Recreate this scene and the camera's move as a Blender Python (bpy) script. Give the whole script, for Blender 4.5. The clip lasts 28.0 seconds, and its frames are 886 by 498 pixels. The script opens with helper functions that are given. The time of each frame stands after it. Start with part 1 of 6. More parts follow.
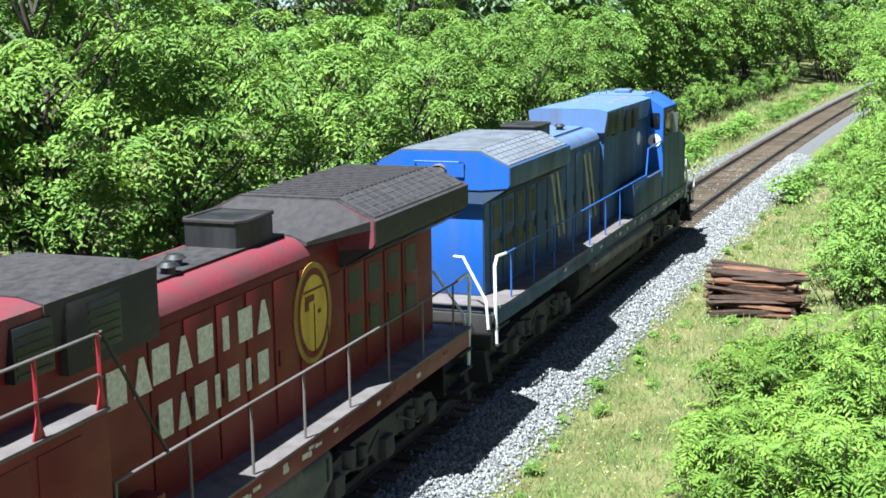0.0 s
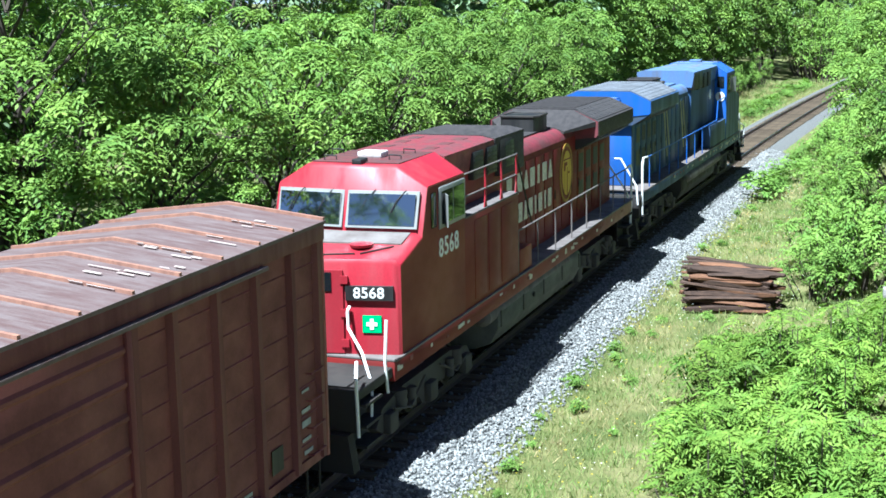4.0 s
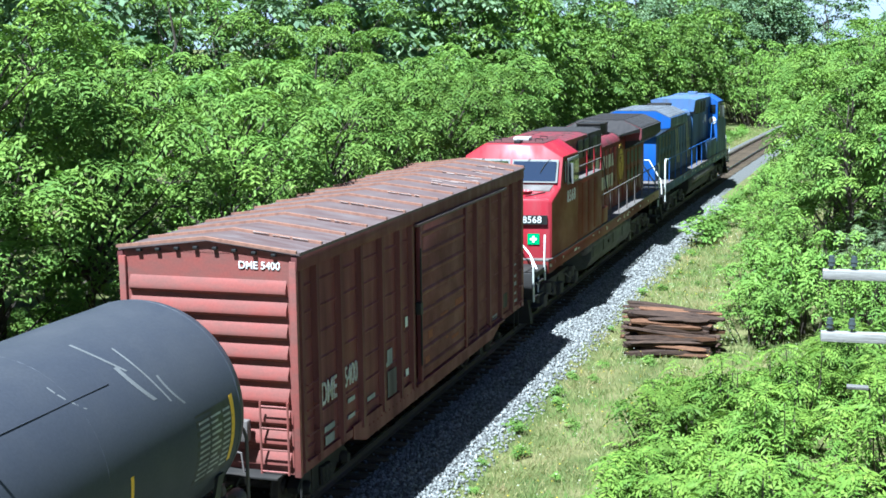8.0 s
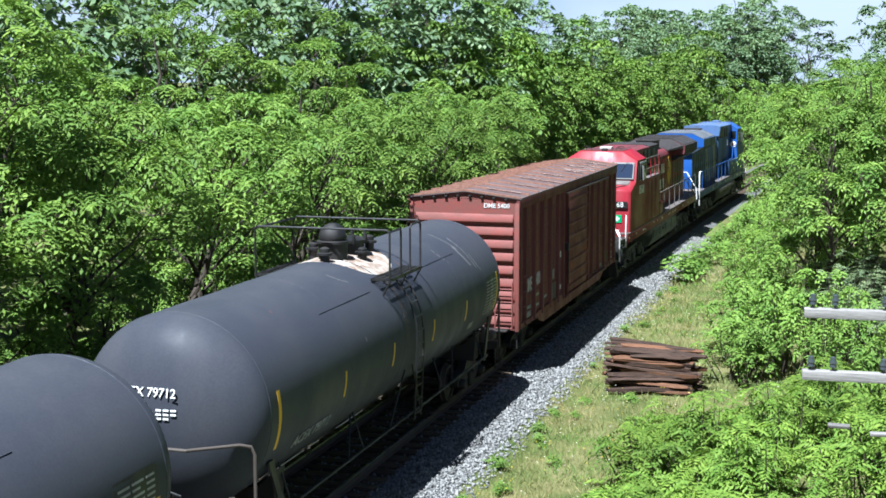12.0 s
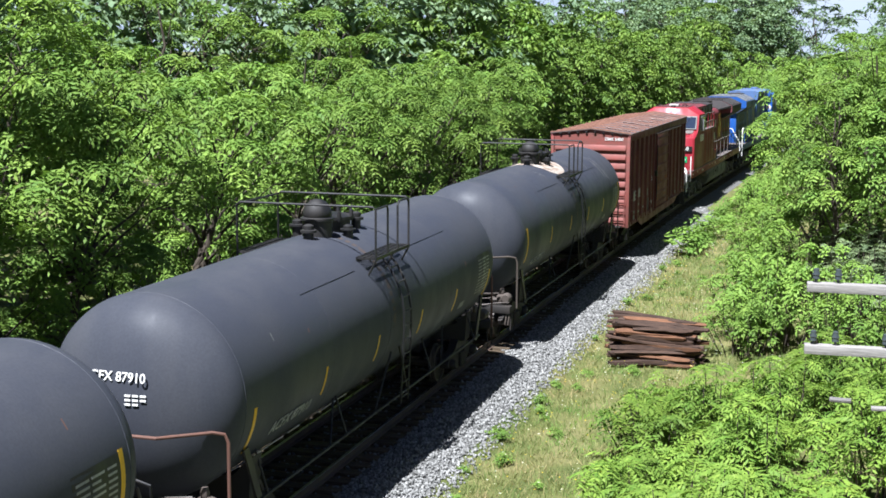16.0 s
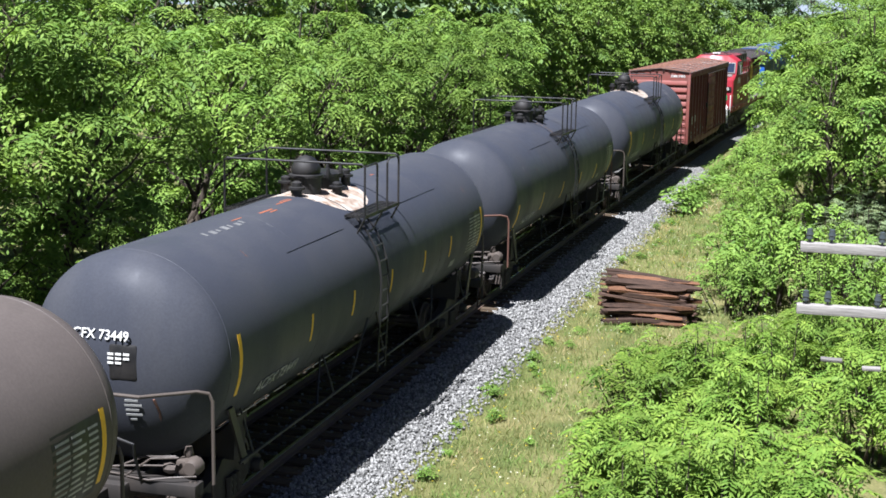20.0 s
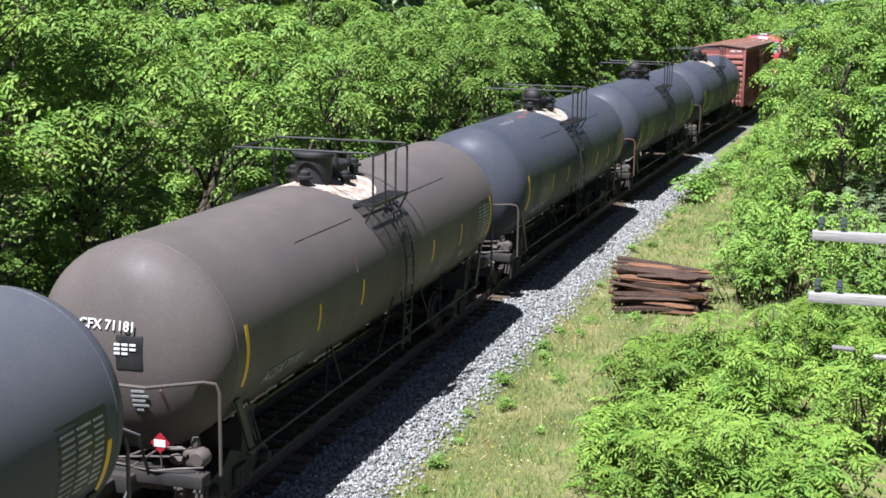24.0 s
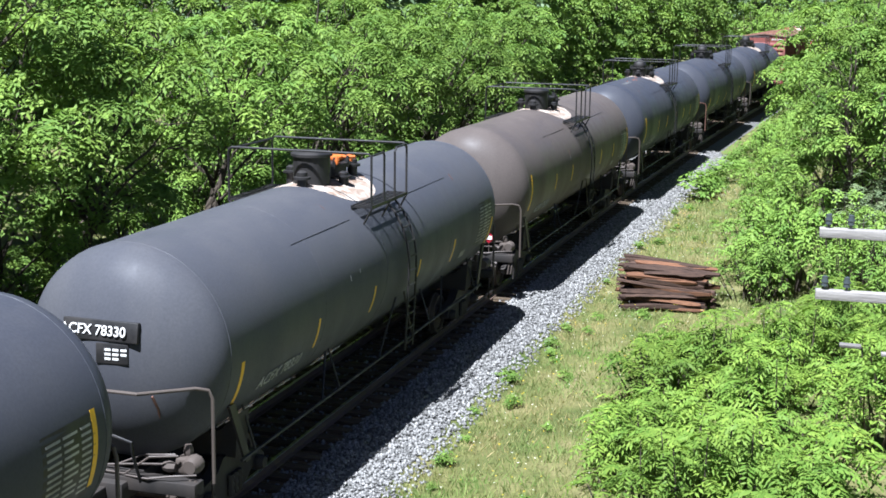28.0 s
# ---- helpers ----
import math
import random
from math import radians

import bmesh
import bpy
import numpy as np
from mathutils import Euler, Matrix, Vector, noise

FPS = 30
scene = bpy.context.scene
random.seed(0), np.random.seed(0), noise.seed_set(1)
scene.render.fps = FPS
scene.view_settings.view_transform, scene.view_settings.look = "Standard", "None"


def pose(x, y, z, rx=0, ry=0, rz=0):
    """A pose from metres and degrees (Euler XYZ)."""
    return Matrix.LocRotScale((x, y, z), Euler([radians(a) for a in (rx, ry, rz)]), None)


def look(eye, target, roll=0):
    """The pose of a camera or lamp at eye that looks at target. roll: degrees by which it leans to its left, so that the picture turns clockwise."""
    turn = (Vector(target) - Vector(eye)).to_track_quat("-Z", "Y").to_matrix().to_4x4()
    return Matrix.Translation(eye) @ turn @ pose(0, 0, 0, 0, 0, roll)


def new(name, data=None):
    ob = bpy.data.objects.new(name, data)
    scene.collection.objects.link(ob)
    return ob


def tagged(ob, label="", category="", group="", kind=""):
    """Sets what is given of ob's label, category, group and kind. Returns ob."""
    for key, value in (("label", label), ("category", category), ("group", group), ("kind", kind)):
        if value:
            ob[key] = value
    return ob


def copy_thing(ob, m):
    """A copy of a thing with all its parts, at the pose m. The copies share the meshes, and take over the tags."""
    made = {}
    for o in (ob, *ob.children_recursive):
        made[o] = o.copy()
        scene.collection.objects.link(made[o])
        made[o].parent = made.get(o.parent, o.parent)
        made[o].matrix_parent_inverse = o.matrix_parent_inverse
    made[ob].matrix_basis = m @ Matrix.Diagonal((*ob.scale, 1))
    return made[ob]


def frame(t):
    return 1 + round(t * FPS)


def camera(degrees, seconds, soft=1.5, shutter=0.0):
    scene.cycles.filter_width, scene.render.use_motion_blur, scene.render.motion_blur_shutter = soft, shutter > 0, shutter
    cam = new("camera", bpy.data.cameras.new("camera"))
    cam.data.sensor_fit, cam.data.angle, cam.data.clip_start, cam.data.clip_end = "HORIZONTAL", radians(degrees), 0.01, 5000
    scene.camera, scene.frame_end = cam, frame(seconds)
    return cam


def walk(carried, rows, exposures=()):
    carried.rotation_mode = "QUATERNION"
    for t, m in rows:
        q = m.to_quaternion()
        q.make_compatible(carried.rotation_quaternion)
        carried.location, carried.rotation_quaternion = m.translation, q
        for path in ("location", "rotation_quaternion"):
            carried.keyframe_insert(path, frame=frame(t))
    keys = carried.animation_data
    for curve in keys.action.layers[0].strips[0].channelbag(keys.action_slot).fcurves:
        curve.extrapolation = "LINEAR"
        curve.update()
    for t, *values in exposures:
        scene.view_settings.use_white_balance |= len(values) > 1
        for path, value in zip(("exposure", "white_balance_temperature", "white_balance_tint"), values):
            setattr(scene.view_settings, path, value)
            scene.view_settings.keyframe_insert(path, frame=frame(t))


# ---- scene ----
# ---------------------------------------------------------------- camera
# The track runs along +y on a wide curve to the right; z = 0 is the top of the rails.
CURVE = 0.000746            # 1 / radius of the curve, in 1 / m
EYE = Vector((9.86, 0.0, 8.0))
cam = camera(36.18, 28.0, 1.65)
# seconds, yaw, pitch, roll of the camera
TURNS = (
    (0, 19.82, -10.51, -0.87), (0.5, 19.69, -10.44, -0.64), (1, 19.61, -10.54, -0.60), (1.5, 19.77, -10.86, -0.50), (2, 19.87, -11.21, -0.26), (2.5, 19.78, -11.44, -0.26),
    (4.5, 18.55, -10.30, -1.05), (5, 18.13, -10.12, -0.73), (5.5, 17.47, -9.95, -0.70), (6, 17.16, -9.69, -0.58), (6.5, 16.89, -9.52, -0.60), (7, 16.70, -9.34, -0.42),
    (7.5, 16.47, -9.11, -0.48), (8, 16.30, -8.75, -0.69), (8.5, 16.08, -8.35, -0.52), (9, 15.58, -7.55, -0.10), (9.5, 14.98, -7.21, 0.08), (10, 14.75, -6.97, -0.14),
    (10.5, 15.01, -6.99, -0.32), (11, 15.30, -7.07, -0.29), (11.5, 15.44, -7.18, -0.14), (12, 15.56, -7.27, -0.07), (12.5, 15.62, -7.34, -0.02), (14.5, 15.59, -7.87, 0.25),
    (15, 15.53, -7.90, 0.40), (15.5, 15.60, -8.05, 0.37), (16, 15.70, -8.47, 0.33), (16.5, 15.65, -8.65, 0.44), (17, 15.65, -9.04, 0.59), (17.5, 15.56, -9.32, 0.74),
    (18, 15.47, -9.71, 0.83), (18.5, 15.42, -9.91, 0.93), (19, 15.38, -10.05, 0.95), (19.5, 15.35, -10.17, 1.04), (20, 15.43, -10.31, 0.94), (20.5, 15.54, -10.39, 0.93),
    (22.5, 15.67, -10.65, 0.93), (23, 15.69, -10.67, 0.87), (23.5, 15.85, -10.77, 0.82), (24, 15.89, -10.81, 0.86), (24.5, 15.95, -10.83, 0.90), (25, 16.00, -10.80, 0.87),
    (25.5, 16.04, -10.83, 0.88), (26, 16.10, -10.86, 0.81), (26.5, 16.12, -10.90, 0.80), (27, 16.18, -10.91, 0.80), (27.5, 16.17, -10.91, 0.79), (28, 16.18, -10.92, 0.76),
)

def turn_row(yaw, pitch, roll):
    a, b = radians(yaw), radians(pitch)
    ahead = Vector((-math.sin(a) * math.cos(b), math.cos(a) * math.cos(b), math.sin(b)))
    return look(EYE, EYE + ahead * 10, roll)


walk(cam, [(t, turn_row(a, b, c)) for t, a, b, c in TURNS], ((0.0, 1.84, 5350, 4), (6.0, 1.86, 4950, 0), (8.0, 1.74, 4950, 0), (11.0, 1.46, 5200, 5), (15.0, 1.47, 5550, 10), (20.0, 1.46, 5650, 13), (28.0, 1.58, 5400, 12)))

# seconds, metres that the train has gone along the track
WAY = (
    (0.0, -33.0), (1.0, -28.8), (2.0, -24.7), (3.0, -20.45), (4.0, -16.25), (5.0, -12.01), (6.0, -7.98), (7.0, -4.02),
    (8.0, 0.0), (9.0, 4.03), (10.0, 8.12), (11.0, 12.19), (12.0, 16.23), (13.0, 20.33), (14.0, 24.5), (15.0, 28.71),
    (16.0, 33.05), (17.0, 37.43), (18.0, 41.78), (19.0, 46.2), (20.0, 50.6), (21.0, 55.0), (22.0, 59.45), (23.0, 63.9),
    (24.0, 68.3), (25.0, 72.6), (26.0, 76.95), (27.0, 81.3), (28.0, 85.7),
)


def gone(t):
    return float(np.interp(t, [r[0] for r in WAY], [r[1] for r in WAY]))


def on_track(y, side=0.0, z=0.0):
    """A place beside the track: y along it, side metres to the right of its middle."""
    a = math.atan(CURVE * y)
    return Vector((0.5 * CURVE * y * y + side * math.cos(a), y - side * math.sin(a), z))


def rail_pose(y, turned=False):
    p = on_track(y)
    return pose(p.x, p.y, 0, 0, 0, -math.degrees(math.atan(CURVE * y)) + (180 if turned else 0))


# ---------------------------------------------------------------- light
world = bpy.data.worlds.new("sky")
scene.world = world
world.use_nodes = True
sky = world.node_tree.nodes.new("ShaderNodeTexSky")
sky.sky_type, sky.sun_disc = "NISHITA", False
SUN_WAY = Vector((0.155, 0.47, -1.0)).normalized()
sky.sun_elevation = math.asin(-SUN_WAY.z)
sky.sun_rotation = math.atan2(-SUN_WAY.x, -SUN_WAY.y)
sky.air_density, sky.dust_density, sky.ozone_density = 0.22, 0.4, 0.3
background = world.node_tree.nodes["Background"]
background.inputs["Strength"].default_value = 0.05
# summer haze and cloud whiten the sky towards the horizon all round
wn, wl = world.node_tree.nodes, world.node_tree.links
way = wn.new("ShaderNodeTexCoord")
split = wn.new("ShaderNodeSeparateXYZ")
wl.new(way.outputs["Generated"], split.inputs[0])
haze = wn.new("ShaderNodeMapRange")
haze.interpolation_type = "SMOOTHSTEP"
haze.inputs[1].default_value, haze.inputs[2].default_value = 0.05, 0.22
haze.inputs[3].default_value, haze.inputs[4].default_value = 1.0, 0.0
wl.new(split.outputs[2], haze.inputs[0])
cloud = wn.new("ShaderNodeTexNoise")
cloud.inputs["Scale"].default_value, cloud.inputs["Detail"].default_value = 5.0, 6.0
wl.new(way.outputs["Generated"], cloud.inputs["Vector"])
cover = wn.new("ShaderNodeMapRange")
cover.inputs[1].default_value, cover.inputs[2].default_value, cover.inputs[3].default_value = 0.35, 0.6, 0.55
wl.new(cloud.outputs["Fac"], cover.inputs[0])
amount = wn.new("ShaderNodeMath")
amount.operation = "MULTIPLY"
wl.new(haze.outputs[0], amount.inputs[0])
wl.new(cover.outputs[0], amount.inputs[1])
whiten = wn.new("ShaderNodeMix")
whiten.data_type = "RGBA"
whiten.inputs[7].default_value = (6.2, 6.6, 7.0, 1)
wl.new(amount.outputs[0], whiten.inputs[0])
wl.new(sky.outputs[0], whiten.inputs[6])
wl.new(whiten.outputs[2], background.inputs[0])
sun = new("sun", bpy.data.lights.new("sun", "SUN"))
sun.data.energy, sun.data.angle, sun.data.color = 5.0, radians(0.53), (1.0, 0.955, 0.88)
sun.matrix_world = look((0, 0, 60), Vector((0, 0, 60)) + SUN_WAY)

# ---------------------------------------------------------------- materials
def material(name, rough=0.6, metal=0.0, spec=0.5):
    m = bpy.data.materials.new(name)
    m.use_nodes = True
    b = m.node_tree.nodes["Principled BSDF"]
    b.inputs["Roughness"].default_value, b.inputs["Metallic"].default_value = rough, metal
    b.inputs["Specular IOR Level"].default_value = spec
    return m, m.node_tree, b


def noise_ramp(nt, scale, stops, detail=6.0, rough=0.6, stretch=None, distortion=0.0):
    """A noise in object space through a ramp of (place, colour)."""
    tc = nt.nodes.new("ShaderNodeTexCoord")
    src = tc.outputs["Object"]
    if stretch:
        mp = nt.nodes.new("ShaderNodeMapping")
        mp.inputs["Scale"].default_value = stretch
        nt.links.new(src, mp.inputs[0])
        src = mp.outputs[0]
    n = nt.nodes.new("ShaderNodeTexNoise")
    n.inputs["Scale"].default_value, n.inputs["Detail"].default_value = scale, detail
    n.inputs["Roughness"].default_value, n.inputs["Distortion"].default_value = rough, distortion
    nt.links.new(src, n.inputs["Vector"])
    r = nt.nodes.new("ShaderNodeValToRGB")
    while len(r.color_ramp.elements) < len(stops):
        r.color_ramp.elements.new(0.5)
    for e, (p, c) in zip(r.color_ramp.elements, stops):
        e.position, e.color = p, (*c, 1) if len(c) == 3 else c
    nt.links.new(n.outputs["Fac"], r.inputs[0])
    return n, r


def mix(nt, a, b, fac, kind="MIX"):
    x = nt.nodes.new("ShaderNodeMix")
    x.data_type, x.blend_type = "RGBA", kind
    for sock, v in ((x.inputs[6], a), (x.inputs[7], b), (x.inputs[0], fac)):
        if isinstance(v, (int, float)):
            sock.default_value = v
        elif isinstance(v, tuple):
            sock.default_value = (*v, 1)
        else:
            nt.links.new(v, sock)
    return x.outputs[2]


def bump(nt, b, height, strength=0.3, distance=0.01):
    k = nt.nodes.new("ShaderNodeBump")
    k.inputs["Strength"].default_value, k.inputs["Distance"].default_value = strength, distance
    nt.links.new(height, k.inputs["Height"])
    nt.links.new(k.outputs[0], b.inputs["Normal"])


def painted(name, colour, dirt=(0.03, 0.025, 0.02), amount=0.4, rough=0.5, streak=(1, 1, 0.15), spec=0.4, scale=2.2, metal=0.0):
    """Weathered paint: large stains drawn out downwards, fine speckle, worn gloss."""
    m, nt, b = material(name, rough, metal, spec)
    _, r = noise_ramp(nt, scale, [(0.38, (0, 0, 0)), (0.72, (1, 1, 1))], stretch=streak)
    _, f = noise_ramp(nt, 26.0, [(0.35, (0.82, 0.82, 0.82)), (0.7, (1.08, 1.08, 1.08))], 8)
    sc = nt.nodes.new("ShaderNodeMath")
    sc.operation = "MULTIPLY"
    sc.inputs[1].default_value = amount
    nt.links.new(r.outputs[0], sc.inputs[0])
    c = mix(nt, colour, dirt, sc.outputs[0])
    c = mix(nt, c, f.outputs[0], 0.6, "MULTIPLY")
    nt.links.new(c, b.inputs["Base Color"])
    rr = nt.nodes.new("ShaderNodeMapRange")
    rr.inputs[3].default_value, rr.inputs[4].default_value = rough - 0.1, min(1, rough + 0.25)
    nt.links.new(r.outputs[0], rr.inputs[0])
    nt.links.new(rr.outputs[0], b.inputs["Roughness"])
    bump(nt, b, f.outputs[0], 0.12, 0.004)
    return m


def leaf_material(name, dark, light, glow=0.24, low=(0.72, 0.8, 0.75), high=(1.35, 1.22, 1.05), scale=0.9):
    """Leaves: each leaf its own tone, part of the light passes through, a dull waxy sheen."""
    m, nt, b = material(name, 0.55, 0.0, 0.12)
    g = nt.nodes.new("ShaderNodeNewGeometry")
    oi = nt.nodes.new("ShaderNodeObjectInfo")
    ramp = nt.nodes.new("ShaderNodeValToRGB")
    ramp.color_ramp.elements[0].color, ramp.color_ramp.elements[1].color = (*dark, 1), (*light, 1)
    nt.links.new(g.outputs["Random Per Island"], ramp.inputs[0])
    _, patch = noise_ramp(nt, scale, [(0.33, low), (0.67, high)], 4)
    c = mix(nt, ramp.outputs[0], patch.outputs[0], 1.0, "MULTIPLY")
    hs = nt.nodes.new("ShaderNodeHueSaturation")
    mr = nt.nodes.new("ShaderNodeMapRange")
    mr.inputs[3].default_value, mr.inputs[4].default_value = 0.8, 1.2
    nt.links.new(oi.outputs["Random"], mr.inputs[0])
    nt.links.new(mr.outputs[0], hs.inputs["Value"])
    nt.links.new(c, hs.inputs["Color"])
    nt.links.new(hs.outputs[0], b.inputs["Base Color"])
    t = nt.nodes.new("ShaderNodeBsdfTranslucent")
    warm = mix(nt, hs.outputs[0], (1.1, 1.15, 0.6), 1.0, "MULTIPLY")
    nt.links.new(warm, t.inputs["Color"])
    ms = nt.nodes.new("ShaderNodeMixShader")
    ms.inputs[0].default_value = glow
    nt.links.new(b.outputs[0], ms.inputs[1])
    nt.links.new(t.outputs[0], ms.inputs[2])
    nt.links.new(ms.outputs[0], nt.nodes["Material Output"].inputs["Surface"])
    return m


LEAF_WALNUT = leaf_material("walnut_leaves", (0.118, 0.2, 0.042), (0.178, 0.27, 0.058))
LEAF_SUMAC = leaf_material("sumac_leaves", (0.105, 0.185, 0.03), (0.18, 0.265, 0.05))
LEAF_SHRUB = leaf_material("shrub_leaves", (0.135, 0.23, 0.046), (0.19, 0.295, 0.064))
LEAF_GREY = leaf_material("olive_leaves", (0.14, 0.19, 0.1), (0.19, 0.245, 0.14), 0.25)
# distance haze is mixed into this green: paler and bluer than the others
LEAF_HAZE = leaf_material("hazy_far_leaves", (0.12, 0.185, 0.105), (0.2, 0.28, 0.17), 0.3)
GRASS = leaf_material("grass_blades", (0.13, 0.195, 0.06), (0.4, 0.36, 0.19), 0.3, (0.6, 0.95, 0.5), (1.3, 1.04, 1.15), 0.6)
FLOWER_YELLOW = leaf_material("yellow_flowers", (0.55, 0.42, 0.03), (0.7, 0.55, 0.06), 0.2)
FLOWER_WHITE = leaf_material("white_flowers", (0.6, 0.6, 0.5), (0.75, 0.75, 0.68), 0.2)


def bark_material():
    m, nt, b = material("bark", 0.9, 0, 0.2)
    n, r = noise_ramp(nt, 9, [(0.3, (0.03, 0.024, 0.018)), (0.7, (0.1, 0.08, 0.062))], 8, 0.7, (1, 1, 0.2))
    nt.links.new(r.outputs[0], b.inputs["Base Color"])
    bump(nt, b, n.outputs[0], 0.6, 0.03)
    return m


def ground_material():
    m, nt, b = material("ground", 0.95, 0, 0.2)
    _, a = noise_ramp(nt, 0.5, [(0.3, (0.05, 0.09, 0.02)), (0.5, (0.14, 0.15, 0.055)), (0.7, (0.26, 0.23, 0.12))], 8, 0.65)
    n, f = noise_ramp(nt, 14, [(0.3, (0.55, 0.55, 0.5)), (0.7, (1.2, 1.15, 1.0))], 8, 0.7)
    c = mix(nt, a.outputs[0], f.outputs[0], 1.0, "MULTIPLY")
    nt.links.new(c, b.inputs["Base Color"])
    bump(nt, b, n.outputs[0], 0.8, 0.06)
    return m


def ballast_material(name, stones, tint=None):
    m, nt, b = material(name, 0.9, 0, 0.25)
    n, r = noise_ramp(nt, 21, [(0.25, (0.07, 0.068, 0.062)), (0.5, (0.2, 0.195, 0.19)), (0.75, (0.36, 0.355, 0.34))], 6, 0.65)
    c = r.outputs[0]
    if tint:
        c = mix(nt, c, tint, 1.0, "MULTIPLY")
    if stones:
        g = nt.nodes.new("ShaderNodeNewGeometry")
        rp = nt.nodes.new("ShaderNodeValToRGB")
        for e, p, v in zip((rp.color_ramp.elements[0], rp.color_ramp.elements[1]), (0, 1), (0.62, 1.75)):
            e.position, e.color = p, (v, v, v * 0.98, 1)
        nt.links.new(g.outputs["Random Per Island"], rp.inputs[0])
        c = mix(nt, c, rp.outputs[0], 1.0, "MULTIPLY")
    nt.links.new(c, b.inputs["Base Color"])
    bump(nt, b, n.outputs[0], 0.9, 0.04)
    return m


def wood_material(name, dark, light, stretch, rough=0.85):
    m, nt, b = material(name, rough, 0, 0.25)
    n, r = noise_ramp(nt, 6, [(0.3, dark), (0.7, light)], 10, 0.7, stretch, 0.5)
    oi = nt.nodes.new("ShaderNodeObjectInfo")
    mr = nt.nodes.new("ShaderNodeMapRange")
    mr.inputs[3].default_value, mr.inputs[4].default_value = 0.65, 1.25
    nt.links.new(oi.outputs["Random"], mr.inputs[0])
    c = mix(nt, r.outputs[0], mr.outputs[0], 1.0, "MULTIPLY")
    nt.links.new(c, b.inputs["Base Color"])
    bump(nt, b, n.outputs[0], 0.7, 0.015)
    return m


BARK = bark_material()
GROUND = ground_material()
BALLAST = ballast_material("ballast_bed", False, (0.6, 0.6, 0.58))
# near-black bed colour that stands in for tree shade left of the track
SHADED_BED = ballast_material("shaded_ballast_bed", False, (0.1, 0.085, 0.07))
TRACK_BED = ballast_material("stained_track_bed", False, (0.8, 0.58, 0.34))
STONES = ballast_material("ballast_stones", True)
TIE_WOOD = wood_material("tie_wood", (0.035, 0.025, 0.017), (0.13, 0.095, 0.06), (0.4, 6, 6))
OLD_TIE = wood_material("old_tie_wood", (0.014, 0.011, 0.01), (0.12, 0.07, 0.048), (0.5, 7, 7))
RAW_TIE = wood_material("splintered_tie_wood", (0.04, 0.02, 0.012), (0.22, 0.105, 0.055), (0.5, 7, 7))
GREY_WOOD = wood_material("weathered_grey_wood", (0.13, 0.12, 0.11), (0.3, 0.28, 0.26), (0.5, 8, 8))
RAIL_STEEL = painted("rail_steel", (0.14, 0.10, 0.08), (0.07, 0.035, 0.02), 0.7, 0.55, (1, 0.1, 1))
RAIL_HEAD = painted("rail_head", (0.45, 0.43, 0.41), (0.2, 0.17, 0.15), 0.3, 0.25, (1, 0.1, 1), 0.5, 2.2, 1.0)
UNDER = painted("underframe_black", (0.02, 0.018, 0.017), (0.055, 0.042, 0.033), 0.55, 0.75)
WHEEL = painted("wheel_steel", (0.06, 0.045, 0.036), (0.03, 0.025, 0.02), 0.5, 0.6)
BLACK = painted("black_paint", (0.014, 0.014, 0.015), (0.06, 0.048, 0.04), 0.3, 0.5)
RED = painted("engine_red", (0.29, 0.016, 0.028), (0.16, 0.03, 0.03), 0.35, 0.42)
# flank red: dirt, and the shaded side's darkness mixed into the base colour
RED_SHADE_DUST = painted("engine_red_shade_dust", (0.165, 0.014, 0.013), (0.06, 0.014, 0.01), 0.55, 0.52, (1, 0.35, 0.5), 0.25, 0.9)
SOOT = painted("sooty_roof", (0.03, 0.026, 0.026), (0.065, 0.055, 0.053), 0.7, 0.75, (1, 0.5, 1), 0.3, 9.0)
GRID_GREY = painted("sooty_radiator_grid", (0.17, 0.18, 0.20), (0.06, 0.06, 0.065), 0.7, 0.7)
FRAME_GREY = painted("window_frame_aluminium", (0.24, 0.24, 0.23), (0.12, 0.11, 0.1), 0.5, 0.45)
GOLD_DIM = painted("faded_gold_paint", (0.34, 0.20, 0.02), (0.10, 0.05, 0.02), 0.7, 0.6)
RED_FADED = painted("engine_red_faded", (0.19, 0.032, 0.042), (0.06, 0.04, 0.038), 0.75, 0.6, (1, 0.6, 1), 0.35, 3.0)
CAB_ROOF = painted("cab_roof_red", (0.11, 0.034, 0.034), (0.05, 0.04, 0.04), 0.8, 0.65, (1, 1, 1), 0.3, 5.0)
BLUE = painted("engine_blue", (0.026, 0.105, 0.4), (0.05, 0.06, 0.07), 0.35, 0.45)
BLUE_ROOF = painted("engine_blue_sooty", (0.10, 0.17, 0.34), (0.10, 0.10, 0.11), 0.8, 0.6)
# flank blue: grime plus a base darkened for the unlit side
BLUE_SHADE_DUST = painted("engine_blue_shade_dust", (0.026, 0.07, 0.175), (0.055, 0.052, 0.035), 0.75, 0.55, (1, 1, 0.12), 0.4, 1.4)
DECK = painted("walkway_grey", (0.15, 0.13, 0.12), (0.07, 0.05, 0.045), 0.7, 0.75)
WHITE = painted("white_paint", (0.78, 0.77, 0.74), (0.42, 0.38, 0.33), 0.35, 0.5)
WORN_WHITE = painted("worn_white_paint", (0.7, 0.67, 0.55), (0.2, 0.06, 0.04), 0.5, 0.6, (1, 3, 3), 0.3, 5.0)
WORN_MARK = painted("scuffed_marking", (0.6, 0.58, 0.55), (0.2, 0.12, 0.1), 0.7, 0.6, (1, 3, 3), 0.3, 6.0)
GOLD = painted("gold_paint", (0.62, 0.40, 0.03), (0.16, 0.10, 0.03), 0.5, 0.55)
YELLOW = painted("yellow_tape", (0.78, 0.45, 0.01), (0.35, 0.2, 0.03), 0.3, 0.5)
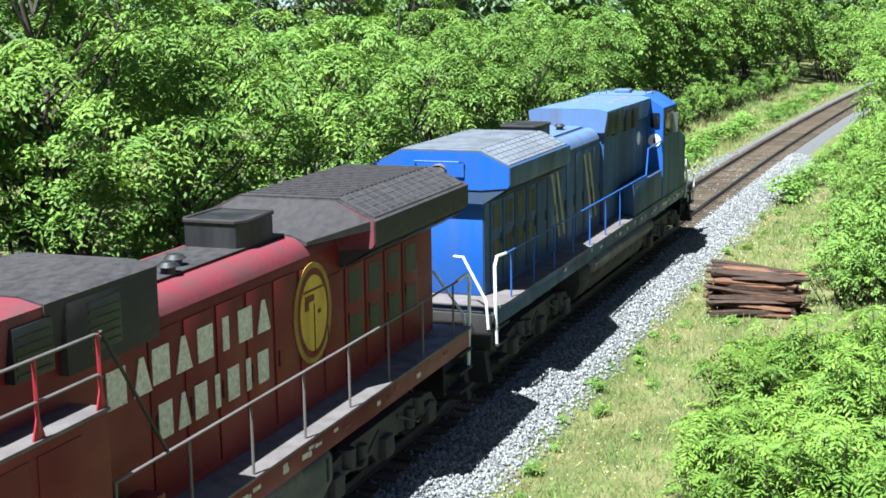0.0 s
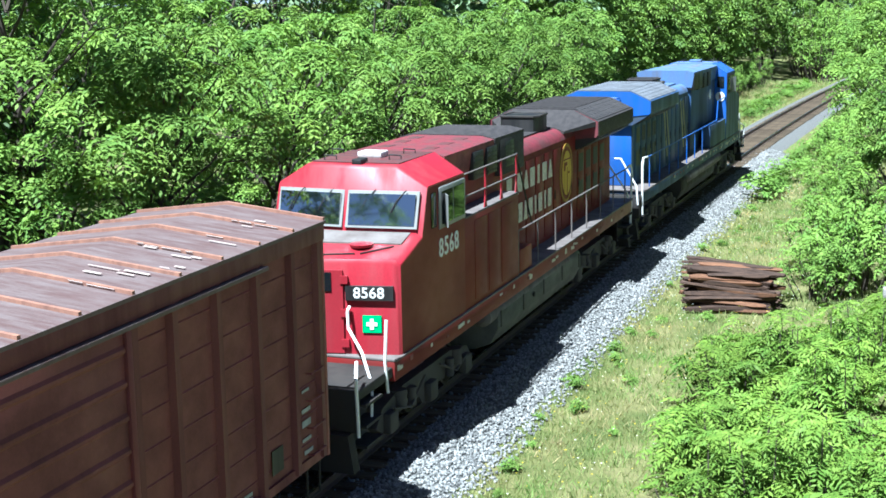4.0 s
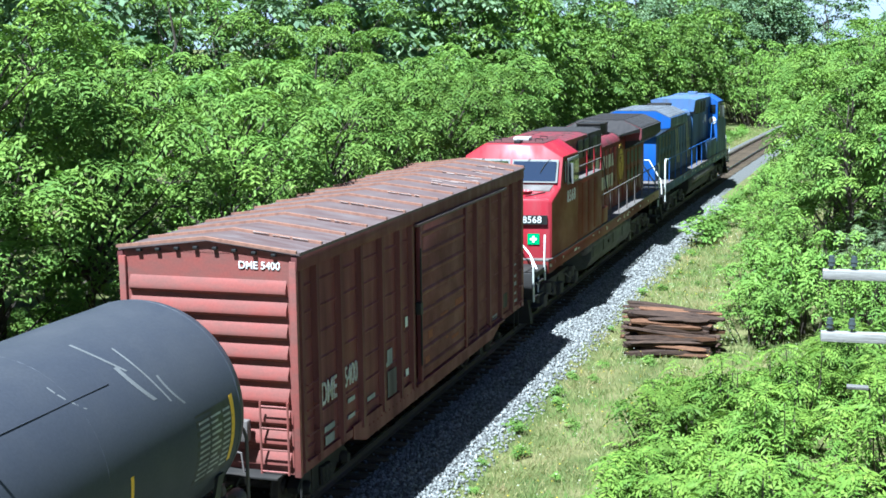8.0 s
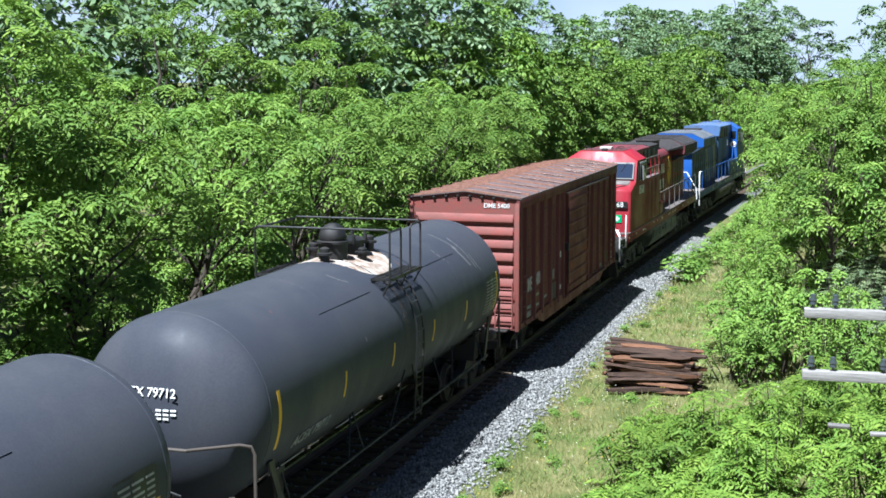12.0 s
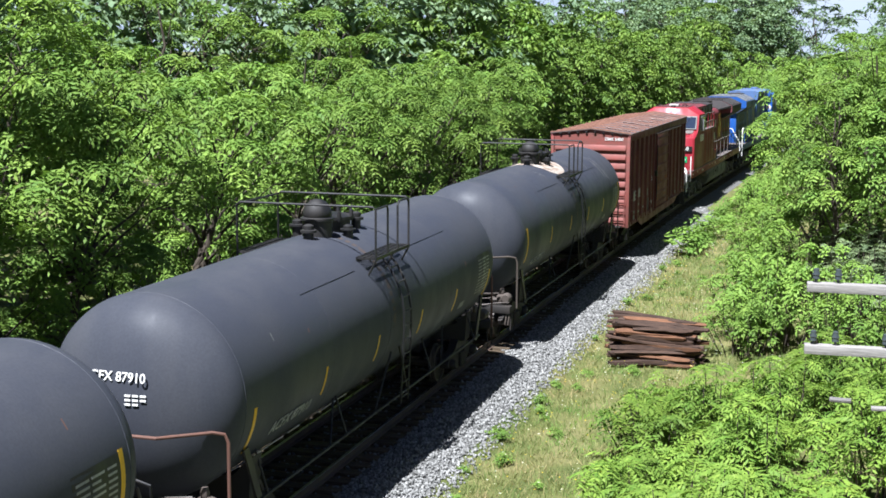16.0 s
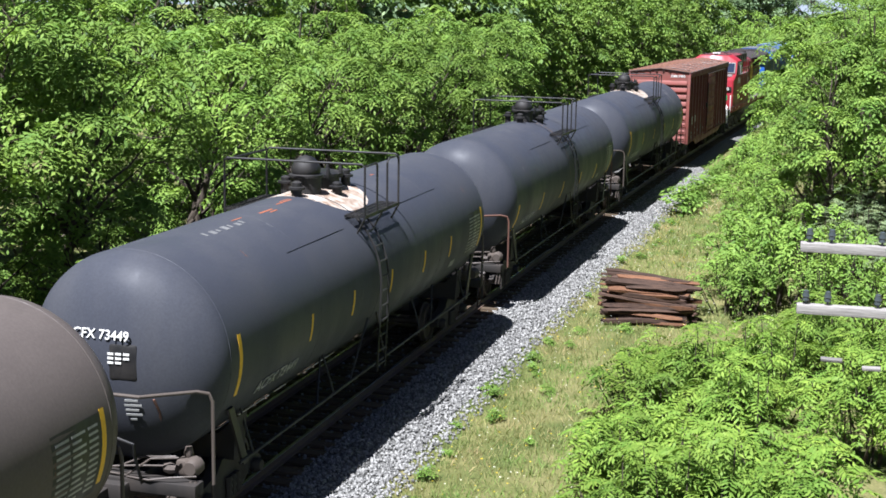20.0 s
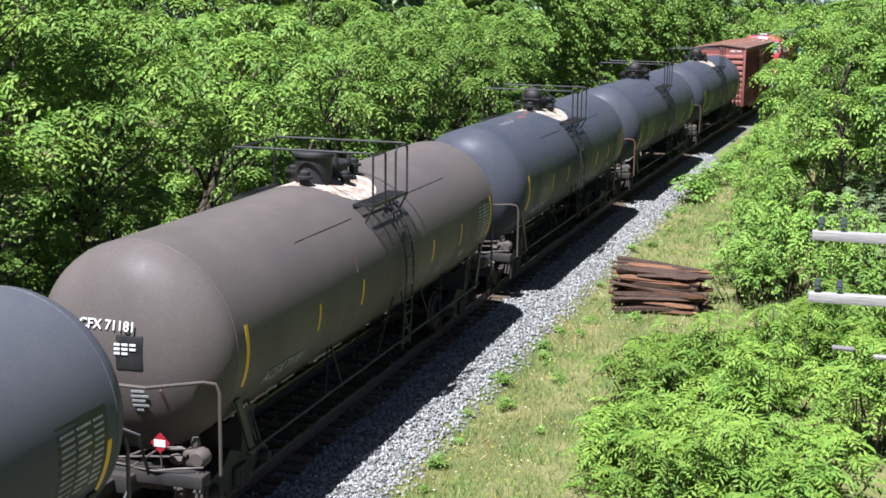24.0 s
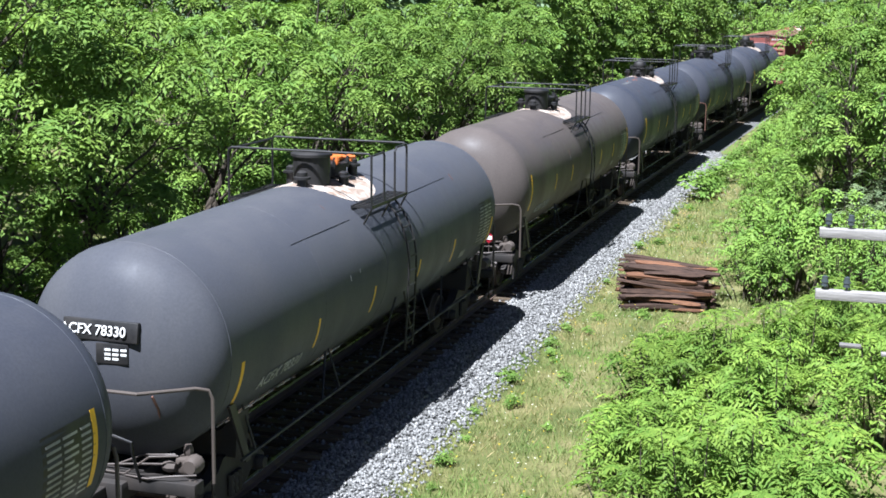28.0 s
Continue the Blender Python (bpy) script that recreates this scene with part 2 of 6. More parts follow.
PALE_GOLD = painted("faded_stripe", (0.42, 0.37, 0.2), (0.12, 0.12, 0.09), 0.7, 0.6, (1, 1, 0.3), 0.3, 4.0)
GRID_DARK = painted("sooty_grid", (0.085, 0.08, 0.08), (0.045, 0.04, 0.04), 0.6, 0.7)
BOX_BROWN = painted("boxcar_worn_brown", (0.175, 0.052, 0.046), (0.085, 0.036, 0.03), 0.7, 0.7, (1, 0.5, 0.6), 0.3, 2.6)
GREEN = painted("green_sign", (0.01, 0.42, 0.14), (0.05, 0.2, 0.08), 0.2, 0.4)
ORANGE = painted("orange_paint", (0.62, 0.16, 0.03), (0.3, 0.1, 0.03), 0.4, 0.5)
# side and post browns carry the shade of the flank in their colour
BOX_SIDE = painted("boxcar_shaded_brown", (0.165, 0.035, 0.036), (0.075, 0.024, 0.024), 0.75, 0.65)
BOX_POST = painted("boxcar_post_shaded_brown", (0.13, 0.029, 0.029), (0.06, 0.022, 0.02), 0.6, 0.65)
# end colour is raised above the sides as though sunlit
BOX_END = painted("boxcar_end_sunlit_red", (0.26, 0.075, 0.062), (0.13, 0.08, 0.066), 0.7, 0.6, (0.6, 1, 1.6), 0.3, 2.6)
BOX_ROOF = painted("boxcar_roof", (0.105, 0.064, 0.06), (0.165, 0.135, 0.13), 0.8, 0.7, (0.5, 2.5, 1), 0.3, 3.0)
RUST_SEAM = painted("rusty_seam", (0.3, 0.15, 0.1), (0.14, 0.07, 0.055), 0.7, 0.75, (4, 1, 1))
TRUCK_DUST = painted("dusty_truck_steel", (0.055, 0.05, 0.044), (0.1, 0.082, 0.066), 0.6, 0.8)
TANK_DUST = painted("dusty_tank_grey", (0.1, 0.098, 0.082), (0.06, 0.055, 0.048), 0.6, 0.75, (1, 0.5, 1))
PRIMER = painted("bare_roof_metal", (0.46, 0.37, 0.33), (0.22, 0.14, 0.12), 0.5, 0.6)
TANK_BLACK = painted("tank_black", (0.05, 0.053, 0.066), (0.074, 0.074, 0.08), 0.45, 0.5, (1, 0.6, 0.3), 0.1, 1.1)
TANK_DUSTY = painted("tank_dusty_black", (0.07, 0.072, 0.083), (0.094, 0.092, 0.095), 0.45, 0.5, (1, 0.6, 0.3), 0.1, 1.1)
TANK_BROWN = painted("tank_brown", (0.094, 0.079, 0.072), (0.125, 0.105, 0.095), 0.45, 0.5, (1, 0.6, 0.3), 0.1, 1.1)
TANK_WHITE = painted("tank_top_white", (0.25, 0.17, 0.12), (0.6, 0.55, 0.48), 0.97, 0.6, (1, 1, 1), 0.3, 4.6)
RUST = painted("rust", (0.28, 0.085, 0.04), (0.12, 0.05, 0.03), 0.5, 0.85)
GREY_PAINT = painted("faded_lettering", (0.36, 0.36, 0.35), (0.08, 0.08, 0.08), 0.6, 0.6)

RUST_BAND = painted("rust_washed_paint", (0.082, 0.064, 0.056), (0.06, 0.058, 0.062), 0.7, 0.55, (1, 1, 1), 0.1, 3.0)
SCUFF = painted("pale_scuff", (0.17, 0.17, 0.17), (0.06, 0.06, 0.06), 0.6, 0.6)
RUST_STAIN = painted("rust_stain", (0.14, 0.065, 0.045), (0.07, 0.05, 0.045), 0.6, 0.7)


def glass_material():
    m, nt, b = material("window_glass", 0.04, 0, 0.5)
    b.inputs["Base Color"].default_value = (0.008, 0.01, 0.012, 1)
    b.inputs["IOR"].default_value = 1.5
    return m


GLASS = glass_material()
WINDSCREEN = glass_material()
WINDSCREEN.name = "coated_windscreen_glass"
WINDSCREEN.node_tree.nodes["Principled BSDF"].inputs["IOR"].default_value = 7.0
INSULATOR = material("insulator_glass", 0.15)[0]
INSULATOR.node_tree.nodes["Principled BSDF"].inputs["Base Color"].default_value = (0.05, 0.06, 0.06, 1)


# ---------------------------------------------------------------- mesh tools
def bm_new():
    return bmesh.new()


def box(bm, x0, x1, y0, y1, z0, z1, bevel=0.0):
    v = [bm.verts.new((x, y, z)) for x in (x0, x1) for y in (y0, y1) for z in (z0, z1)]
    fs = [bm.faces.new([v[i] for i in q]) for q in ((0, 1, 3, 2), (4, 6, 7, 5), (0, 4, 5, 1), (2, 3, 7, 6), (0, 2, 6, 4), (1, 5, 7, 3))]
    if bevel:
        es = list({e for f in fs for e in f.edges})
        bmesh.ops.bevel(bm, geom=es, offset=bevel, segments=2, affect="EDGES", profile=0.5)
    return bm


def tube(bm, points, r, seg=8, closed=False):
    """A round bar along points."""
    pts = [Vector(p) for p in points]
    rings = []
    n = len(pts)
    side = None
    for i, p in enumerate(pts):
        a = pts[i - 1] if i else (pts[-1] if closed else p)
        b = pts[(i + 1) % n] if i < n - 1 or closed else p
        d = (b - a).normalized()
        if side is None or abs(side.dot(d)) > 0.97:
            side = d.orthogonal().normalized()
        side = (side - d * side.dot(d)).normalized()
        up = d.cross(side)
        rings.append([bm.verts.new(p + (side * math.cos(2 * math.pi * k / seg) + up * math.sin(2 * math.pi * k / seg)) * r) for k in range(seg)])
    for i in range(n if closed else n - 1):
        a, b = rings[i], rings[(i + 1) % n]
        for k in range(seg):
            bm.faces.new((a[k], a[(k + 1) % seg], b[(k + 1) % seg], b[k]))
    if not closed:
        bm.faces.new(rings[0][::-1])
        bm.faces.new(rings[-1])
    return bm


def lathe(bm, profile, centre=(0, 0, 0), axis="z", seg=24):
    """Turns a profile of (radius, height) about an axis."""
    c = Vector(centre)
    rings = []
    for r, h in profile:
        ring = []
        for k in range(seg):
            a = 2 * math.pi * k / seg
            u, v = r * math.cos(a), r * math.sin(a)
            ring.append(bm.verts.new(c + Vector({"z": (u, v, h), "y": (v, h, u), "x": (h, u, v)}[axis])))
        rings.append(ring)
    for a, b in zip(rings, rings[1:]):
        for k in range(seg):
            bm.faces.new((a[k], a[(k + 1) % seg], b[(k + 1) % seg], b[k]))
    bm.faces.new(rings[0][::-1])
    bm.faces.new(rings[-1])
    return bm


def prism(bm, outline, y0, y1, axis="y", bevel=0.0):
    """A closed outline drawn out along an axis: (x, z) along y, (y, z) along x, (x, y) along z."""
    def at(p, h):
        return {"y": (p[0], h, p[1]), "x": (h, p[0], p[1]), "z": (p[0], p[1], h)}[axis]
    a = [bm.verts.new(at(p, y0)) for p in outline]
    b = [bm.verts.new(at(p, y1)) for p in outline]
    n = len(outline)
    fs = [bm.faces.new((a[i], a[(i + 1) % n], b[(i + 1) % n], b[i])) for i in range(n)]
    fs += [bm.faces.new(a[::-1]), bm.faces.new(b)]
    if bevel:
        bmesh.ops.bevel(bm, geom=list({e for f in fs for e in f.edges}), offset=bevel, segments=2, affect="EDGES", profile=0.5)
    return bm


def mesh_of(name, bm, mat, smooth=True):
    bmesh.ops.recalc_face_normals(bm, faces=bm.faces)
    me = bpy.data.meshes.new(name)
    bm.to_mesh(me)
    bm.free()
    me.materials.append(mat)
    if smooth:
        me.shade_smooth()
        me.set_sharp_from_angle(angle=radians(38))
    return me


def part(name, bm, mat, parent, label="", smooth=True):
    ob = new(name, mesh_of(name, bm, mat, smooth))
    ob.parent = parent
    if label:
        tagged(ob, label)
    return ob


def shared(name, me, parent, m):
    ob = new(name, me)
    ob.parent = parent
    ob.matrix_local = m
    return ob


def mesh_np(name, verts, faces, mat):
    """A mesh from arrays: verts (n, 3), faces (m, k)."""
    me = bpy.data.meshes.new(name)
    n, k = faces.shape
    me.vertices.add(len(verts))
    me.vertices.foreach_set("co", np.ascontiguousarray(verts, np.float32).ravel())
    me.loops.add(n * k)
    me.loops.foreach_set("vertex_index", np.ascontiguousarray(faces, np.int32).ravel())
    me.polygons.add(n)
    me.polygons.foreach_set("loop_start", np.arange(0, n * k, k, dtype=np.int32))
    me.polygons.foreach_set("loop_total", np.full(n, k, np.int32))
    me.update(calc_edges=True)
    me.validate()
    me.materials.append(mat)
    return me


def lettering(name, text, size, mat, parent, m, label="", thick=0.006, spacing=1.0, narrow=1.0):
    """Raised letters of the built-in font, standing upright and read along +x of the pose m."""
    cu = bpy.data.curves.new(name, "FONT")
    cu.body, cu.size, cu.extrude, cu.space_character = text, size, thick, spacing
    cu.align_x, cu.align_y = "CENTER", "CENTER"
    cu.offset = size * 0.012
    tmp = new("tmp", cu)
    bpy.context.view_layer.update()
    me = bpy.data.meshes.new_from_object(tmp.evaluated_get(bpy.context.evaluated_depsgraph_get()))
    bpy.data.objects.remove(tmp)
    bpy.data.curves.remove(cu)
    me.name = name
    me.materials.clear()
    me.materials.append(mat)
    ob = new(name, me)
    ob.parent = parent
    me.transform(Matrix.Diagonal((narrow, 1, 1, 1)))
    ob.matrix_local = m
    if label:
        tagged(ob, label)
    return ob


# poses for lettering on a side that looks along +x, and on an end that looks along -y
def on_right(x, y, z):
    return Matrix.Translation((x, y, z)) @ Euler((radians(90), 0, radians(90))).to_matrix().to_4x4()


def on_back(x, y, z):
    return Matrix.Translation((x, y, z)) @ Euler((radians(90), 0, 0)).to_matrix().to_4x4()


def on_front(x, y, z):
    return Matrix.Translation((x, y, z)) @ Euler((radians(90), 0, radians(180))).to_matrix().to_4x4()


# ---------------------------------------------------------------- ground and track
def ground_height(side, y):
    """Height of the land at a distance to the right of the track's middle."""
    a = abs(side)
    if a < 1.75:
        h = -0.24
    elif a < 3.15:
        h = -0.24 - (a - 1.75) / 1.4 * 0.42
    else:
        h = -0.66
    if side > 3.15:
        h += 0.10 * (1 - math.exp(-(side - 3.15) / 2.0))
        if side > 9:
            h += 0.9 * (1 - math.exp(-(side - 9) / 8.0))
    if side < -3.15:
        h += -0.15 + 0.15 * math.cos(min(1, (-side - 3.15) / 5) * math.pi * 2)
        if side < -8:
            h += 1.2 * (1 - math.exp((side + 8) / 10.0))
    if a > 3.15:
        h += 0.12 * noise.noise(Vector((side * 0.35, y * 0.35, 0))) * min(1, (a - 3.15) / 2)
    return h


def build_ground():
    sides = [-900, -300, -120, -60, -35, -25, -18, -14, -11, -9, -8, -7, -6, -5, -4.3, -3.6, -3.15, -2.6, -2.1, -1.75,
             -1.2, -0.6, 0, 0.6, 1.2, 1.75, 2.1, 2.6, 3.15, 3.6, 4.1, 4.7, 5.3, 6, 6.7, 7.5, 8.5, 9.5, 11, 13, 16, 20, 28, 40, 70, 140, 300, 900]
    ys = [-600, -200, -80, -40] + [i * 1.0 for i in range(-20, 120)] + [120 + i * 5 for i in range(30)] + [290, 350, 450, 600, 900, 1500]
    verts, faces = [], []
    for y in ys:
        for s in sides:
            yy = min(y, 260)
            p = on_track(yy, 0)
            a = math.atan(CURVE * yy)
            q = Vector((p.x + s * math.cos(a), y - (s * math.sin(a) if abs(s) < 60 else 0), ground_height(s, y)))
            verts.append(q)
    w = len(sides)
    for i in range(len(ys) - 1):
        for j in range(w - 1):
            faces.append((i * w + j, i * w + j + 1, (i + 1) * w + j + 1, (i + 1) * w + j))
    me = bpy.data.meshes.new("ground")
    me.from_pydata(verts, [], faces)
    me.materials.append(GROUND)
    me.materials.append(BALLAST)
    me.materials.append(TRACK_BED)
    for f in me.polygons:
        j = f.index % (w - 1)
        if abs(0.5 * (sides[j] + sides[j + 1])) < 2.5:
            f.material_index = 2 if abs(0.5 * (sides[j] + sides[j + 1])) < 1.25 else 1
        if ys[f.index // (w - 1)] > 60 and (abs(0.5 * (sides[j] + sides[j + 1])) > 2.2 or sides[j + 1] < -1.7):
            f.material_index = 0
    # left of the track, nearer part: shade painted in as a dark strip
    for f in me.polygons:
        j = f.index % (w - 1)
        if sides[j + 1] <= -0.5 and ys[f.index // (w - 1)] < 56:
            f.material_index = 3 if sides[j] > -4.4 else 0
    me.materials.append(SHADED_BED)
    me.shade_smooth()
    return tagged(new("ground", me), "grassy verge, leaf litter and grey stone ballast under the track", "ground", kind="structure")


build_ground()


def rail_mesh(side):
    prof = [(-0.075, -0.17), (0.075, -0.17), (0.075, -0.155), (0.012, -0.135), (0.012, -0.045), (0.036, -0.03), (0.036, -0.006), (0.028, 0),
            (-0.028, 0), (-0.036, -0.006), (-0.036, -0.03), (-0.012, -0.045), (-0.012, -0.135), (-0.075, -0.155)]
    bm = bm_new()
    rings = []
    for y in range(-30, 262, 4):
        rings.append([bm.verts.new(on_track(y, side + px, pz)) for px, pz in prof])
    n = len(prof)
    for a, b in zip(rings, rings[1:]):
        for k in range(n):
            f = bm.faces.new((a[k], a[(k + 1) % n], b[(k + 1) % n], b[k]))
            f.material_index = 1 if 6 <= k <= 8 else 0
    bm.faces.new(rings[0][::-1])
    bm.faces.new(rings[-1])
    me = mesh_of("rail", bm, RAIL_STEEL, False)
    me.materials.append(RAIL_HEAD)
    return me


def build_track():
    track = tagged(new("railway_track"), "single railway track of worn steel rails on dark wooden ties", "railway track", kind="structure")
    for side in (-0.755, 0.755):
        r = new("rail", rail_mesh(side))
        r.parent = track
        tagged(r, "brown steel rail with a polished head")
    bm = bm_new()
    box(bm, -1.28, 1.28, -0.115, 0.115, -0.36, -0.165, 0.012)
    tie = mesh_of("tie", bm, TIE_WOOD)
    rng = random.Random(5)
    y = -20.0
    while y < 130:
        p = on_track(y)
        shared("tie", tie, track, pose(p.x + rng.uniform(-0.03, 0.03), p.y, rng.uniform(-0.012, 0.0), 0, 0, -math.degrees(math.atan(CURVE * y)) + rng.uniform(-0.7, 0.7)))
        y += 0.53
    return track


def build_stones():
    """Loose crushed stone on the ballast shoulders and between the ties."""
    rng = np.random.default_rng(3)
    n = 46000
    y = 16 + 56 * rng.random(n) ** 1.6
    side = np.where(rng.random(n) < 0.74, rng.uniform(1.2, 3.1, n), rng.uniform(-3.3, 1.3, n))
    keep = ~((np.abs(side) > 0.66) & (np.abs(side) < 0.85))
    keep &= (side < 2.6) | (rng.random(n) < (3.1 - side) / 0.6)
    keep &= (side > -0.95) | (y > 54)
    y, side = y[keep], side[keep]
    n = len(y)
    a = np.abs(side)
    z = np.where(a < 1.75, -0.235, -0.235 - (np.minimum(a, 3.15) - 1.75) / 1.4 * 0.42)
    base = np.array([(1, 0, 0), (-1, 0, 0), (0, 1, 0), (0, -1, 0), (0, 0, 1), (0, 0, -1)], float)
    tri = np.array([(0, 2, 4), (2, 1, 4), (1, 3, 4), (3, 0, 4), (2, 0, 5), (1, 2, 5), (3, 1, 5), (0, 3, 5)])
    q = rng.normal(size=(n, 4))
    q /= np.linalg.norm(q, axis=1)[:, None]
    w, x, yq, zq = q.T
    rot = np.stack([1 - 2 * (yq**2 + zq**2), 2 * (x * yq - w * zq), 2 * (x * zq + w * yq), 2 * (x * yq + w * zq), 1 - 2 * (x**2 + zq**2), 2 * (yq * zq - w * x),
                    2 * (x * zq - w * yq), 2 * (yq * zq + w * x), 1 - 2 * (x**2 + yq**2)], 1).reshape(n, 3, 3)
    size = rng.uniform(0.02, 0.052, (n, 1, 1)) * rng.uniform(0.6, 1.35, (n, 6, 1))
    v = np.einsum("nij,kj->nki", rot, base) * size
    px = 0.5 * CURVE * y * y + side
    v += np.stack([px, y - side * CURVE * y, z + rng.uniform(-0.005, 0.03, n)], 1)[:, None, :]
    f = (np.arange(n)[:, None, None] * 6 + tri[None]).reshape(-1, 3)
    ob = new("ballast_stones", mesh_np("ballast_stones", v.reshape(-1, 3), f, STONES))
    tagged(ob, "light grey crushed stone ballast along the track", "gravel", kind="stuff")


build_stones()


# ---------------------------------------------------------------- rolling stock: running gear
def plate(bm, centre, right, up, w, h, thick):
    """A thin board: its middle, its two directions, its size."""
    c, r, u = Vector(centre), Vector(right).normalized(), Vector(up).normalized()
    n = r.cross(u)
    v = [bm.verts.new(c + r * (i * w / 2) + u * (j * h / 2) + n * (k * thick / 2)) for i in (-1, 1) for j in (-1, 1) for k in (-1, 1)]
    for q in ((0, 1, 3, 2), (4, 6, 7, 5), (0, 4, 5, 1), (2, 3, 7, 6), (0, 2, 6, 4), (1, 5, 7, 3)):
        bm.faces.new([v[i] for i in q])
    return bm


def wheelset_mesh(r):
    bm = bm_new()
    tube(bm, ((-1.05, 0, 0), (1.05, 0, 0)), 0.08, 10)
    for s in (-1, 1):
        lathe(bm, [(0.1, 0.62 * s), (r * 0.55, 0.66 * s), (r * 0.8, 0.69 * s), (r * 0.84, 0.685 * s), (r + 0.03, 0.685 * s), (r + 0.03, 0.715 * s),
                   (r, 0.73 * s), (r - 0.01, 0.82 * s), (r * 0.84, 0.82 * s), (r * 0.8, 0.77 * s), (r * 0.35, 0.74 * s), (r * 0.3, 0.80 * s), (0.1, 0.82 * s)], axis="x", seg=24)
    return mesh_of("wheelset", bm, WHEEL)


WHEEL_R = 0.46
WHEELS = wheelset_mesh(WHEEL_R)
ROLLING = []          # (wheelset, its place in the truck, +1 or -1)


def freight_truck(parent, y):
    bm = bm_new()
    box(bm, -0.95, 0.95, y - 0.2, y + 0.2, 0.42, 0.78, 0.03)
    for s in (-1, 1):
        prof = [(y - 1.15, 0.52), (y - 0.98, 0.66), (y - 0.5, 0.74), (y - 0.3, 0.92), (y + 0.3, 0.92), (y + 0.5, 0.74), (y + 0.98, 0.66), (y + 1.15, 0.52),
                (y + 1.1, 0.40), (y + 0.7, 0.44), (y + 0.35, 0.22), (y - 0.35, 0.22), (y - 0.7, 0.44), (y - 1.1, 0.40)]
        prism(bm, prof, s * 0.9, s * 1.1, "x")
        for k in (-0.14, 0, 0.14):
            lathe(bm, [(0.055, 0.26), (0.07, 0.3), (0.055, 0.36), (0.07, 0.42), (0.055, 0.48), (0.07, 0.54), (0.055, 0.6)], (s * 1.13, y + k, 0), seg=8)
        for k in (-0.88, 0.88):
            lathe(bm, [(0.12, 0.0), (0.13, 0.06 * s), (0.09, 0.14 * s)], (s * 1.1, y + k, WHEEL_R), "x", 12)
    truck = part("truck", bm, UNDER, parent, "dark steel two-axle truck")
    for k in (-0.88, 0.88):
        w = shared("wheelset", WHEELS, truck, pose(0, y + k, WHEEL_R))
        ROLLING.append((w, Vector((0, y + k, WHEEL_R)), 1))
    return truck


def coupler(parent, y, s):
    bm = bm_new()
    box(bm, -0.09, 0.09, min(y, y + 0.75 * s), max(y, y + 0.75 * s), 0.76, 0.94, 0.02)
    prism(bm, [(-0.19, y + 0.62 * s), (0.12, y + 0.58 * s), (0.2, y + 0.86 * s), (0.06, y + 0.9 * s), (0.03, y + 0.76 * s), (-0.1, y + 0.92 * s), (-0.19, y + 0.88 * s)], 0.68, 1.0, "z")
    part("coupler", bm, UNDER, parent, "rusty knuckle coupler")
    bm = bm_new()
    tube(bm, [(0.28, y, 0.86), (0.3, y + 0.35 * s, 0.6), (0.22, y + 0.75 * s, 0.42), (0.12, y + 0.95 * s, 0.5)], 0.03)
    part("brake_hose", bm, BLACK, parent)


GREASE = painted("greasy_brown_steel", (0.09, 0.072, 0.06), (0.05, 0.04, 0.035), 0.6, 0.6)


# ---------------------------------------------------------------- tank cars
TANK_R, TANK_Z, TANK_HALF = 1.61, 2.70, 7.2
HEAD = 0.9           # depth of the dished ends


def tank_point(a, y, off=0.0):
    """On the shell: a = degrees from the top towards +x."""
    r = TANK_R + off
    return Vector((math.sin(radians(a)) * r, y, TANK_Z + math.cos(radians(a)) * r))


def shell_patch(bm, a0, a1, y0, y1, off=0.006, n=12, ny=1):
    rows = [[bm.verts.new(tank_point(a0 + (a1 - a0) * i / n, y0 + (y1 - y0) * j / ny, off)) for i in range(n + 1)] for j in range(ny + 1)]
    low = [[bm.verts.new(tank_point(a0 + (a1 - a0) * i / n, y0 + (y1 - y0) * j / ny, -0.01)) for i in range(n + 1)] for j in (0, ny)]
    for r, q in zip(rows, rows[1:]):
        for i in range(n):
            bm.faces.new((r[i], r[i + 1], q[i + 1], q[i]))
    for r, q in ((rows[0], low[0]), (rows[-1], low[1])):
        for i in range(n):
            bm.faces.new((q[i], q[i + 1], r[i + 1], r[i]))
    return bm


def oval_patch(bm, a, half, off):
    """A rounded patch over the top of the shell."""
    n, k = 24, 18
    rows = []
    for j in range(n + 1):
        y = -half + 2 * half * j / n
        w = a * max(0.02, 1 - abs(y / half) ** 3) ** 0.5
        rows.append([bm.verts.new(tank_point(-w + 2 * w * i / k, y, off)) for i in range(k + 1)])
    for r, q in zip(rows, rows[1:]):
        for i in range(k):
            bm.faces.new((r[i], r[i + 1], q[i + 1], q[i]))
    return bm


def ladder(bm, x_of, z0, z1, y0, half=0.22, step=0.29, r=0.02):
    for s in (-1, 1):
        k = 10
        tube(bm, [(x_of(z0 + (z1 - z0) * i / k), y0 + s * half, z0 + (z1 - z0) * i / k) for i in range(k + 1)], r * 1.25, 6)
    z = z0 + 0.12
    while z < z1:
        tube(bm, [(x_of(z), y0 - half, z), (x_of(z), y0 + half, z)], r, 6)
        z += step
    return bm


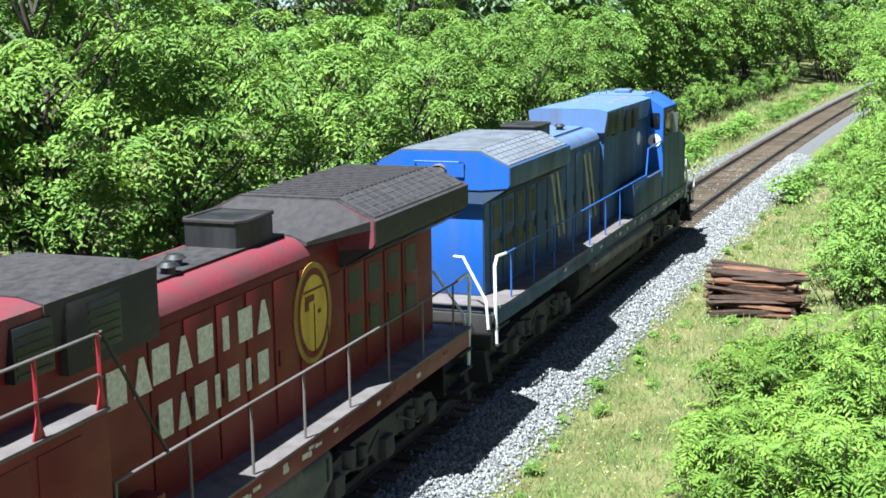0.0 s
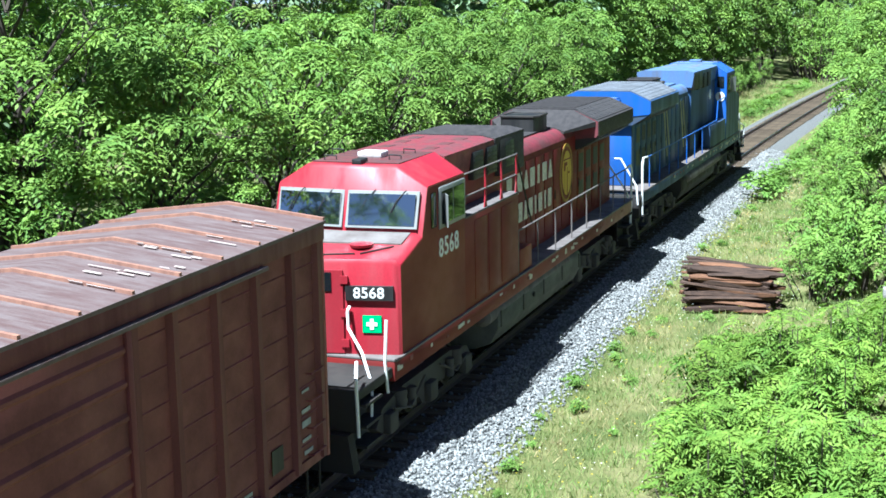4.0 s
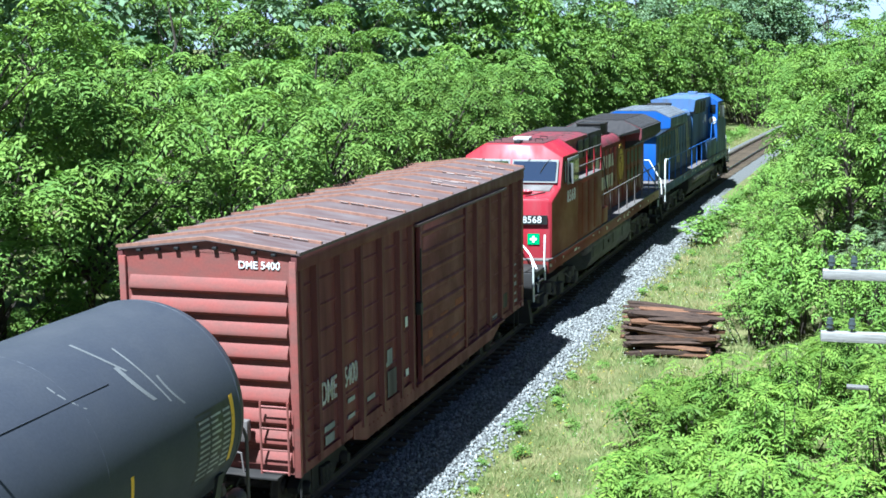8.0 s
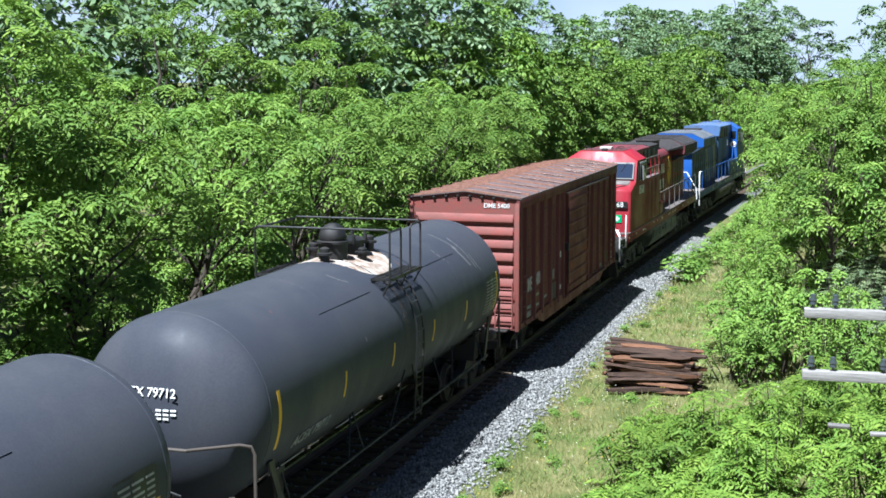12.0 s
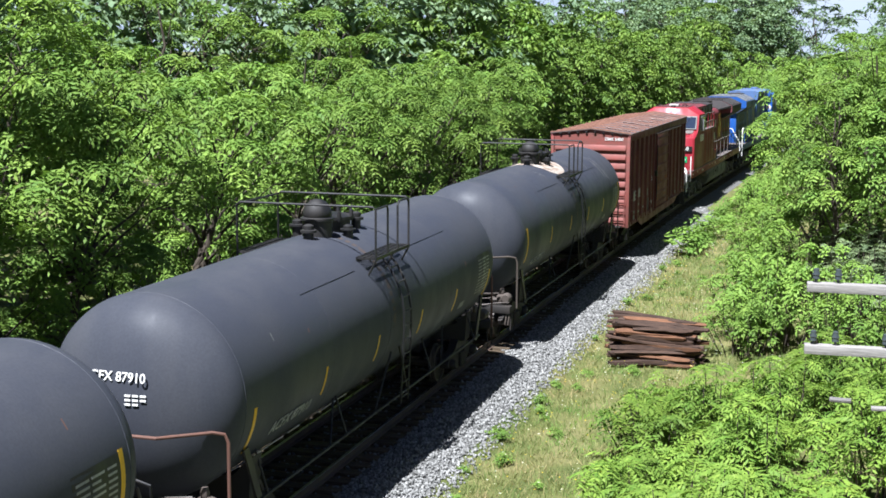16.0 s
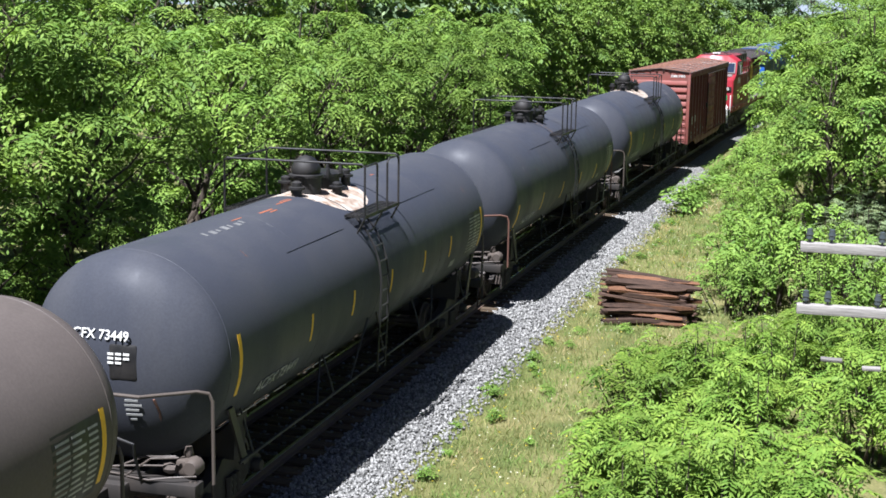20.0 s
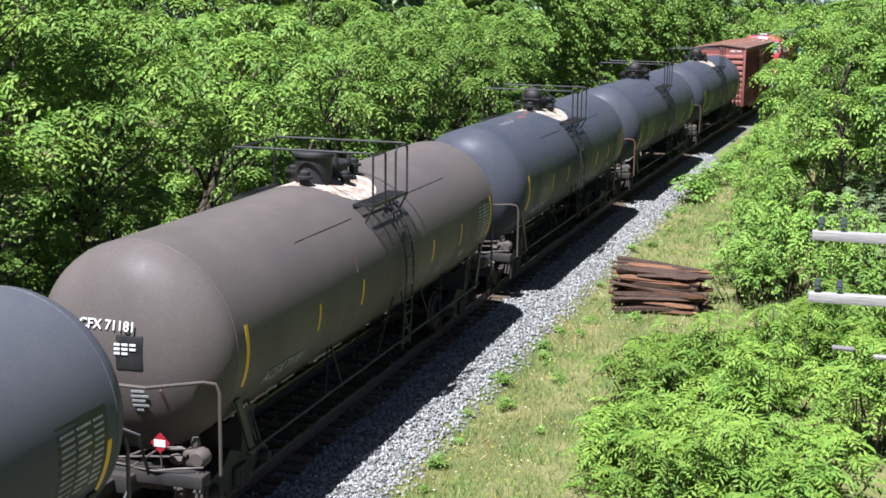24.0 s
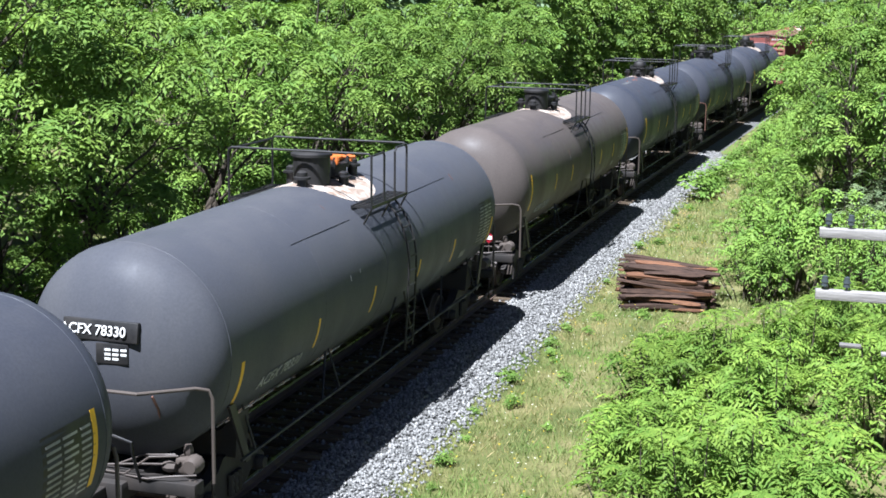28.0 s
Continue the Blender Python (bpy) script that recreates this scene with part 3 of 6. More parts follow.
def tank_car(label, paint, number, dome, top_white, seed, stripes, orange=False, panel="", orange_scrawl=False, diamond=False, ladder_at=0.3, marks=(88, 105, 77, 112)):
    car = tagged(new("tank_car"), label, "tank car", "cars of the train")
    L = TANK_HALF
    bm = bm_new()
    prof = [(TANK_R * math.sqrt(max(0.0001, 1 - t * t)), -L - HEAD * t) for t in (0.999, 0.985, 0.95, 0.88, 0.78, 0.66, 0.52, 0.36, 0.2, 0.08)]
    prof += [(TANK_R, -L), (TANK_R, -L + 0.02)] + [(TANK_R + (0.004 if i % 2 else 0), -L + 2 * L * i / 12) for i in range(1, 12)] + [(TANK_R, L - 0.02), (TANK_R, L)]
    prof += [(r, -y) for r, y in prof[9::-1]]
    lathe(bm, prof, (0, 0, TANK_Z), "y", 72)
    shell = part("tank_shell", bm, paint, car, label)
    for y in (-L, -L * 0.5, 0.0 - 0.55, L * 0.5, L):
        bm = bm_new()
        tube(bm, [tank_point(a, y, -0.004) for a in range(0, 360, 8)], 0.012, 6, True)
        part("weld_seam", bm, paint, shell)
    # the walkway round the manway, its rails, the dome and the valves
    if top_white:
        bm = bm_new()
        oval_patch(bm, 38, 1.2, 0.005)
        part("manway_surround", bm, TANK_WHITE, shell, "white painted steel stained with rust")
    zt = TANK_Z + TANK_R
    bm = bm_new()
    lathe(bm, [(0.42, -0.05), (0.42, 0.22), (0.5, 0.23), (0.5, 0.29), (0.3, 0.33), (0.1, 0.34)], (-0.05, 0.42, zt), seg=20)
    part("manway", bm, BLACK, car, "round black manway cover")
    for k in range(8):
        a = k * math.pi / 4
        bm = bm_new()
        lathe(bm, [(0.035, 0.2), (0.05, 0.3), (0.03, 0.42)], (-0.05 + 0.47 * math.cos(a), 0.42 + 0.47 * math.sin(a), zt), seg=6)
        part("manway_bolt", bm, BLACK, car)
    bm = bm_new()
    if dome == "round":
        lathe(bm, [(0.3, -0.02), (0.3, 0.3), (0.34, 0.31), (0.34, 0.35), (0.27, 0.37)] + [(0.29 * math.cos(t), 0.42 + 0.3 * math.sin(t)) for t in (0, 0.3, 0.6, 0.9, 1.2, 1.45)], (0.05, -0.5, zt), seg=20)
    else:
        lathe(bm, [(0.36, -0.02), (0.36, 0.5), (0.4, 0.51), (0.4, 0.56), (0.37, 0.58), (0.2, 0.61), (0.05, 0.615)], (0.05, -0.5, zt), seg=22)
    part("valve_bonnet", bm, BLACK, car, "black steel valve bonnet")
    for x, y, h in ((0.1, -1.08, 0.34), (0.5, 0.02, 0.22), (0.3, 1.0, 0.36), (-0.55, -0.1, 0.3)):
        bm = bm_new()
        lathe(bm, [(0.1, -0.1), (0.1, h * 0.6), (0.16, h * 0.62), (0.16, h * 0.75), (0.1, h * 0.78), (0.1, h), (0.05, h + 0.03)], (x, y, zt - 0.08), seg=12)
        part("valve", bm, BLACK, car)
    if orange:
        bm = bm_new()
        box(bm, -0.05, 0.32, 0.22, 0.6, zt + 0.33, zt + 0.42, 0.03)
        tube(bm, [(-0.2, 0.1, zt + 0.38), (0.5, 0.62, zt + 0.38)], 0.035)
        for x, y in ((-0.4, 0.2), (0.36, 0.7), (0.3, 0.12)):
            lathe(bm, [(0.06, 0.28), (0.07, 0.36), (0.04, 0.44)], (x, y, zt), seg=8)
        part("valve_wrench", bm, ORANGE, car, "orange painted fitting on the manway")
    for s in (-1, 1):
        x0, x1 = 1.06 * s, 1.46 * s
        bm = bm_new()
        a, b = min(x0, x1), max(x0, x1)
        for k in range(28):
            y = -1.0 + 2.0 * k / 27
            box(bm, a, b, y - 0.007, y + 0.007, zt - 0.36, zt - 0.32)
        for x in (a, a + (b - a) / 3, b - (b - a) / 3, b):
            box(bm, x - 0.012, x + 0.012, -1.02, 1.02, zt - 0.375, zt - 0.315)
        part("grate_walkway", bm, BLACK, car, "open steel grating")
        for y in (-1.0, 0.0, 1.0):
            bm = bm_new()
            tube(bm, [(x1, y, zt - 0.36), (s * 1.3, y, zt - 0.66)], 0.022, 6)
            part("walkway_bracket", bm, BLACK, car)
    rails = []
    for y in (-1.0, 1.0):
        rails.append([(-1.45, y, zt - 0.34), (-1.45, y, zt + 0.6), (-1.39, y, zt + 0.66), (1.39, y, zt + 0.66), (1.45, y, zt + 0.6), (1.45, y, zt - 0.34)])
    rails.append([(-1.45, -1.0, zt + 0.62), (-1.45, 1.0, zt + 0.62)])
    rails.append([(1.45, 0.3, zt - 0.34), (1.45, 0.3, zt + 0.56), (1.45, 0.4, zt + 0.64), (1.45, 0.9, zt + 0.64), (1.45, 1.0, zt + 0.56)])
    rails.append([(1.45, -1.0, zt + 0.62), (1.45, -0.35, zt + 0.62), (1.45, -0.3, zt + 0.56), (1.45, -0.3, zt - 0.34)])
    for r in rails:
        bm = bm_new()
        tube(bm, r, 0.022, 8)
        part("handrail", bm, BLACK, car, "black steel pipe rail")
    # ladders down both sides, with their stays
    for s in (-1, 1):
        def on_side(z, s=s):
            return s * (math.sqrt(max(0.0, (TANK_R + 0.16) ** 2 - (z - TANK_Z) ** 2)) if z > TANK_Z - 0.2 else TANK_R + 0.16 - 0.05 * (TANK_Z - 0.2 - z))
        bm = bm_new()
        ladder(bm, on_side, 0.95, zt - 0.3, ladder_at)
        lad = part("ladder", bm, BLACK, car, "narrow black steel ladder")
        for y in (-0.95, 1.05):
            bm = bm_new()
            tube(bm, [(s * 1.42, y + ladder_at - 0.05, 0.95), (s * 1.5, y * 0.25 + ladder_at, 2.0)], 0.022, 6)
            part("ladder_stay", bm, BLACK, lad)
        for y in (-3.4, 3.4):
            bm = bm_new()
            tube(bm, [(s * 1.44, y, 0.95), (s * 1.32, y + 0.45, 1.7)], 0.022, 6)
            part("pipe_stay", bm, BLACK, car)
        bm = bm_new()
        tube(bm, [(s * 1.45, -L + 0.6, 0.95), (s * 1.45, L - 0.6, 0.95)], 0.026, 8)
        part("side_pipe", bm, BLACK, car, "long pipe rail low along the side")
        for y in (-6.1, -2.6, 2.6, 6.1):
            bm = bm_new()
            tube(bm, [tank_point(s * 130, y), (s * 1.45, y, 0.95)], 0.02, 6)
            part("pipe_stay", bm, BLACK, car)
        bm = bm_new()
        shell_patch(bm, s * 136, s * 139, -L + 0.4, L - 0.4, 0.03, 2, 12)
        edge = part("jacket_edge", bm, paint, shell, "flange low along the shell")
        for y0, y1 in ((-6.6, -5.9), (-5.8, -4.6), (-4.4, -3.9), (-3.0, -1.6)):
            bm = bm_new()
            tube(bm, [tank_point(s * 140, y0, 0.03), tank_point(s * 140, y1, 0.03)], 0.013, 6)
            part("bare_edge", bm, WORN_MARK, edge, "paint worn bright along the flange")
    # marks
    for y in stripes:
        wide = abs(y) > L - 0.45
        bm = bm_new()
        shell_patch(bm, marks[2] if wide else marks[0], marks[3] if wide else marks[1], y - (0.05 if wide else 0.035), y + (0.05 if wide else 0.035), 0.005, 8)
        part("yellow_stripe", bm, YELLOW, shell, "yellow reflective stripe")
    for y0, y1, a in ((-4.1, -1.45, 47), (1.7, 4.4, 46)):
        bm = bm_new()
        tube(bm, [tank_point(a, y0, 0.008), tank_point(a, y1, 0.008)], 0.006, 5)
        part("grab_rod", bm, paint, shell)
    if seed < 104:
        # rust washed down along the seams beside the manway
        for y, w in ((-1.3, 0.1), (ladder_at - 0.42, 0.16), (1.25, 0.09)):
            bm = bm_new()
            shell_patch(bm, -50, 96, y, y + w, 0.002, 24)
            part("rust_band", bm, RUST_BAND, shell, "rust-brown wash along a seam")
    rng = random.Random(seed)
    if seed == 101:
        for y, dy, a0, a1 in ((4.6, 0.05, 18, 44), (4.75, 0.09, 40, 62), (5.1, 0.04, 30, 66), (5.4, 0.05, 52, 70), (3.4, 0.03, 35, 52), (-2.2, 0.03, 20, 34)):
            bm = bm_new()
            rows = [[bm.verts.new(tank_point(a0 + (a1 - a0) * i / 10, y + 0.3 * (i / 10) ** 2 + e, 0.003)) for i in range(11)] for e in (0.0, dy)]
            for i in range(10):
                bm.faces.new((rows[0][i], rows[0][i + 1], rows[1][i + 1], rows[1][i]))
            part("pale_scrape", bm, SCUFF, shell, "long pale scrape in the black paint")
    for k in range(4):
        bm = bm_new()
        y, a = rng.uniform(-L + 0.8, L - 0.8), rng.uniform(15, 100)
        shell_patch(bm, a, a + rng.uniform(2, 7), y, y + rng.uniform(0.01, 0.03), 0.0035, 6)
        part("scuff_mark", bm, SCUFF if k % 3 else RUST_STAIN, shell)
    lettering("car_number", number, 0.31, GREY_PAINT, shell, Matrix.Translation((math.sin(radians(117)) * (TANK_R + 0.012), -L + 2.05, TANK_Z + math.cos(radians(117)) * (TANK_R + 0.012))) @ Euler((0, radians(27), 0)).to_matrix().to_4x4() @ on_right(0, 0, 0), "worn grey lettering", 0.004)

    def on_head(x, up, lift):
        """A pose on the dished end: its text leans back with the steel."""
        f = math.sqrt(1 - (x * x + up * up) / TANK_R ** 2)
        return Matrix.Translation((x, -L - HEAD * f - lift, TANK_Z + up)) @ Euler((radians(90) - math.atan(HEAD * up / (TANK_R ** 2 * f)), 0, math.atan(HEAD * x / (TANK_R ** 2 * f)))).to_matrix().to_4x4()
    if panel == "board":
        for x, up, w, h in ((0.0, 0.5, 1.2, 0.3), (0.2, 0.18, 0.5, 0.3)):
            bm = bm_new()
            box(bm, -w / 2, w / 2, -h / 2, h / 2, -0.09, 0.0, 0.02)
            part("head_panel", bm, BLACK, shell, "black board on the tank head").matrix_local = on_head(x, up, 0.012)
    elif panel == "patch":
        bm = bm_new()
        box(bm, -0.22, 0.22, -0.27, 0.27, -0.09, 0.0, 0.05)
        part("head_panel", bm, BLACK, shell, "black panel on the tank head").matrix_local = on_head(0.32, 0.12, 0.008)
        for j in range(5):
            bm = bm_new()
            box(bm, -(0.1, 0.13, 0.1, 0.12, 0.05)[j], (0.1, 0.13, 0.1, 0.12, 0.05)[j], -0.016, 0.016, 0, 0.008)
            part("head_print", bm, GREY_PAINT, shell).matrix_local = on_head(0.42 + 0.02 * (j % 2), -0.45 - 0.075 * j, 0.01)
    lettering("end_number", number, 0.2, WHITE, shell, on_head(-0.1, 0.5, 0.03 if panel == "board" else 0.014), "white car number on the tank head", 0.004)
    for j in range(3):
        for i in range(3 - (j == 2)):
            bm = bm_new()
            box(bm, -0.045, 0.045, -0.016, 0.016, 0, 0.01)
            part("end_text", bm, WHITE, shell).matrix_local = on_head(0.14 + 0.12 * i, 0.24 - 0.065 * j, 0.014)
    if panel:
        bm = bm_new()
        tube(bm, [(0.75, -L - 0.78, TANK_Z - 0.42), (0.8, -L - 0.7, TANK_Z - 0.62), (0.78, -L - 0.62, TANK_Z - 0.8)], 0.02, 6)
        part("head_stain", bm, RUST_STAIN, shell, "rust stain run down the tank head")
    if orange_scrawl:
        for k in range(7):
            bm = bm_new()
            shell_patch(bm, 10 + 0.6 * (k % 3), 14.5 + 0.8 * (k % 2), -5.5 + 0.23 * k, -5.43 + 0.23 * k + 0.07 * (k % 2), 0.004, 4)
            part("chalk_scrawl", bm, SCUFF, shell)
        for y, dy, a, da in ((-3.2, 0.55, 9, 1.6), (-2.9, 0.3, 12, 1.2), (-2.2, 0.7, 5, 1.4), (-1.9, 0.4, 3, 1.0), (-4.2, 0.4, 7, 1.0), (2.6, 0.2, 9, 1.2)):
            bm = bm_new()
            shell_patch(bm, a, a + da, y, y + dy, 0.004, 3)
            part("orange_scrawl", bm, RUST, shell)
    if diamond:
        bm = bm_new()
        plate(bm, (0.75, -L - 0.82, 1.5), (1, 0, 1), (-1, 0, 1), 0.22, 0.22, 0.02)
        sign = part("hazard_placard", bm, RED, car, "red diamond hazard placard")
        bm = bm_new()
        plate(bm, (0.75, -L - 0.832, 1.5), (1, 0, 0), (0, 0, 1), 0.18, 0.1, 0.012)
        part("placard_bar", bm, WHITE, sign)
        bm = bm_new()
        tube(bm, [(0.75, -L - 0.81, 1.4), (0.75, -L - 0.78, 1.0)], 0.015, 5)
        part("placard_post", bm, GREASE, sign)
    bm = bm_new()
    shell_patch(bm, 78, 116, L - 1.35, L - 0.25, 0.004, 8)
    part("data_panel", bm, BLACK, shell, "black panel of unreadable small print")
    for i in range(11):
        for y0, y1 in ((L - 1.27, L - 0.98), (L - 0.92, L - 0.62 - 0.1 * (i % 3 == 1)), (L - 0.55, L - 0.34)):
            bm = bm_new()
            shell_patch(bm, 82 + i * 2.9, 83.2 + i * 2.9, y0, y1, 0.007, 2)
            part("print_line", bm, GREY_PAINT, shell)
    bm = bm_new()
    shell_patch(bm, 112, 118, L - 2.5, L - 2.1, 0.006, 3)
    part("stencil_box", bm, SCUFF, shell)
    # underframe
    for s in (-1, 1):
        bm = bm_new()
        box(bm, -0.35, 0.35, s * 5.2 if s > 0 else -8.2, 8.2 if s > 0 else s * 5.2, 0.72, 1.0, 0.02)
        box(bm, -1.42, 1.42, s * 7.9 - 0.14, s * 7.9 + 0.14, 0.86, 1.06, 0.02)
        prism(bm, [(-1.25, 0.9), (1.25, 0.9), (1.3, 1.6), (1.0, 1.32), (0, 1.1), (-1.0, 1.32), (-1.3, 1.6)], s * 6.2 - 0.2, s * 6.2 + 0.2)
        part("end_frame", bm, UNDER, car, "black steel stub sill and bolster")
        for x in (-1.42, 1.42):
            bm = bm_new()
            plate(bm, (x, s * 6.6, 1.38), (0, 1, 0.0), (0, s * 0.5, 1.0), 0.18, 1.16, 0.05)
            part("end_strut", bm, BLACK, car, "slanted steel strut under the shell")
        bm = bm_new()
        tube(bm, [(-1.5, s * 7.6, 0.95), (-1.5, s * 7.6, 2.22), (-1.45, s * 7.62, 2.34), (-1.3, s * 7.72, 2.38), (-0.7, s * 8.3, 2.4), (0.7, s * 8.3, 2.4), (1.3, s * 7.72, 2.38), (1.45, s * 7.62, 2.34), (1.5, s * 7.6, 2.22), (1.5, s * 7.6, 0.95)], 0.027, 8)
        part("end_handrail", bm, RUST_STAIN if seed == 102 else GREASE, car, "bent pipe handrail round the end of the car")
        for x in (-0.55, 0.55):
            bm = bm_new()
            tube(bm, [(x, s * 8.02, 1.0), (x, s * 8.22, 1.5), (x, s * 8.24, 1.66), (x * 0.5, s * 8.26, 1.74), (0, s * 8.26, 1.74)], 0.024, 7)
            part("grab_iron", bm, BLACK, car)
        bm = bm_new()
        box(bm, 0.95, 1.2, s * 7.62 - 0.14, s * 7.62 + 0.14, 1.08, 1.32, 0.05)
        lathe(bm, [(0.1, -0.14), (0.14, -0.06), (0.14, 0.08), (0.08, 0.14)], (1.24, s * 7.72, 1.24), "y", 10)
        lathe(bm, [(0.05, -0.02), (0.08, 0.05), (0.05, 0.16)], (1.08, s * 7.56, 1.32), "z", 8)
        lathe(bm, [(0.06, -0.1), (0.09, 0), (0.06, 0.1)], (0.9, s * 7.8, 1.2), "x", 8)
        part("brake_valve", bm, GREASE, car, "greasy brown brake valve")
        for x0, z0, x1, z1, y in ((-1.1, 1.16, 0.95, 1.22, 7.9), (-0.7, 1.12, 0.9, 1.32, 7.78), (-0.2, 1.1, 1.05, 1.38, 7.98), (0.3, 1.08, 1.35, 1.14, 8.02)):
            bm = bm_new()
            tube(bm, [(x0, s * y, z0), (0.4 * x0 + 0.6 * x1 - 0.25, s * (y + 0.04), z0), (0.2 * x0 + 0.8 * x1 - 0.12, s * y, z1), (x1, s * (y - 0.16), z1)], 0.017, 6)
            part("brake_pipe", bm, GREASE, car)
        for x in (1.28, 1.36):
            bm = bm_new()
            tube(bm, [(x, s * 7.9, 1.08), (x + 0.03, s * 7.98, 0.8), (x, s * 8.0, 0.55)], 0.022, 6)
            part("drain_hose", bm, GREASE, car)
        for x in (-1.42, 1.42):
            bm = bm_new()
            tube(bm, [(x, s * 7.95, 0.9), (x, s * 7.95, 0.42), (x, s * 7.5, 0.42), (x, s * 7.5, 0.9)], 0.02, 6)
            part("stirrup_step", bm, UNDER, car)
        coupler(car, s * 8.05, s)
        freight_truck(car, s * 6.2)
    return car


STRIPES = (-6.85, -3.9, -1.2, 1.5, 4.1, 6.95)
LOW = (96, 115, 95, 123)
TANKS = [
    tank_car("black tank car with a white-topped manway and yellow stripes", TANK_BLACK, "ACFX 79712", "round", True, 101, STRIPES, ladder_at=0.0),
    tank_car("matt black tank car with a grey manway top", TANK_BLACK, "ACFX 87910", "round", False, 102, STRIPES, ladder_at=0.0, marks=LOW),
    tank_car("black tank car with orange scrawl and a white manway surround", TANK_BLACK, "ACFX 73449", "round", True, 103, (-6.85, -4.0, -1.96, 0.2, 2.4, 4.37, 7.0), panel="patch", orange_scrawl=True, ladder_at=-0.7),
    tank_car("brown-black weathered tank car with a flat-topped bonnet", TANK_BROWN, "ACFX 71181", "flat", True, 104, (-6.85, -4.0, -1.9, 2.4, 4.5, 7.0), panel="patch", diamond=True, ladder_at=0.3),
    tank_car("dark grey tank car with orange fittings on a white manway", TANK_DUSTY, "ACFX 78330", "flat", True, 105, (-6.8, -3.85, -1.15, 1.5, 3.95, 7.0), True, "board", ladder_at=0.5, marks=LOW),
    tank_car("black tank car at the end of the train in view", TANK_BLACK, "ACFX 78412", "flat", True, 106, STRIPES),
]


# ---------------------------------------------------------------- boxcar
def boxcar():
    car = tagged(new("boxcar"), "rust-brown boxcar with outside posts and a sliding door", "boxcar", "cars of the train")
    H, W, Z0, Z1 = 7.4, 1.5, 1.06, 4.67
    bm = bm_new()
    box(bm, -W, W, -H + 0.08, H - 0.08, Z0, Z1)
    part("body", bm, BOX_SIDE, car, "faded brown sheet-steel side, painted darker for its shade")
    # roof with a low ridge and seam caps
    bm = bm_new()
    prism(bm, [(-1.62, Z1 - 0.02), (1.62, Z1 - 0.02), (1.62, Z1 + 0.03), (0, Z1 + 0.22), (-1.62, Z1 + 0.03)], -H + 0.07, H + 0.03)
    roof = part("roof", bm, BOX_ROOF, car, "rusty sheet-metal roof with raised seams")
    n = 14
    for i in range(n + 1):
        y = -H + 2 * H * i / n
        bm = bm_new()
        prism(bm, [(-1.6, Z1 + 0.03), (0, Z1 + 0.215), (1.6, Z1 + 0.03), (1.6, Z1 + 0.075), (0, Z1 + 0.265), (-1.6, Z1 + 0.075)], y - 0.03, y + 0.03)
        part("roof_seam", bm, RUST_SEAM, roof)
        if i % 2:
            bm = bm_new()
            x = 0.25 + 0.13 * (i % 5)
            while x < 1.5 - 0.1 * (i % 4):
                ln = 0.1 + 0.09 * ((i * 7 + int(x * 40)) % 4)
                plate(bm, (x + ln / 2, y - 0.037, Z1 + 0.245 - (x + ln / 2) * 0.117), (1, 0, -0.117), (0, 0.5, -0.6), ln, 0.018 + 0.012 * (int(x * 30) % 3), 0.006)
                x += ln * 1.25
            part("bare_edge", bm, PRIMER, roof, "pale worn edge of a roof seam")
    rng = random.Random(8)
    for k in range(14):
        y = rng.uniform(2.5, 6.8)
        x = rng.uniform(0.5, 1.45)
        bm = bm_new()
        zz = Z1 + 0.03 + (1.62 - x) / 1.62 * 0.19
        ln = rng.uniform(0.1, 0.45)
        plate(bm, (x, y, zz + 0.024), (1, 0, -0.117), (0, 1, 0), ln, rng.uniform(0.02, 0.06), 0.006)
        part("bare_patch", bm, PRIMER, roof, "patch of bare pale metal")
    # posts of both sides
    ys = [-7.2, -6.55, -5.5, -4.5, -3.4, -2.4, -1.65, 2.1, 3.0, 4.1, 5.2, 6.3, 7.2]
    for s in (-1, 1):
        for y in ys:
            bm = bm_new()
            w = 0.1
            prism(bm, [(s * W, y - w), (s * (W + 0.095), y - w * 0.6), (s * (W + 0.095), y + w * 0.6), (s * W, y + w)], Z0 + 0.02, Z1 - 0.05, "z")
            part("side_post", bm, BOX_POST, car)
        for k in range(7):
            z = Z0 + 0.35 + k * 0.45
            for a, b in zip(ys, ys[1:]):
                if a < 0 < b:
                    continue
                bm = bm_new()
                prism(bm, [(s * W, z - 0.03), (s * (W + 0.022), z), (s * W, z + 0.03)], a + 0.1, b - 0.1)
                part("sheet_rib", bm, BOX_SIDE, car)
        for a, b in zip(ys[7:], ys[8:]):
            bm = bm_new()
            box(bm, min(s * W, s * (W + 0.01)), max(s * W, s * (W + 0.01)), a + 0.1, b - 0.1, Z0 + 0.1, Z1 - 0.26)
            part("repainted_sheet", bm, BOX_BROWN, car, "sheet repainted a duller brown")
        bm = bm_new()
        prism(bm, [(-5.0, Z0 + 0.16), (5.0, Z0 + 0.16), (5.0, 0.98), (4.4, 0.8), (-4.4, 0.8), (-5.0, 0.98)], s * (W + 0.02), s * (W + 0.06), "x")
        box(bm, min(s * W, s * (W + 0.05)), max(s * W, s * (W + 0.05)), -H, H, Z0 - 0.02, Z0 + 0.12)
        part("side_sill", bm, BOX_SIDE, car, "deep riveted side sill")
        bm = bm_new()
        box(bm, min(s * W, s * (W + 0.1)), max(s * W, s * (W + 0.1)), -H, H, Z1 - 0.26, Z1 - 0.02, 0.008)
        part("side_plate", bm, BOX_POST, car, "dark plate under the eaves")
        bm = bm_new()
        for k in range(40):
            lathe(bm, [(0.022, 0), (0.012, 0.014 * s)], (s * (W + 0.06), -4.2 + k * 8.4 / 39, Z0 - 0.03), "x", 6)
        part("rivets", bm, BOX_SIDE, car)
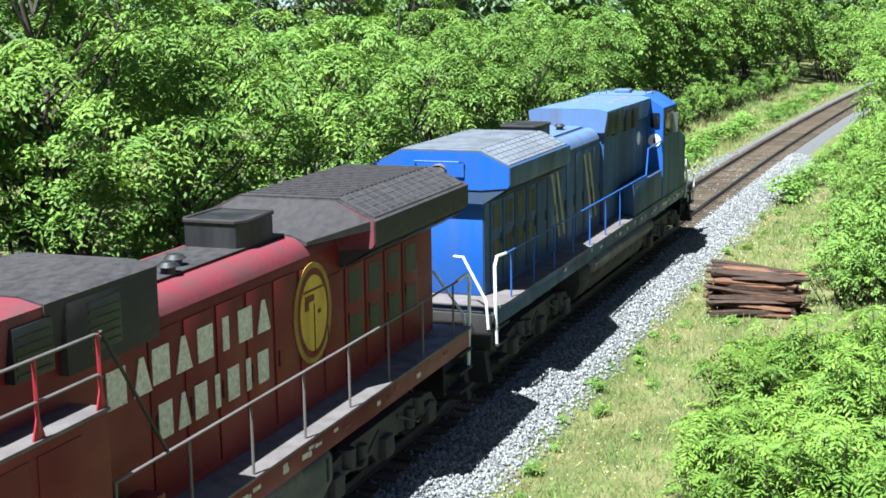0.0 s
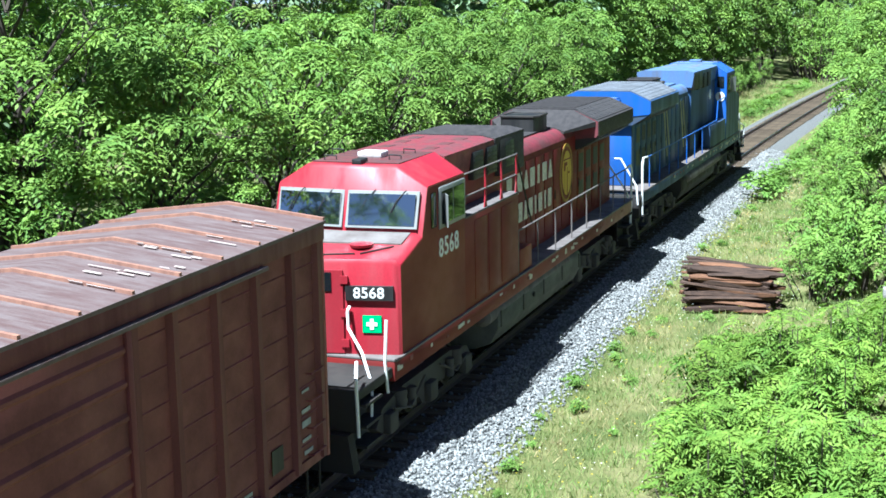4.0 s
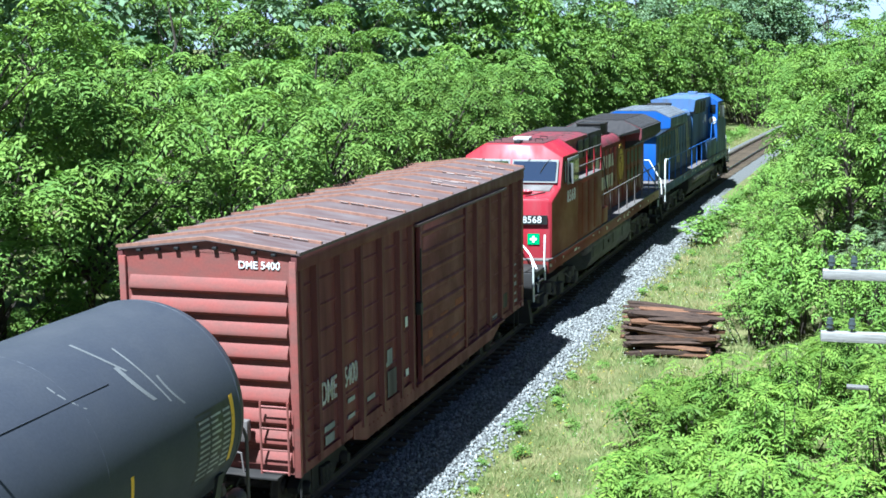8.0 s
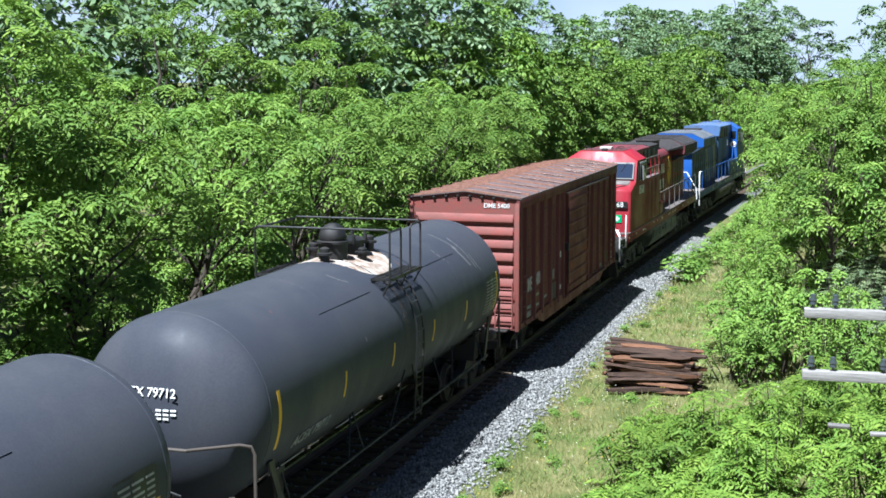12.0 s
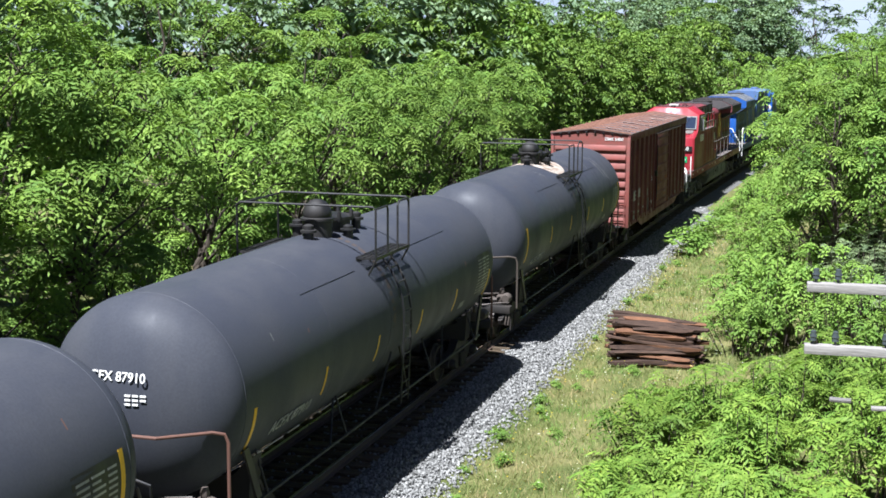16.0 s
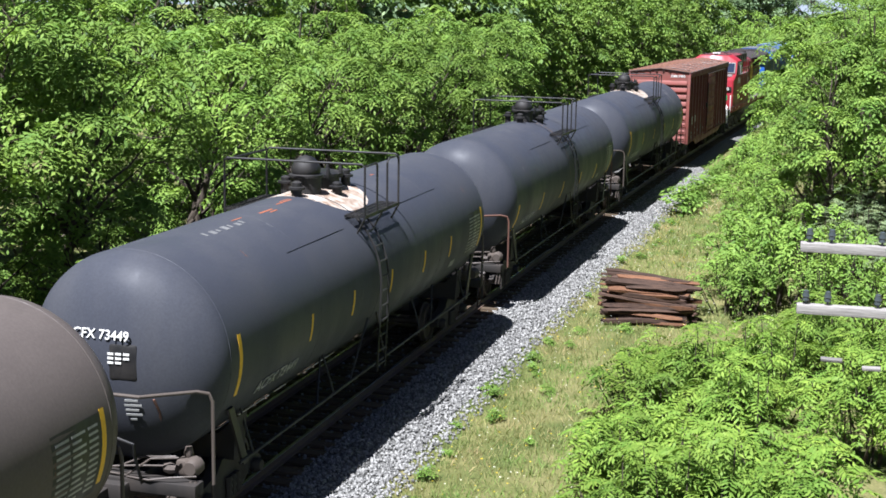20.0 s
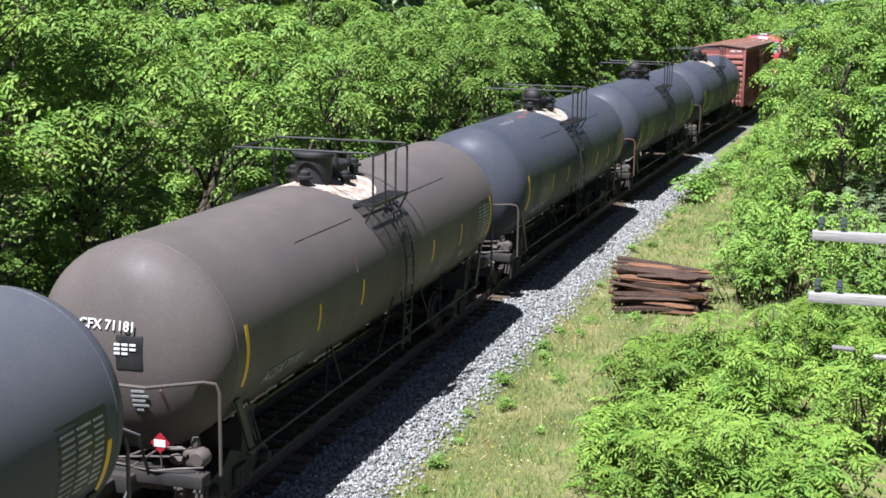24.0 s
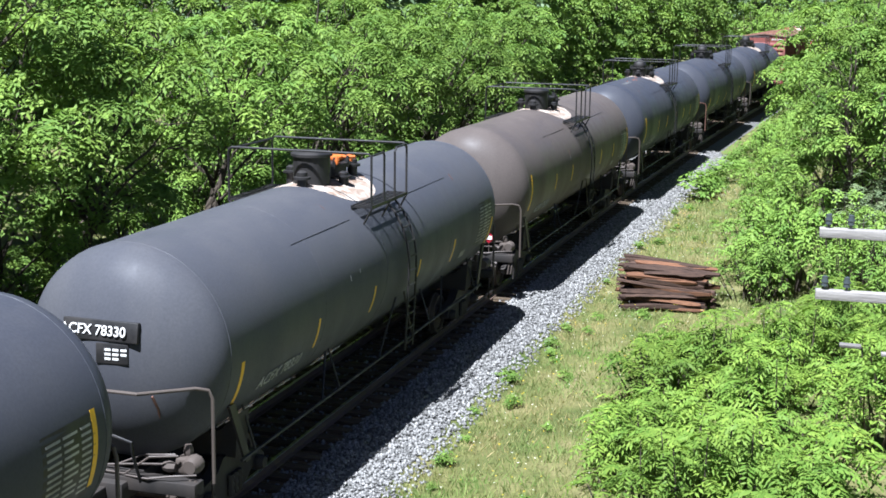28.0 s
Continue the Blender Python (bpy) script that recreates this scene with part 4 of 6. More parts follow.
        # door, its track and fittings
        x = s * (W + 0.05)
        bm = bm_new()
        box(bm, min(x, x + 0.05 * s), max(x, x + 0.05 * s), -1.35, 1.95, Z0 + 0.1, Z1 - 0.28, 0.01)
        door = part("door", bm, BOX_BROWN, car, "worn sliding door with bare brown patches")
        for k in range(8):
            z = Z0 + 0.3 + k * 0.395
            bm = bm_new()
            prism(bm, [(x + 0.05 * s, z - 0.06), (x + 0.085 * s, z - 0.02), (x + 0.085 * s, z + 0.02), (x + 0.05 * s, z + 0.06)], -1.22, 1.82)
            part("door_rib", bm, BOX_BROWN, door)
        for y in (-1.32, 1.9):
            bm = bm_new()
            box(bm, min(x, x + 0.1 * s), max(x, x + 0.1 * s), y - 0.06, y + 0.06, Z0 + 0.08, Z1 - 0.3, 0.015)
            part("door_edge", bm, BOX_SIDE, door)
        for k in range(8):
            bm = bm_new()
            y, z = rng.uniform(-0.9, 1.5), Z0 + 0.25 + rng.uniform(0, 1.3)
            plate(bm, (x + 0.054 * s, y, z), (0, 1, 0), (0, 0, 1), rng.uniform(0.1, 0.55), rng.uniform(0.06, 0.2), 0.006)
            part("worn_patch", bm, RUST, door)
        bm = bm_new()
        box(bm, min(x, x + 0.12 * s), max(x, x + 0.12 * s), -1.6, 5.4, Z1 - 0.33, Z1 - 0.27, 0.01)
        part("door_track", bm, BOX_ROOF, car, "upper door track")
        bm = bm_new()
        box(bm, min(x, x + 0.1 * s), max(x, x + 0.1 * s), -1.6, 5.2, Z0 + 0.02, Z0 + 0.08, 0.01)
        part("lower_track", bm, BOX_SIDE, car)
        bm = bm_new()
        tube(bm, [(x + 0.12 * s, -1.42, 1.5), (x + 0.12 * s, -1.42, 3.9)], 0.02, 6)
        box(bm, min(x, x + 0.14 * s), max(x, x + 0.14 * s), -1.5, -1.34, 2.55, 2.8, 0.02)
        part("door_lock", bm, BLACK, car, "door locking bar")
        # corner ladders
        for e in (-1, 1):
            for k in range(4):
                z = 1.25 + 0.42 * k
                bm = bm_new()
                tube(bm, [(s * (W + 0.04), e * 7.15, z), (s * (W + 0.13), e * 7.15, z), (s * (W + 0.13), e * 6.7, z), (s * (W + 0.04), e * 6.7, z)], 0.014, 6)
                part("ladder_rung", bm, BOX_SIDE, car)
            bm = bm_new()
            tube(bm, [(s * 1.48, e * 7.2, 1.06), (s * 1.48, e * 7.2, 0.5), (s * 1.48, e * 6.75, 0.5), (s * 1.48, e * 6.75, 1.06)], 0.02, 6)
            part("stirrup_step", bm, UNDER, car)
    # ends: pressed corrugations, in paint made lighter than the sides for the sun
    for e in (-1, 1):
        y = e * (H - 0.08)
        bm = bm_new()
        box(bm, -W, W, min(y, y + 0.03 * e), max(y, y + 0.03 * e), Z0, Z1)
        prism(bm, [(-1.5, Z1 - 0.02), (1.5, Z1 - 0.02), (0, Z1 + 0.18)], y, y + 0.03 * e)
        end = part("end_wall", bm, BOX_END, car, "red pressed steel end, painted lighter as if in the sun")
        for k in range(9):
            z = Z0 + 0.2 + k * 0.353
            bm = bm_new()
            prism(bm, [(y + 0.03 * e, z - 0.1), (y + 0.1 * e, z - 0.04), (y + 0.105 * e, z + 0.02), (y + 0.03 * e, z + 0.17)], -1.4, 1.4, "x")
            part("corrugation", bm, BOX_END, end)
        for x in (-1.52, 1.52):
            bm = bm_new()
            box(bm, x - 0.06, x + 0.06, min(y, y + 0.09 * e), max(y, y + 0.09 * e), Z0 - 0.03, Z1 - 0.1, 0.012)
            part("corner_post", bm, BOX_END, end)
        for k in range(8):
            bm = bm_new()
            x = -1.2 + k * 0.343
            box(bm, x - 0.04, x + 0.04, min(y, y + 0.1 * e), max(y, y + 0.1 * e), Z1 - 0.05 + 0.11 * (1 - abs(x) / 1.5), Z1 + 0.0 + 0.11 * (1 - abs(x) / 1.5), 0.01)
            part("roof_clip", bm, BLACK, end)
        xl = 1.18 if e < 0 else -1.18
        bm = bm_new()
        for x in (xl - 0.24, xl + 0.24):
            tube(bm, [(x, y + 0.2 * e, 1.1), (x, y + 0.2 * e, 2.3)], 0.02, 6)
        for k in range(4):
            tube(bm, [(xl - 0.24, y + 0.2 * e, 1.14 + 0.36 * k), (xl + 0.24, y + 0.2 * e, 1.14 + 0.36 * k)], 0.016, 6)
        part("end_ladder", bm, BOX_END, end, "short ladder on the end")
        bm = bm_new()
        box(bm, 0.15, 0.75, min(y + 0.14 * e, y + 0.3 * e), max(y + 0.14 * e, y + 0.3 * e), 1.62, 1.98, 0.03)
        tube(bm, [(0.1, y + 0.2 * e, 1.5), (0.6, y + 0.24 * e, 1.42), (0.66, y + 0.24 * e, 0.9)], 0.02)
        part("brake_housing", bm, DECK, end, "grey hand brake housing")
        bm = bm_new()
        box(bm, -1.3, 1.3, min(y, y + 0.4 * e), max(y, y + 0.4 * e), 1.06, 1.1, 0.008)
        part("crossover_step", bm, UNDER, end)
        coupler(car, e * 7.0, e)
        freight_truck(car, e * 5.35)
    bm = bm_new()
    box(bm, -0.3, 0.3, -7.1, 7.1, 0.75, 1.06, 0.02)
    for y in (-3.4, -1.2, 1.2, 3.4):
        box(bm, -1.45, 1.45, y - 0.08, y + 0.08, 0.92, 1.06)
    part("underframe", bm, UNDER, car)
    lettering("end_number", "DME 5400", 0.17, WHITE, car, on_back(0.93, -H + 0.04, Z1 - 0.19), "white stencilled lettering")
    lettering("side_mark", "DME", 0.56, WORN_MARK, car, on_right(W + 0.03, -6.03, 2.12), "scuffed white lettering", narrow=0.62)
    lettering("side_number", "5400", 0.52, WORN_MARK, car, on_right(W + 0.03, -5.0, 2.16), "scuffed white lettering", narrow=0.62)
    for y, z, w, h in ((-6.03, 1.5, 0.45, 0.1), (-6.03, 1.3, 0.4, 0.16), (-5.0, 1.72, 0.34, 0.08), (-5.0, 1.42, 0.34, 0.07), (-4.0, 1.5, 0.4, 0.08), (-2.95, 2.02, 0.28, 0.3), (6.7, 1.75, 0.3, 0.1), (6.7, 1.95, 0.3, 0.06), (6.7, 1.5, 0.3, 0.05),
                       (6.7, 2.25, 0.25, 0.04), (6.75, 1.3, 0.3, 0.06), (4.7, 1.3, 0.4, 0.05), (4.7, 1.22, 0.4, 0.05), (-3.1, 1.9, 0.3, 0.08)):
        bm = bm_new()
        plate(bm, (W + 0.026, y, z), (0, 1, 0), (0, 0, 1), w, h, 0.006)
        part("stencil_bar", bm, GREY_PAINT, car)
    for y, z, w, h, m in ((-1.95, 2.5, 0.14, 0.2, WHITE), (-1.95, 1.48, 0.16, 0.14, WHITE), (-2.85, 1.5, 0.5, 0.5, DECK), (5.7, 1.5, 0.36, 0.36, BLACK)):
        bm = bm_new()
        plate(bm, (W + 0.03, y, z), (0, 1, 0), (0, 0, 1), w, h, 0.008)
        part("placard", bm, m, car)
    return car


# ---------------------------------------------------------------- locomotives
def loft(bm, rings):
    vs = [[bm.verts.new(p) for p in r] for r in rings]
    n = len(vs[0])
    for a, b in zip(vs, vs[1:]):
        for k in range(n):
            bm.faces.new((a[k], a[(k + 1) % n], b[(k + 1) % n], b[k]))
    bm.faces.new(vs[0][::-1])
    bm.faces.new(vs[-1])
    return bm


def engine_truck(parent, y):
    bm = bm_new()
    for s in (-1, 1):
        prof = [(y - 2.6, 0.5), (y - 2.3, 0.8), (y - 1.3, 0.95), (y + 1.3, 0.95), (y + 2.3, 0.8), (y + 2.6, 0.5), (y + 2.3, 0.34), (y + 1.7, 0.5), (y + 0.5, 0.5), (y + 0.3, 0.3),
                (y - 0.3, 0.3), (y - 0.5, 0.5), (y - 1.7, 0.5), (y - 2.3, 0.34)]
        prism(bm, prof, s * 0.98, s * 1.2, "x")
        for k in (-2.05, 0, 2.05):
            box(bm, min(s * 1.15, s * 1.34), max(s * 1.15, s * 1.34), y + k - 0.2, y + k + 0.2, 0.3, 0.68, 0.04)
        for k in (-1.05, 1.05):
            lathe(bm, [(0.1, 0), (0.1, 0.36)], (s * 1.26, y + k, 0.5), seg=10)
            lathe(bm, [(0.15, 0.5), (0.17, 0.58), (0.15, 0.66), (0.17, 0.74), (0.15, 0.82)], (s * 1.2, y + k * 1.45, 0.12), seg=10)
            tube(bm, [(s * 1.3, y + k * 0.4, 0.9), (s * 1.34, y + k * 1.2, 0.55), (s * 1.3, y + k * 1.9, 0.7)], 0.025)
    box(bm, -1.0, 1.0, y - 0.3, y + 0.3, 0.5, 1.1)
    truck = part("truck", bm, TRUCK_DUST, parent, "dusty black three-axle truck")
    for k in (-2.05, 0, 2.05):
        w = shared("wheelset", WHEELS, truck, pose(0, y + k, WHEEL_R))
        ROLLING.append((w, Vector((0, y + k, WHEEL_R)), 1))
    return truck


def locomotive(label, body, side, roof, dark, rail, sill, style):
    """A six-axle diesel engine, its cab towards +y."""
    eng = tagged(new("locomotive"), label, "locomotive", "engines of the train")
    red = style == "red"
    # frame and walkways
    bm = bm_new()
    box(bm, -1.5, 1.5, -10.35, 9.1, 1.34, 1.70, 0.03)
    part("frame", bm, sill, eng, "side sill with chipped white marks")
    bm = bm_new()
    box(bm, -1.54, 1.54, -10.4, 9.1, 1.70, 1.745, 0.01)
    part("walkway", bm, DECK, eng, "dusty grey walkway")
    rng = random.Random(14 if red else 15)
    for s in (-1, 1):
        for k in range(34):
            bm = bm_new()
            plate(bm, (s * 1.505, -9.8 + 19 * rng.random() ** 0.8, 1.55 + rng.uniform(-0.06, 0.06)), (0, 1, 0), (0, 0, 1), rng.uniform(0.06, 0.22), rng.uniform(0.04, 0.1), 0.012)
            part("sill_mark", bm, WORN_WHITE if k % 3 else RED_FADED, eng)
    # cab and nose
    def ring(y, w, zs, zt, c, peak=0.0):
        return [(-w, y, 1.745), (0, y + peak, 1.745), (w, y, 1.745), (w, y, zs), (w - c, y, zt), (0, y + peak, zt), (-w + c, y, zt), (-w, y, zs)]
    bm = bm_new()
    loft(bm, [ring(8.79, 1.46, 3.3, 3.38, 0.1, 0.3), ring(8.74, 1.5, 3.36, 3.45, 0.1, 0.3), ring(7.66, 1.5, 3.66, 3.74, 0.12, 0.12), ring(7.36, 1.5, 4.50, 4.86, 0.6, 0.12), ring(7.3, 1.5, 4.55, 4.92, 0.6, 0.1), ring(5.3, 1.5, 4.55, 4.94, 0.6)])
    bm.faces.ensure_lookup_table()
    for f in [f for f in bm.faces if len(f.verts) == 8 and max(v.co.y for v in f.verts) > 8.9]:
        mid = sorted((v for v in f.verts if abs(v.co.x) < 0.001), key=lambda v: v.co.z)
        bmesh.utils.face_split(f, mid[0], mid[-1])
    cab = part("cab", bm, body, eng, "wide-nosed cab")
    # thin skins put the darker, dirty flank colour over the cab sides
    for s in (-1, 1):
        bm = bm_new()
        prism(bm, [(8.74, 1.76), (8.74, 3.33), (7.66, 3.63), (7.36, 4.47), (7.28, 4.52), (5.31, 4.52), (5.31, 1.76)], s * 1.49, s * 1.507, "x")
        part("cab_side", bm, side, cab, "dusty side sheet of the cab, darkened for shade")
    # windscreens on the slope between nose and roof
    up = Vector((0, -0.30, 0.92)).normalized()
    for x in (-0.72, 0.72):
        bm = bm_new()
        plate(bm, (x, 7.618, 4.14), (1, -0.08 if x > 0 else 0.08, 0), up, 1.38, 0.7, 0.05)
        fr = part("windscreen_frame", bm, FRAME_GREY if red else BLACK, cab, "metal window frame on the sloping cab front")
        bm = bm_new()
        plate(bm, (x, 7.655, 4.14), (1, -0.08 if x > 0 else 0.08, 0), (0, -0.22, 0.97), 1.27, 0.58, 0.05)
        part("windscreen", bm, WINDSCREEN, fr, "dark glass reflecting the sky")
        for k in (-0.3, 0.3):
            bm = bm_new()
            tube(bm, [(x + k - 0.15, 7.54, 4.5), (x + k, 7.66, 4.32), (x + k + 0.12, 7.71, 4.1)], 0.012, 5)
            part("wiper", bm, BLACK, fr)
    for s in (-1, 1):
        bm = bm_new()
        box(bm, min(s * 1.49, s * 1.54), max(s * 1.49, s * 1.54), 5.31, 6.8, 3.66, 4.46, 0.03)
        fr = part("side_window_frame", bm, FRAME_GREY if red else dark, cab)
        for a, b in ((5.42, 6.02), (6.08, 6.7)):
            bm = bm_new()
            box(bm, min(s * 1.5, s * 1.547), max(s * 1.5, s * 1.547), a, b, 3.75, 4.37)
            part("side_window", bm, GLASS, fr)
        bm = bm_new()
        plate(bm, (s * 1.6, 6.6, 4.0), (s * 0.5, 0.8, 0), (0, 0, 1), 0.24, 0.62, 0.02)
        part("wind_deflector", bm, FRAME_GREY, fr)
        bm = bm_new()
        box(bm, min(s * 1.49, s * 1.52), max(s * 1.49, s * 1.52), 6.93, 7.2, 3.74, 4.4, 0.03)
        part("corner_window", bm, GLASS, cab, "narrow dark corner window")
    # nose fittings: the front is folded along its middle
    def front(x, off=0.0):
        return 8.79 + 0.3 * (1 - abs(x) / 1.46) + off

    def across(x):
        return (1, 0.205 if x < 0 else -0.205, 0)

    def fold(x, z, off):
        return Matrix.Translation((x, front(x, off), z)) @ Euler((0, 0, radians(11.6 if x < 0 else -11.6))).to_matrix().to_4x4() @ on_front(0, 0, 0)
    door = None
    for x, w in ((-0.26, 0.5), (0.3, 0.58)):
        bm = bm_new()
        plate(bm, (x, front(x, 0.012), 2.52), across(x), (0, 0, 1), w, 1.5, 0.05)
        door = part("nose_door", bm, body, cab)
    bm = bm_new()
    plate(bm, (-0.16, front(-0.16, 0.03), 3.06), across(-0.16), (0, 0, 1), 0.3, 0.34, 0.05)
    part("door_window", bm, GLASS, door, "small dark window of the nose door")
    for z in (3.1, 2.5, 1.95):
        bm = bm_new()
        plate(bm, (-0.53, front(-0.53, 0.03), z), across(-1), (0, 0, 1), 0.14, 0.14, 0.06)
        part("door_hinge", bm, body, cab)
    for x in (-0.97, 0.97):
        bm = bm_new()
        plate(bm, (x, front(x, 0.02), 2.86), across(x), (0, 0, 1), 0.86, 0.26, 0.06)
        board = part("number_board", bm, BLACK, cab, "black number board")
        if red:
            lettering("board_number", "8568", 0.27, WHITE, board, fold(x, 2.86, 0.055), "white number", 0.006, 1.05)
        else:
            bm = bm_new()
            for k in range(4):
                plate(bm, (x - 0.24 + 0.16 * k, front(x - 0.24 + 0.16 * k, 0.055), 2.86), across(x), (0, 0, 1), 0.1, 0.15, 0.01)
            part("board_number", bm, WHITE, board)
    if red:
        bm = bm_new()
        plate(bm, (-1.0, front(-1.0, 0.01), 2.3), across(-1), (0, 0, 1), 0.34, 0.31, 0.02)
        sign = part("first_aid_sign", bm, GREEN, cab, "green sign with a white cross")
        bm = bm_new()
        plate(bm, (-1.0, front(-1.0, 0.024), 2.3), across(-1), (0, 0, 1), 0.2, 0.07, 0.012)
        plate(bm, (-1.0, front(-1.0, 0.024), 2.3), across(-1), (0, 0, 1), 0.07, 0.2, 0.0116)
        part("cross", bm, WHITE, sign)
        bm = bm_new()
        plate(bm, (0.12, front(0.12, 0.05), 2.56), across(1), (0, 0, 1), 0.34, 0.28, 0.03)
        part("worn_plate", bm, WORN_WHITE, cab, "scuffed white plate on the nose door")
        for s in (-1, 1):
            lettering("cab_number", "8568", 0.5, WHITE, cab, on_right(1.512, 6.25, 3.28) if s > 0 else Matrix.Translation((-1.512, 6.25, 3.28)) @ Euler((radians(90), 0, radians(-90))).to_matrix().to_4x4(), "white engine number", 0.006, 1.16)
    bm = bm_new()
    loft(bm, [[(x, y + k * (1 - abs(x) / 1.5), z + dz) for x, dz in ((-1.3, 0), (0, 0), (1.3, 0), (1.3, -0.05), (0, -0.05), (-1.3, -0.05))] for y, k, z in ((8.16, 0.2, 3.634), (7.69, 0.125, 3.752))])
    part("anti_glare_panel", bm, DECK, cab, "dull grey anti-glare paint on the nose")
    bm = bm_new()
    lathe(bm, [(0.1, 0), (0.2, 0.03), (0.22, 0.08), (0.1, 0.1)], (-0.62, 8.4, 3.56), seg=12)
    part("beacon", bm, body, cab)
    for pts in ([(-0.62, 8.72, 3.52), (0.1, 8.92, 3.5)], [(-0.72, 8.7, 3.52), (-1.2, 8.3, 3.6)]):
        bm = bm_new()
        tube(bm, [(*pts[0][:2], pts[0][2] - 0.06), pts[0], pts[1], (*pts[1][:2], pts[1][2] - 0.06)], 0.016)
        part("nose_grab", bm, BLACK, cab)
    for pts in ([(-0.62, 9.0, 2.62), (-0.62, 9.1, 2.56), (-0.64, 9.12, 2.25), (-1.05, 9.5, 1.95), (-1.4, 9.9, 1.5), (-1.4, 9.95, 0.9)],
                [(0.3, 9.06, 2.5), (0.3, 9.18, 2.45), (0.25, 9.2, 2.25), (-0.2, 9.6, 2.0), (-0.35, 9.9, 1.5)], [(0.2, 9.08, 3.2), (0.2, 9.18, 3.15), (0.2, 9.18, 2.75), (0.2, 9.08, 2.7)],
                [(1.2, 8.95, 2.6), (1.2, 9.1, 2.5), (1.3, 9.5, 2.0), (1.4, 9.9, 1.5), (1.4, 9.95, 0.9)]):
        bm = bm_new()
        tube(bm, pts, 0.027)
        part("grab_rail", bm, WHITE, eng, "white painted grab rail")
    # roof fittings
    bm = bm_new()
    box(bm, -0.25, 0.25, 6.1, 6.5, 4.94, 5.06, 0.03)
    part("roof_hatch", bm, WORN_MARK if red else roof, cab)
    for x, y in ((0.5, 6.9), (-0.7, 6.6), (0.8, 5.9), (-0.6, 5.6)):
        bm = bm_new()
        tube(bm, [(x, y, 4.92), (x, y, 5.02), (x + 0.2, y + 0.1, 5.04), (x + 0.2, y + 0.1, 4.92)], 0.016, 6)
        part("roof_grab", bm, BLACK, cab)
    bm = bm_new()
    box(bm, -0.2, 0.0, 7.0, 7.35, 4.9, 5.02, 0.03)
    part("horn", bm, BLACK, cab)
    # sooty roof sheets
    bm = bm_new()
    box(bm, -0.88, 0.88, 5.3, 7.15, 4.925, 4.946, 0.004)
    part("cab_roof", bm, CAB_ROOF if red else roof, cab)
    # equipment cabin behind the cab
    if red:
        for s in (-1, 1):
            bm = bm_new()
            box(bm, min(s * 0.9, s * 1.5), max(s * 0.9, s * 1.5), 1.62, 5.3, 1.745, 3.62, 0.01)
            cb = part("equipment_cabinet", bm, side, eng, "dusty, shade-darkened red equipment cabinet flush with the cab")
            bm = bm_new()
            box(bm, min(s * 0.9, s * 1.53), max(s * 0.9, s * 1.53), 1.6, 5.3, 3.62, 3.66, 0.01)
            part("upper_walkway", bm, DECK, cb)
            for y in (2.5, 3.4, 4.3):
                bm = bm_new()
                box(bm, min(s * 1.495, s * 1.512), max(s * 1.495, s * 1.512), y - 0.38, y + 0.38, 1.85, 3.5, 0.006)
                part("cabinet_door", bm, side, cb)
            for z in (4.05, 4.5):
                bm = bm_new()
                tube(bm, [(s * 1.48, 5.3, z), (s * 1.48, 1.75, z), (s * 1.48, 1.65, z - 0.05)], 0.02, 6)
                part("upper_rail", bm, DECK, cb)
            for y in (1.7, 2.8, 3.9):
                bm = bm_new()
                tube(bm, [(s * 1.48, y, 3.64), (s * 1.48, y, 4.5)], 0.024, 6)
                prism(bm, [(y - 0.1, 3.66), (y + 0.1, 3.66), (y, 3.95)], s * 1.47, s * 1.49, "x")
                part("rail_post", bm, RED, cb)
            bm = bm_new()
            tube(bm, [(s * 1.45, 1.6, 4.5), (s * 1.45, 0.4, 2.75)], 0.022, 6)
            part("sloping_rail", bm, BLACK, eng)
    bm = bm_new()
    box(bm, -1.0, 1.0, 0.02, 5.3, 1.745, 4.5, 0.03)
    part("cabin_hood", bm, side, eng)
    bm = bm_new()
    prism(bm, [(-1.02, 4.3), (1.02, 4.3), (1.1, 4.8), (1.1, 4.86), (0.8, 4.93), (-0.8, 4.93), (-1.1, 4.86), (-1.1, 4.8)], 2.1, 5.3)
    top = part("cabin_roof", bm, RED_FADED if red else BLUE_ROOF, eng, "faded roof of the equipment cabin")
    for x, y in ((-0.55, 2.8), (-0.55, 3.7), (-0.55, 4.6), (0.5, 2.7), (0.5, 3.5), (0.5, 4.4)):
        bm = bm_new()
        box(bm, x - 0.13, x + 0.13, y - 0.2, y + 0.2, 4.925, 4.938, 0.004)
        part("lifting_cover", bm, CAB_ROOF if red else GRID_GREY, top)
    bm = bm_new()
    prism(bm, [(-1.04, 4.3), (1.04, 4.3), (1.12, 4.8), (1.12, 4.88), (0.8, 4.95), (-0.8, 4.95), (-1.12, 4.88), (-1.12, 4.8)], -0.1, 2.1)
    part("brake_cabin_roof", bm, SOOT if red else BLUE_ROOF, eng, "soot-black roof over the dynamic brakes")
    for s in (-1, 1):
        for y in (1.04, 2.32, 3.26):
            bm = bm_new()
            box(bm, min(s * 0.92, s * 1.13), max(s * 0.92, s * 1.13), y - 0.34, y + 0.34, 4.15, 4.74, 0.015)
            gr = part("intake_grille", bm, BLACK, eng)
            for k in range(5):
                bm = bm_new()
                box(bm, min(s * 1.12, s * 1.14), max(s * 1.12, s * 1.14), y - 0.3, y + 0.3, 4.2 + 0.1 * k, 4.235 + 0.1 * k)
                part("grille_slat", bm, dark, gr)
    # long hood
    bm = bm_new()
    arc = [(0.54 + 0.36 * math.cos(radians(d)), 4.07 + 0.36 * math.sin(radians(d))) for d in range(0, 91, 15)]
    back = -9.95 if red else -9.55
